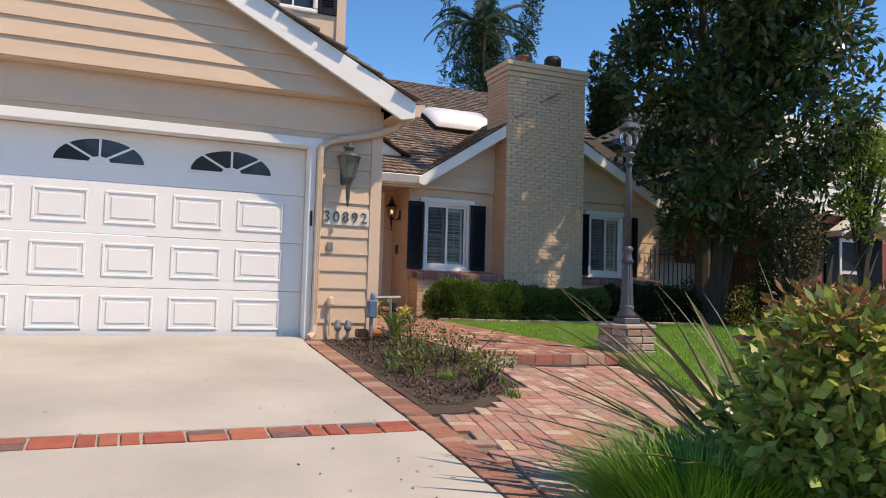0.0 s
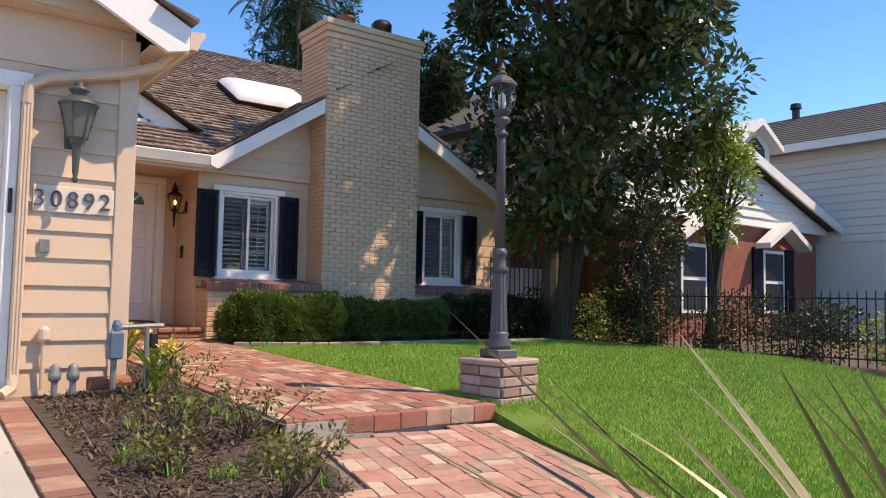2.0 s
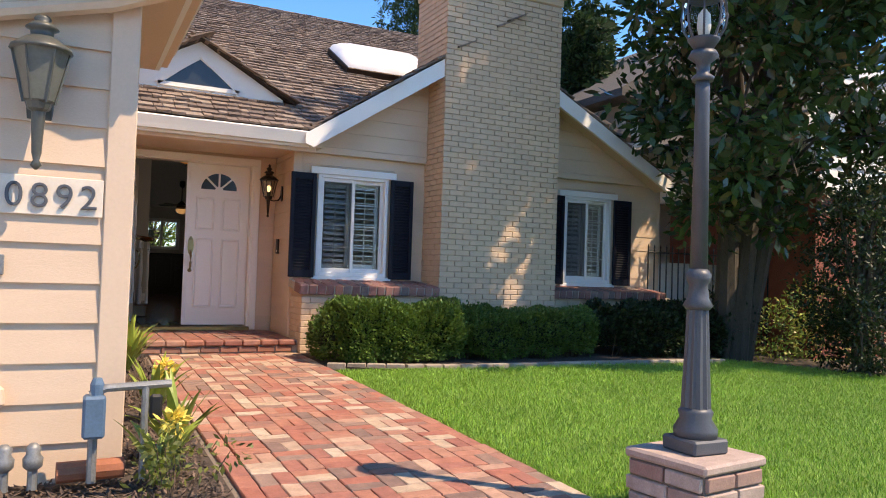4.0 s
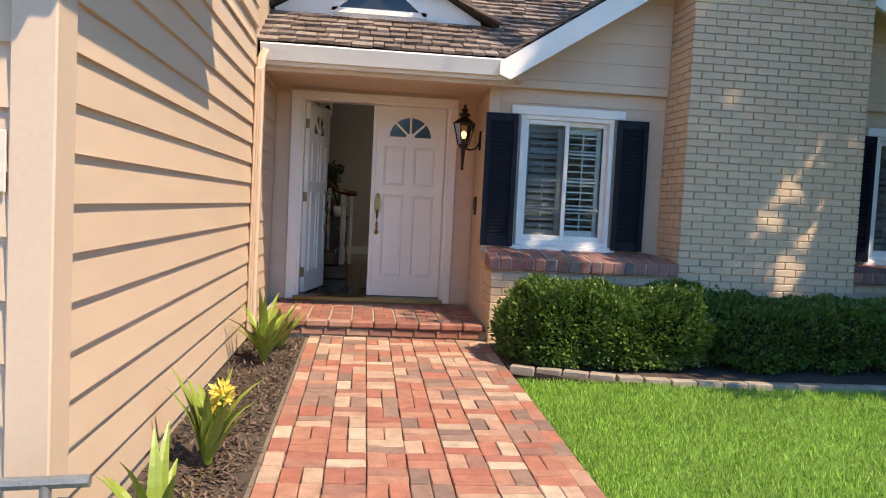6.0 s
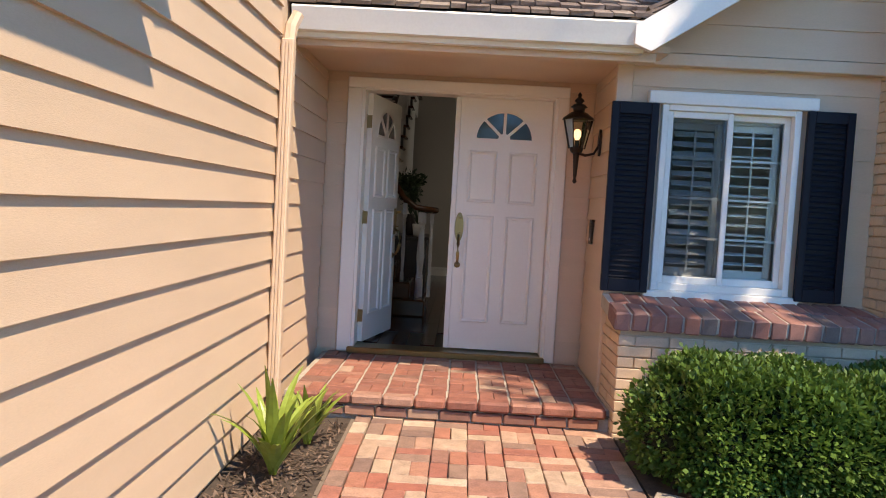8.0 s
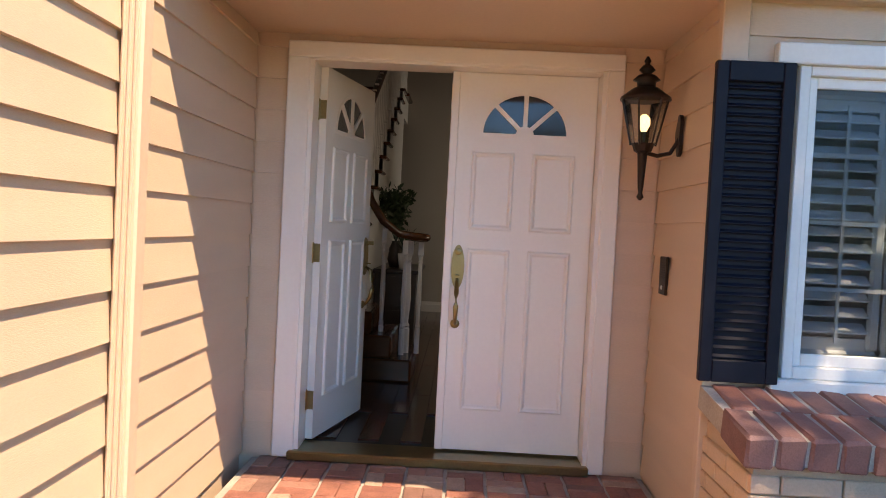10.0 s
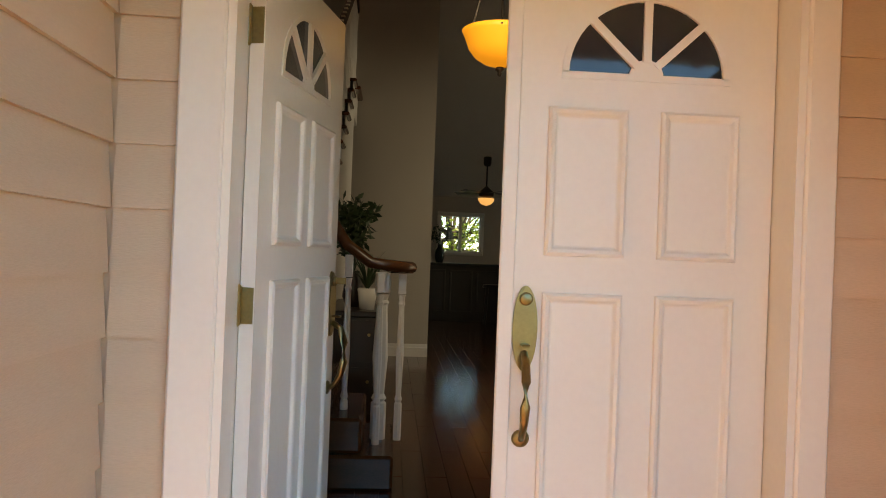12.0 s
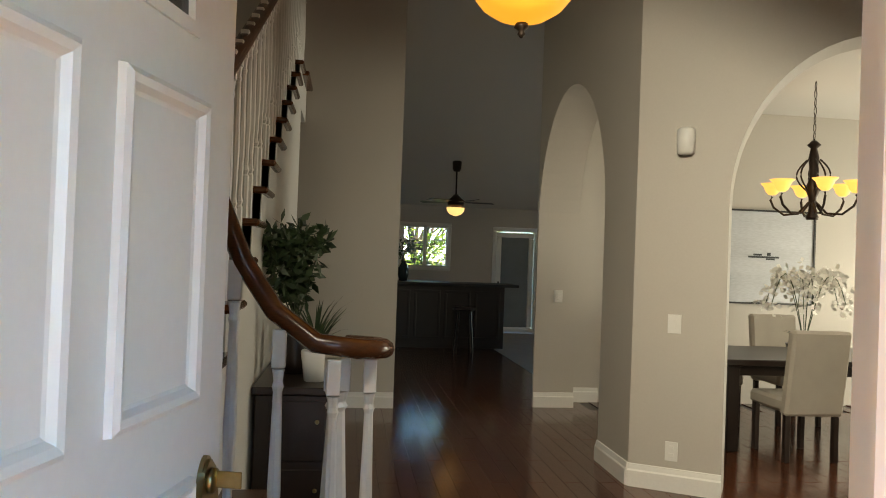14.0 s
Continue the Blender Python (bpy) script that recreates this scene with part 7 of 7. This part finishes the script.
def neighbour():
    h = thing("neighbour_house", "white-gabled red brick house next door", "house")
    y0, zb = 12.6, 0.5
    part("brick_wall", B(12.8, 20.6, y0, y0 + 7, zb, 3.45), NB_BRICK, h, "red brick front wall")
    ax, az, sl = 15.4, 5.62, 0.35
    g = part("gable_wall", prism(bmesh.new(), [(12.4, 3.46), (20.9, 3.46), (20.9, 3.6), (ax, az - 0.1), (12.4, 4.4)], "y", y0 - 0.12, y0 + 7), NB_WHITE, h, "white boarded gable")
    for k in range(10):
        z = 3.47 + 0.21 * k
        e0, e1 = ax + (az - 0.15 - z) / sl, ax + (az - 0.15 - z - 0.2) / sl
        if e1 > 12.8:
            lap(g, (0, y0 - 0.12, 0), (1, 0, 0), (0, -1, 0), 12.4, min(e0, 20.85), 12.4, min(e1, 20.85), z, z + 0.205, NB_WHITE, 0.05, 0.01, "board")
    for ex in (21.4, 11.6):
        ez = az + 0.1 - abs(ex - ax) * sl
        part("roof", prism(bmesh.new(), [(ax, az + 0.12), (ex, ez), (ex, ez - 0.1), (ax, az)], "y", y0 - 0.4, y0 + 7.5), NB_ROOF, h)
        part("barge", prism(bmesh.new(), [(ax, az + 0.10), (ex, ez - 0.02), (ex, ez - 0.24), (ax, az - 0.14)], "y", y0 - 0.46, y0 - 0.401), WHITE, h)
    up = part("upper_wall", B(21.2, 29, 7.0, 17.5, zb, 6.0), NB_WHITE, h, "white boarded upper storey")
    for k in range(13):
        lap(up, (21.2, 7.0, 0), (0, 1, 0), (-1, 0, 0), 0, 10.5, 0, 10.5, 3.3 + 0.21 * k, 3.505 + 0.21 * k, NB_WHITE, 0.045, 0.01, "board")
    part("upper_roof", prism(bmesh.new(), [(20.6, 5.95), (25.0, 7.8), (29.6, 5.95), (29.6, 5.8), (25.0, 7.65), (20.6, 5.8)], "y", 6.5, 18), NB_ROOF, h)
    part("eave_board", B(20.55, 20.6, 6.5, 18, 5.76, 5.98), WHITE, h)
    for k in range(14):
        x = 20.75 + 0.3 * k
        z = 5.95 + (x - 20.6) * 0.4205
        part("shingle_course", prism(bmesh.new(), [(x, z + 0.005), (x, z + 0.045), (x + 0.3, z + 0.14)], "y", 6.5, 18), NB_ROOF, h)
    part("vent_pipe", lathe(bmesh.new(), [(0.12, 7.2), (0.12, 7.95), (0.18, 8.0), (0.16, 8.15)], 10, pose(24.6, 15.2, 0)), BLACK_IRON, h)
    part("dormer", prism(bmesh.new(), [(17.25, 4.6), (18.65, 4.6), (18.65, 5.55), (17.95, 6.0), (17.25, 5.55)], "y", 12.75, 15), NB_WHITE, h)
    part("dormer_window", prism(bmesh.new(), [(17.55, 4.95), (18.35, 4.95), (18.35, 5.45), (17.95, 5.72), (17.55, 5.45)], "y", 12.70, 12.75), DARK_PANE_SOLID, h)
    for s in (-1, 1):
        part("dormer_roof", prism(bmesh.new(), [(17.95, 6.14), (17.95 + s * 0.95, 5.54), (17.95 + s * 0.95, 5.40), (17.95, 5.98)], "y", 12.5, 15), WHITE, h)
    for wx in (14.75, 18.0):
        w = part("window", B(wx, wx + 0.95, y0 - 0.05, y0 - 0.002, 1.42, 2.95, 0.01), WHITE, h)
        part("pane", B(wx + 0.08, wx + 0.87, y0 - 0.06, y0 - 0.052, 2.22, 2.87), DARK_PANE_SOLID, w)
        part("pane", B(wx + 0.08, wx + 0.87, y0 - 0.06, y0 - 0.052, 1.50, 2.14), DARK_PANE_SOLID, w)
        for sx in (wx - 0.44, wx + 0.99):
            part("shutter", B(sx, sx + 0.40, y0 - 0.06, y0 - 0.003, 1.4, 3.0, 0.006), NAVY, h, "dark shutter")
        for s in (-1, 1):
            xm = wx + 0.475
            part("pediment", prism(bmesh.new(), [(xm, 3.62), (xm + s * 0.95, 3.08), (xm + s * 0.95, 2.95), (xm, 3.46)], "y", y0 - 0.5, y0 - 0.13), WHITE, h)
    part("porch_shade", B(20.6, 21.2, y0 + 1.5, y0 + 1.6, zb, 3.4), NB_BRICK, h)
    return h


neighbour()
# pale house behind the magnolia
pale = thing("pale_house", "pale grey rendered house behind the tree", "house")
part("wall", B(11.7, 16.8, 15.8, 24, 0.6, 5.6), mat("pale_render", (0.62, 0.60, 0.56), 0.8, 0.9, 2, 40, 0.1), pale)
part("roof", prism(bmesh.new(), [(11.2, 5.5), (14.2, 7.4), (17.2, 5.5), (17.2, 5.35), (11.2, 5.35)], "y", 15.4, 24.4), NB_ROOF, pale)
part("window", B(12.4, 13.2, 15.74, 15.798, 3.6, 4.9, 0.01), DARK_PANE_SOLID, pale)
garden_wall = thing("garden_wall", "pale garden wall behind the iron fence", "wall")
part("wall", B(10.5, 14.0, 14.3, 14.5, 0.8, 2.3), bpy.data.materials["pale_render"], garden_wall)
# trees seen through the kitchen window and far woods
limb_tree("garden_tree", "sunlit green tree outside the kitchen window", (5.0, 33.5, 0.8), 4, 2, (5.0, 33.5, 3.3), (2.6, 1.4, 2.3), 240, 0.36, 50, 0.11, 0.06, LIME_LEAF, 81, 0.1, 0.2)
for k in range(5):
    a = radians(20 + 16 * k)
    x, y = 60 * math.sin(a), 62 * math.cos(a)
    limb_tree("distant_tree", "distant green street tree", (x, y, 0.5), 8, 1, (x, y, 4.2), (4, 4, 3.4), 120, 0.9, 30, 0.5, 0.3, DARK_LEAF, 100 + k, 0.25, 1)

# ---- bricks, shakes and planks ----
def brick_mesh(name, l, w, h, material, bevel=0.006, warp=0.002, seed=0):
    """A bevelled brick, its top at z = 0, centred in plan."""
    r = random.Random(seed)
    bm = B(-l / 2, l / 2, -w / 2, w / 2, -h, 0, bevel)
    for v in bm.verts:
        v.co += Vector((r.uniform(-warp, warp), r.uniform(-warp, warp), r.uniform(-warp, warp)))
    me = bpy.data.meshes.new(name)
    bmesh.ops.recalc_face_normals(bm, faces=bm.faces[:])
    bm.to_mesh(me)
    bm.free()
    me.materials.append(material)
    return me


PAVERS = [brick_mesh("brick", 0.1995, 0.0985, 0.05, PAVER, 0.005, 0.003, seed=k) for k in range(5)]
PORCH_BRICK = mat("porch_red_brick", (0.36, 0.14, 0.1), 0.75, 0.5, 14, 120, 0.6, ramp=[(0.38, 0.15, 0.11), (0.32, 0.125, 0.095), (0.42, 0.20, 0.15), (0.35, 0.14, 0.105), (0.28, 0.14, 0.11), (0.40, 0.16, 0.115), (0.50, 0.34, 0.26), (0.34, 0.145, 0.11), (0.44, 0.24, 0.18)])
PORCHES = [brick_mesh("brick", 0.1995, 0.0985, 0.05, PORCH_BRICK, 0.005, 0.003, seed=90 + k) for k in range(4)]
WALK_BRICKS = [brick_mesh("brick", 0.1995, 0.0985, 0.05, PAVER_PALE, 0.005, 0.003, seed=k) for k in range(5)]
BORDERS = [brick_mesh("brick", 0.195, 0.098, 0.05, BORDER, seed=10 + k) for k in range(4)]
BANDS = [brick_mesh("brick", 0.225, 0.10, 0.05, BAND, seed=20 + k) for k in range(4)]
pick = random.Random(4)


class Joined:
    """Gathers placed copies of small meshes into one."""
    def __init__(self):
        self.v, self.f = [], []

    def add(self, me, m):
        o = len(self.v)
        self.v += [m @ v.co for v in me.vertices]
        self.f += [tuple(o + i for i in p.vertices) for p in me.polygons]

    def done(self, name, material, parent, label=""):
        ob = raw(name, self.v, self.f, material, parent, label)
        ob["kind"] = "stuff"
        return ob


def slope_pose(x, y, zf, rz, lift=0.0):
    s = math.degrees(math.atan((zf(x, y + 0.1) - zf(x, y - 0.1)) / 0.2))
    j = pick.uniform
    return Matrix.Translation((x, y, zf(x, y) + lift + j(-0.002, 0.003))) @ Matrix.Rotation(radians(s), 4, "X") @ Matrix.Rotation(radians(rz + j(-0.7, 0.7)), 4, "Z")


path = thing("path", "red and buff brick path in basket weave", "path", kind="structure")
rest = Joined()
CELL = 0.2045
count = 0
for j in range(30):
    for i in range(7):
        x, y = PATH_L + 0.105 + CELL * (i + 0.5), 7.20 + CELL * (j + 0.5)
        flat = (i + j + (pick.random() < 0.18)) % 2
        for s in (-0.051, 0.051):
            m = slope_pose(x, y + s, up_z, 0) if flat else slope_pose(x + s, y, up_z, 90)
            me = pick.choice(PAVERS)
            if 6 <= j < 25:
                shared("brick", me, path, m)
            else:
                rest.add(me, m)
for j in range(30):
    for x in (PATH_L + 0.05, PATH_R - 0.05):
        rest.add(pick.choice(PAVERS), slope_pose(x, 7.20 + CELL * (j + 0.5), up_z, 90))
rest.done("brick_rest", PAVER_REST, path)
# raised edge of the path
edge = thing("path_step", "raised red brick step edge of the path", "step", kind="structure")
STEP_ME = [brick_mesh("brick", 0.205, 0.11, 0.115, PAVER, seed=30 + k) for k in range(3)]
for k in range(8):
    f = (k + 0.5) / 8
    shared("brick", pick.choice(STEP_ME), edge, pose(3.09 + 1.66 * f, 7.13 - 0.06 * f, 0.884 + pick.uniform(-0.003, 0.003), 0, 0, -2))
part("mortar_bed", B(3.08, 4.74, 7.06, 7.19, 0.70, 0.868), MORTAR, edge)

# lower walk
walk_ob = thing("lower_walk", "red and buff brick walk in basket weave", "path", kind="structure")
LW = [(0.6, 1.9), (2.2, 1.93), (3.2, 2.13), (3.9, 2.52), (4.35, 2.93), (4.7, 3.58), (5.32, 4.40), (5.8, 4.57), (6.43, 4.68), (7.2, 4.70)]
BEDX = [(5.36, 2.0), (5.42, 2.22), (5.7, 2.55), (6.02, 2.91), (6.43, 3.11), (7.2, 3.12)]


def lerp(table, y):
    return float(np.interp(y, [t[0] for t in table], [t[1] for t in table]))


rest, n = Joined(), 0
ang = radians(9)
for r in range(-9, 17):
    for k in range(-3, 34):
        u, v = r * CELL, k * CELL
        x = 1.98 + u * math.cos(ang) + v * math.sin(ang)
        y = 0.9 + v * math.cos(ang) - u * math.sin(ang)
        flat = (r + k + (pick.random() < 0.15)) % 2
        for s in (-0.051, 0.051):
            bx = x + s * (math.sin(ang) if flat else math.cos(ang))
            by = y + s * (math.cos(ang) if flat else -math.sin(ang))
            if not (1.955 < bx < lerp(LW, by) - 0.03 and 0.7 < by < 7.0):
                continue
            if by > 5.3 and bx < lerp(BEDX, by) + 0.07:
                continue
            m = slope_pose(bx, by, low_z, (0 if flat else 90) - 9)
            me = pick.choice(WALK_BRICKS)
            if by > 4.35 and n < 300:
                shared("brick", me, walk_ob, m)
                n += 1
            else:
                rest.add(me, m)
rest.done("brick_rest", PAVER_PALE_REST, walk_ob)
border = thing("driveway_border", "brown brick border along the driveway", "border", kind="structure")
for k in range(78):
    y = 0.7 + 0.1045 * k
    if y > 8.75:
        break
    shared("brick", pick.choice(BORDERS), border, slope_pose(1.80, y, low_z, 0))
band = thing("driveway_band", "red brick band across the driveway", "border", kind="structure")
sheet("band_bed", [(4.972, -6, DRIVE_R), (5.233, -6, DRIVE_R)], low_z, -0.012, MORTAR, "pale mortar under the brick band", "driveway")
x = DRIVE_R - 0.02
while x > -3.2:
    if pick.random() < 0.35:
        shared("brick", pick.choice(BANDS), band, slope_pose(x - 0.06, 5.10, low_z, 90, 0.004))
        x -= 0.118
    else:
        for s in (-0.056, 0.056):
            shared("brick", pick.choice(BANDS), band, slope_pose(x - 0.118, 5.10 + s, low_z, 0, 0.004))
        x -= 0.243
left_strip = thing("garage_brick_strip", "red brick strip before the garage door", "border", kind="structure")
for k in range(9):
    shared("brick", pick.choice(BANDS), left_strip, slope_pose(-1.55 - 0.04 * k, 8.2 - 0.24 * k, low_z, 80, 0.02))

# porch
porch = thing("porch_floor", "red brick porch floor with a brick step", "porch", kind="structure")
for j in range(7):
    for i in range(10):
        x, y = 2.665 + CELL * (i + 0.5) * 1.003, 13.335 + 0.186 * (j + 0.5)
        for s in (-0.047, 0.047):
            flat = (i + j) % 2
            m = pose(x, y + s, 1.172 + pick.uniform(-0.002, 0.002)) if flat else pose(x + s, y, 1.172 + pick.uniform(-0.002, 0.002), 0, 0, 90)
            shared("brick", pick.choice(PORCHES), porch, m @ Matrix.Diagonal((0.95, 0.93, 1, 1)))
NOSE = [brick_mesh("brick", 0.20, 0.115, 0.065, PORCH_BRICK, 0.014, seed=40 + k) for k in range(3)]
RISER = [brick_mesh("brick", 0.195, 0.10, 0.06, BORDER, 0.006, seed=50 + k) for k in range(3)]
for k in range(10):
    shared("brick", pick.choice(NOSE), porch, pose(2.76 + 0.2055 * k, 13.27, 1.178))
    shared("brick", pick.choice(RISER), porch, pose(2.72 + 0.2055 * k, 13.285, 1.10))
part("mortar_bed", B(2.63, 4.73, 13.26, 13.34, 0.8, 1.105), MORTAR, porch)
part("mortar_top", B(2.63, 4.745, 13.28, DWY, 1.126, 1.16), MORTAR, porch)
lawn_edge = thing("lawn_edging", "pale brick edging between lawn and hedge bed", "border", kind="structure")
EDGE = [brick_mesh("brick", 0.19, 0.09, 0.07, mat("pale_edging_brick", (0.42, 0.34, 0.27), 0.85, 0.6, 12, 120, 0.4, spread=0.2), seed=60 + k) for k in range(3)]
for k in range(26):
    f = k / 25
    x = 4.85 + 4.9 * f
    y = 12.15 - 0.35 * math.sin(min(1, f * 3) * 1.57) - 0.35 * max(0, f - 0.6)
    shared("brick", pick.choice(EDGE), lawn_edge, pose(x, y, ground_up(y) + 0.035, 0, 0, -25 if f < 0.15 else -3))


# chimney and plinth brickwork
def coursed(parent, faces, me_list, rest_mat, z0, z1, near, limit, course=0.0695):
    """Running-bond bricks on faces (origin, u, n, length); those under near are single parts, up to limit."""
    rest, n = Joined(), 0
    k, z = 0, z0
    while z + course <= z1 + 0.001:
        for o, u, nn, length in faces:
            o, u, nn = Vector(o), Vector(u), Vector(nn)
            a = -0.106 * (k % 2)
            while a < length - 0.02:
                b0, b1 = max(a, 0), min(a + 0.205, length)
                if b1 - b0 > 0.03:
                    c = o + u * ((b0 + b1) / 2) + Vector((0, 0, z + course / 2))
                    ax = Matrix((u, -nn, Vector((0, 0, 1)))).transposed().to_4x4()
                    m = Matrix.Translation(c + nn * pick.uniform(-0.001, 0.0025)) @ ax @ Matrix.Diagonal(((b1 - b0) / 0.205, 1, 1, 1))
                    me = pick.choice(me_list)
                    if z < near and n < limit:
                        shared("brick", me, parent, m)
                        n += 1
                    else:
                        rest.add(me, m)
                a += 0.212
        z += course
        k += 1
    if rest.v:
        rest.done("brick_rest", rest_mat, parent)


def face_brick(material, seed):
    r = random.Random(seed)
    bm = B(-0.1025, 0.1025, -0.004, 0.03, -0.0305, 0.0305, 0.004)
    for v in bm.verts:
        v.co += Vector((r.uniform(-0.0015, 0.0015), r.uniform(-0.001, 0.001), r.uniform(-0.0015, 0.0015)))
    me = bpy.data.meshes.new("brick")
    bmesh.ops.recalc_face_normals(bm, faces=bm.faces[:])
    bm.to_mesh(me)
    bm.free()
    me.materials.append(material)
    return me


FACE = [face_brick(PAINTED_BRICK, k) for k in range(4)]
coursed(chimney, [((CX0, CY0, 0), (1, 0, 0), (0, -1, 0), CX1 - CX0), ((CX0, CY1, 0), (0, -1, 0), (-1, 0, 0), CY1 - CY0), ((CX1, CY0, 0), (0, 1, 0), (1, 0, 0), CY1 - CY0)], FACE, PAINTED_REST, 0.98, CZ1 - 0.30, 3.3, 300)
coursed(plinth, [((PX - 0.012, PLY, 0), (1, 0, 0), (0, -1, 0), CX0 - PX + 0.012), ((PX - 0.012, WY, 0), (0, -1, 0), (-1, 0, 0), WY - PLY), ((CX1, PLY + 0.118, 0), (1, 0, 0), (0, -1, 0), 2.2)], FACE, PAINTED_REST, 0.98, 1.72, 2.0, 300)
SILL = [brick_mesh("brick", 0.275, 0.096, 0.115, SILL_BRICK, 0.009, 0.004, 70 + k) for k in range(4)]
for x0, x1, y in ((4.70, CX0 - 0.01, 13.38), (CX1 + 0.02, 10.3, 13.46)):
    bed = box(bmesh.new(), x0 + 0.01, x1 - 0.01, -0.27, 0.275, -0.10, -0.008, 0.0, pose(0, y, 1.85, 7))
    part("mortar_bed", bed, MORTAR, plinth)
    for row, off in ((-0.142, 0.0), (0.142, 0.05)):
        x = x0 + 0.05 + off
        while x < x1 - 0.03:
            shared("brick", pick.choice(SILL), plinth, pose(x, y, 1.85, 7, 0, 0) @ pose(0, row, pick.uniform(-0.002, 0.003), 0, 0, 90 + pick.uniform(-1, 1)))
            x += 0.106
# pedestal bricks
PB = [brick_mesh("brick", 0.20, 0.09, 0.068, PED_BRICK, 0.006, 0.002, 80 + k) for k in range(3)]
for c in range(4):
    for side in range(4):
        for k in range(2):
            off = -0.105 + 0.21 * k + (0.0 if c % 2 else 0.02)
            m = Matrix.Rotation(radians(90 * side), 4, "Z") @ pose(off, -0.185, PZ + 0.05 + 0.0785 * (c + 1))
            shared("brick", pick.choice(PB), ped, m)


# roof shakes
def shake_mesh(w, seed, material=SHAKE):
    r = random.Random(seed)
    L = 0.30
    bm = bmesh.new()
    t = 0.026 + r.uniform(-0.006, 0.008)
    vs = [(-w / 2, 0, 0.004), (w / 2, 0, 0.004), (w / 2 - 0.002, L, 0.0), (-w / 2 + 0.002, L, 0.0), (-w / 2, r.uniform(-0.012, 0.012), t), (w / 2, r.uniform(-0.012, 0.012), t), (w / 2 - 0.002, L, 0.007), (-w / 2 + 0.002, L, 0.007)]
    b = [bm.verts.new(v) for v in vs]
    for f in BOXF:
        bm.faces.new([b[i] for i in f])
    me = bpy.data.meshes.new("shake")
    bmesh.ops.recalc_face_normals(bm, faces=bm.faces[:])
    bm.to_mesh(me)
    bm.free()
    me.materials.append(material)
    return me


SH = [(w, shake_mesh(w - 0.008, 3 * k)) for k, w in enumerate((0.10, 0.13, 0.16, 0.19, 0.12, 0.15))]


def shingle(parent, origin, u, up, rows, span, near_rows=0, limit=0, step=0.17):
    """Courses of shakes; span(row height) gives the stretch along u."""
    u, up, o = Vector(u).normalized(), Vector(up).normalized(), Vector(origin)
    nn = u.cross(up)
    base = Matrix((u, up, nn)).transposed().to_4x4()
    rest, n = Joined(), 0
    for r in range(rows):
        s = span(r * step)
        if not s:
            continue
        a = s[0] + pick.uniform(-0.08, 0)
        while a < s[1]:
            w, me = pick.choice(SH)
            p = o + u * (a + w / 2) + up * (r * step + pick.uniform(-0.014, 0.014)) + nn * (0.012 + pick.uniform(0, 0.006))
            m = Matrix.Translation(p) @ base @ Matrix.Rotation(radians(-4.2), 4, "X") @ Matrix.Rotation(radians(pick.uniform(-0.8, 0.8)), 4, "Z")
            if r < near_rows and n < limit:
                shared("shake", me, parent, m)
                n += 1
            else:
                rest.add(me, m)
            a += w
    rest.done("shake_rest", SHAKE_REST, parent)


UPV = Vector((0, 1, RT)).normalized()


def main_span(s):
    y = 13.25 + s * UPV.y
    z = roof_z(y)
    hi = 4.80
    if z > 3.62:
        hi = 4.80 + max(0, (z - 3.60) / GSL) if z < GAZ + 0.05 else 11.0
    return (GX + 0.0 if z < 4.4 else 2.3, min(hi, 11.0))


shingle(roof_front, (0, 13.21, roof_z(13.21) + 0.012), (1, 0, 0), UPV, 46, main_span, 7, 300)
for s in (-1, 1):
    run = math.hypot(2.9, 2.9 * GSL)
    up = Vector((-s, 0, GSL if s < 0 else 0.53)).normalized()
    o = (GA + s * 2.9, 13.24 if s > 0 else 17.4, (GAZ - GSL * 2.9 if s < 0 else 4.97 - 0.53 * 2.9) + 0.005)
    
    def reach(q, s=s, z0=o[2], uz=up.z):
        y = 13.28 + max(0.1, (z0 + q * uz - 3.64) / RT) + 0.05
        return (0, y - 13.24) if s > 0 else (17.4 - y, 17.4 - 13.24)
    shingle(gable_ob, o, (0, 1 if s > 0 else -1, 0), up, int(run / 0.17), reach)
up = Vector((-1, 0, RS)).normalized()
shingle(garage_roof_ob, (EX + 0.03, RY0 - 0.03, EZ + 0.03), (0, 1, 0), up, int(math.hypot(4.06, 4.06 * RS) / 0.17), lambda q: (0, 2.42))
dm = next(o for o in bpy.data.objects if o.name == "roof_dormer")
for s in (-1, 1):
    up = Vector((-s * 1.17, 0, 0.64)).normalized()
    o = (3.62 + s * 1.19, 13.90 if s > 0 else 15.9, 4.065)
    shingle(dm, o, (0, 1 if s > 0 else -1, 0), up, 8, lambda q: (0, 2.0))

# floor planks of the hall
plank_rest = Joined()
PL = bpy.data.meshes.new("plank")
pb = B(-0.061, 0.061, -0.6, 0.6, -0.012, 0, 0.0012)
pb.to_mesh(PL)
pb.free()
PL.materials.append(FLOOR_WOOD)
n = 0
for i in range(74):
    x = 1.75 + 0.1235 * i
    for j in range(13):
        y = 14.9 + 1.205 * j - 0.6 * (i % 2) * 0.9 + 0.6
        if y - 0.6 < DWY + 0.17 or y > 28.5 or (x > 5.75 and y > 21.9):
            continue
        m = pose(x, y, IZ)
        if 3.2 < x < 5.8 and 16 < y < 25 and n < 300:
            shared("plank", PL, floor_in, m)
            n += 1
        else:
            plank_rest.add(PL, m)
plank_rest.done("plank_rest", FLOOR_WOOD, floor_in)
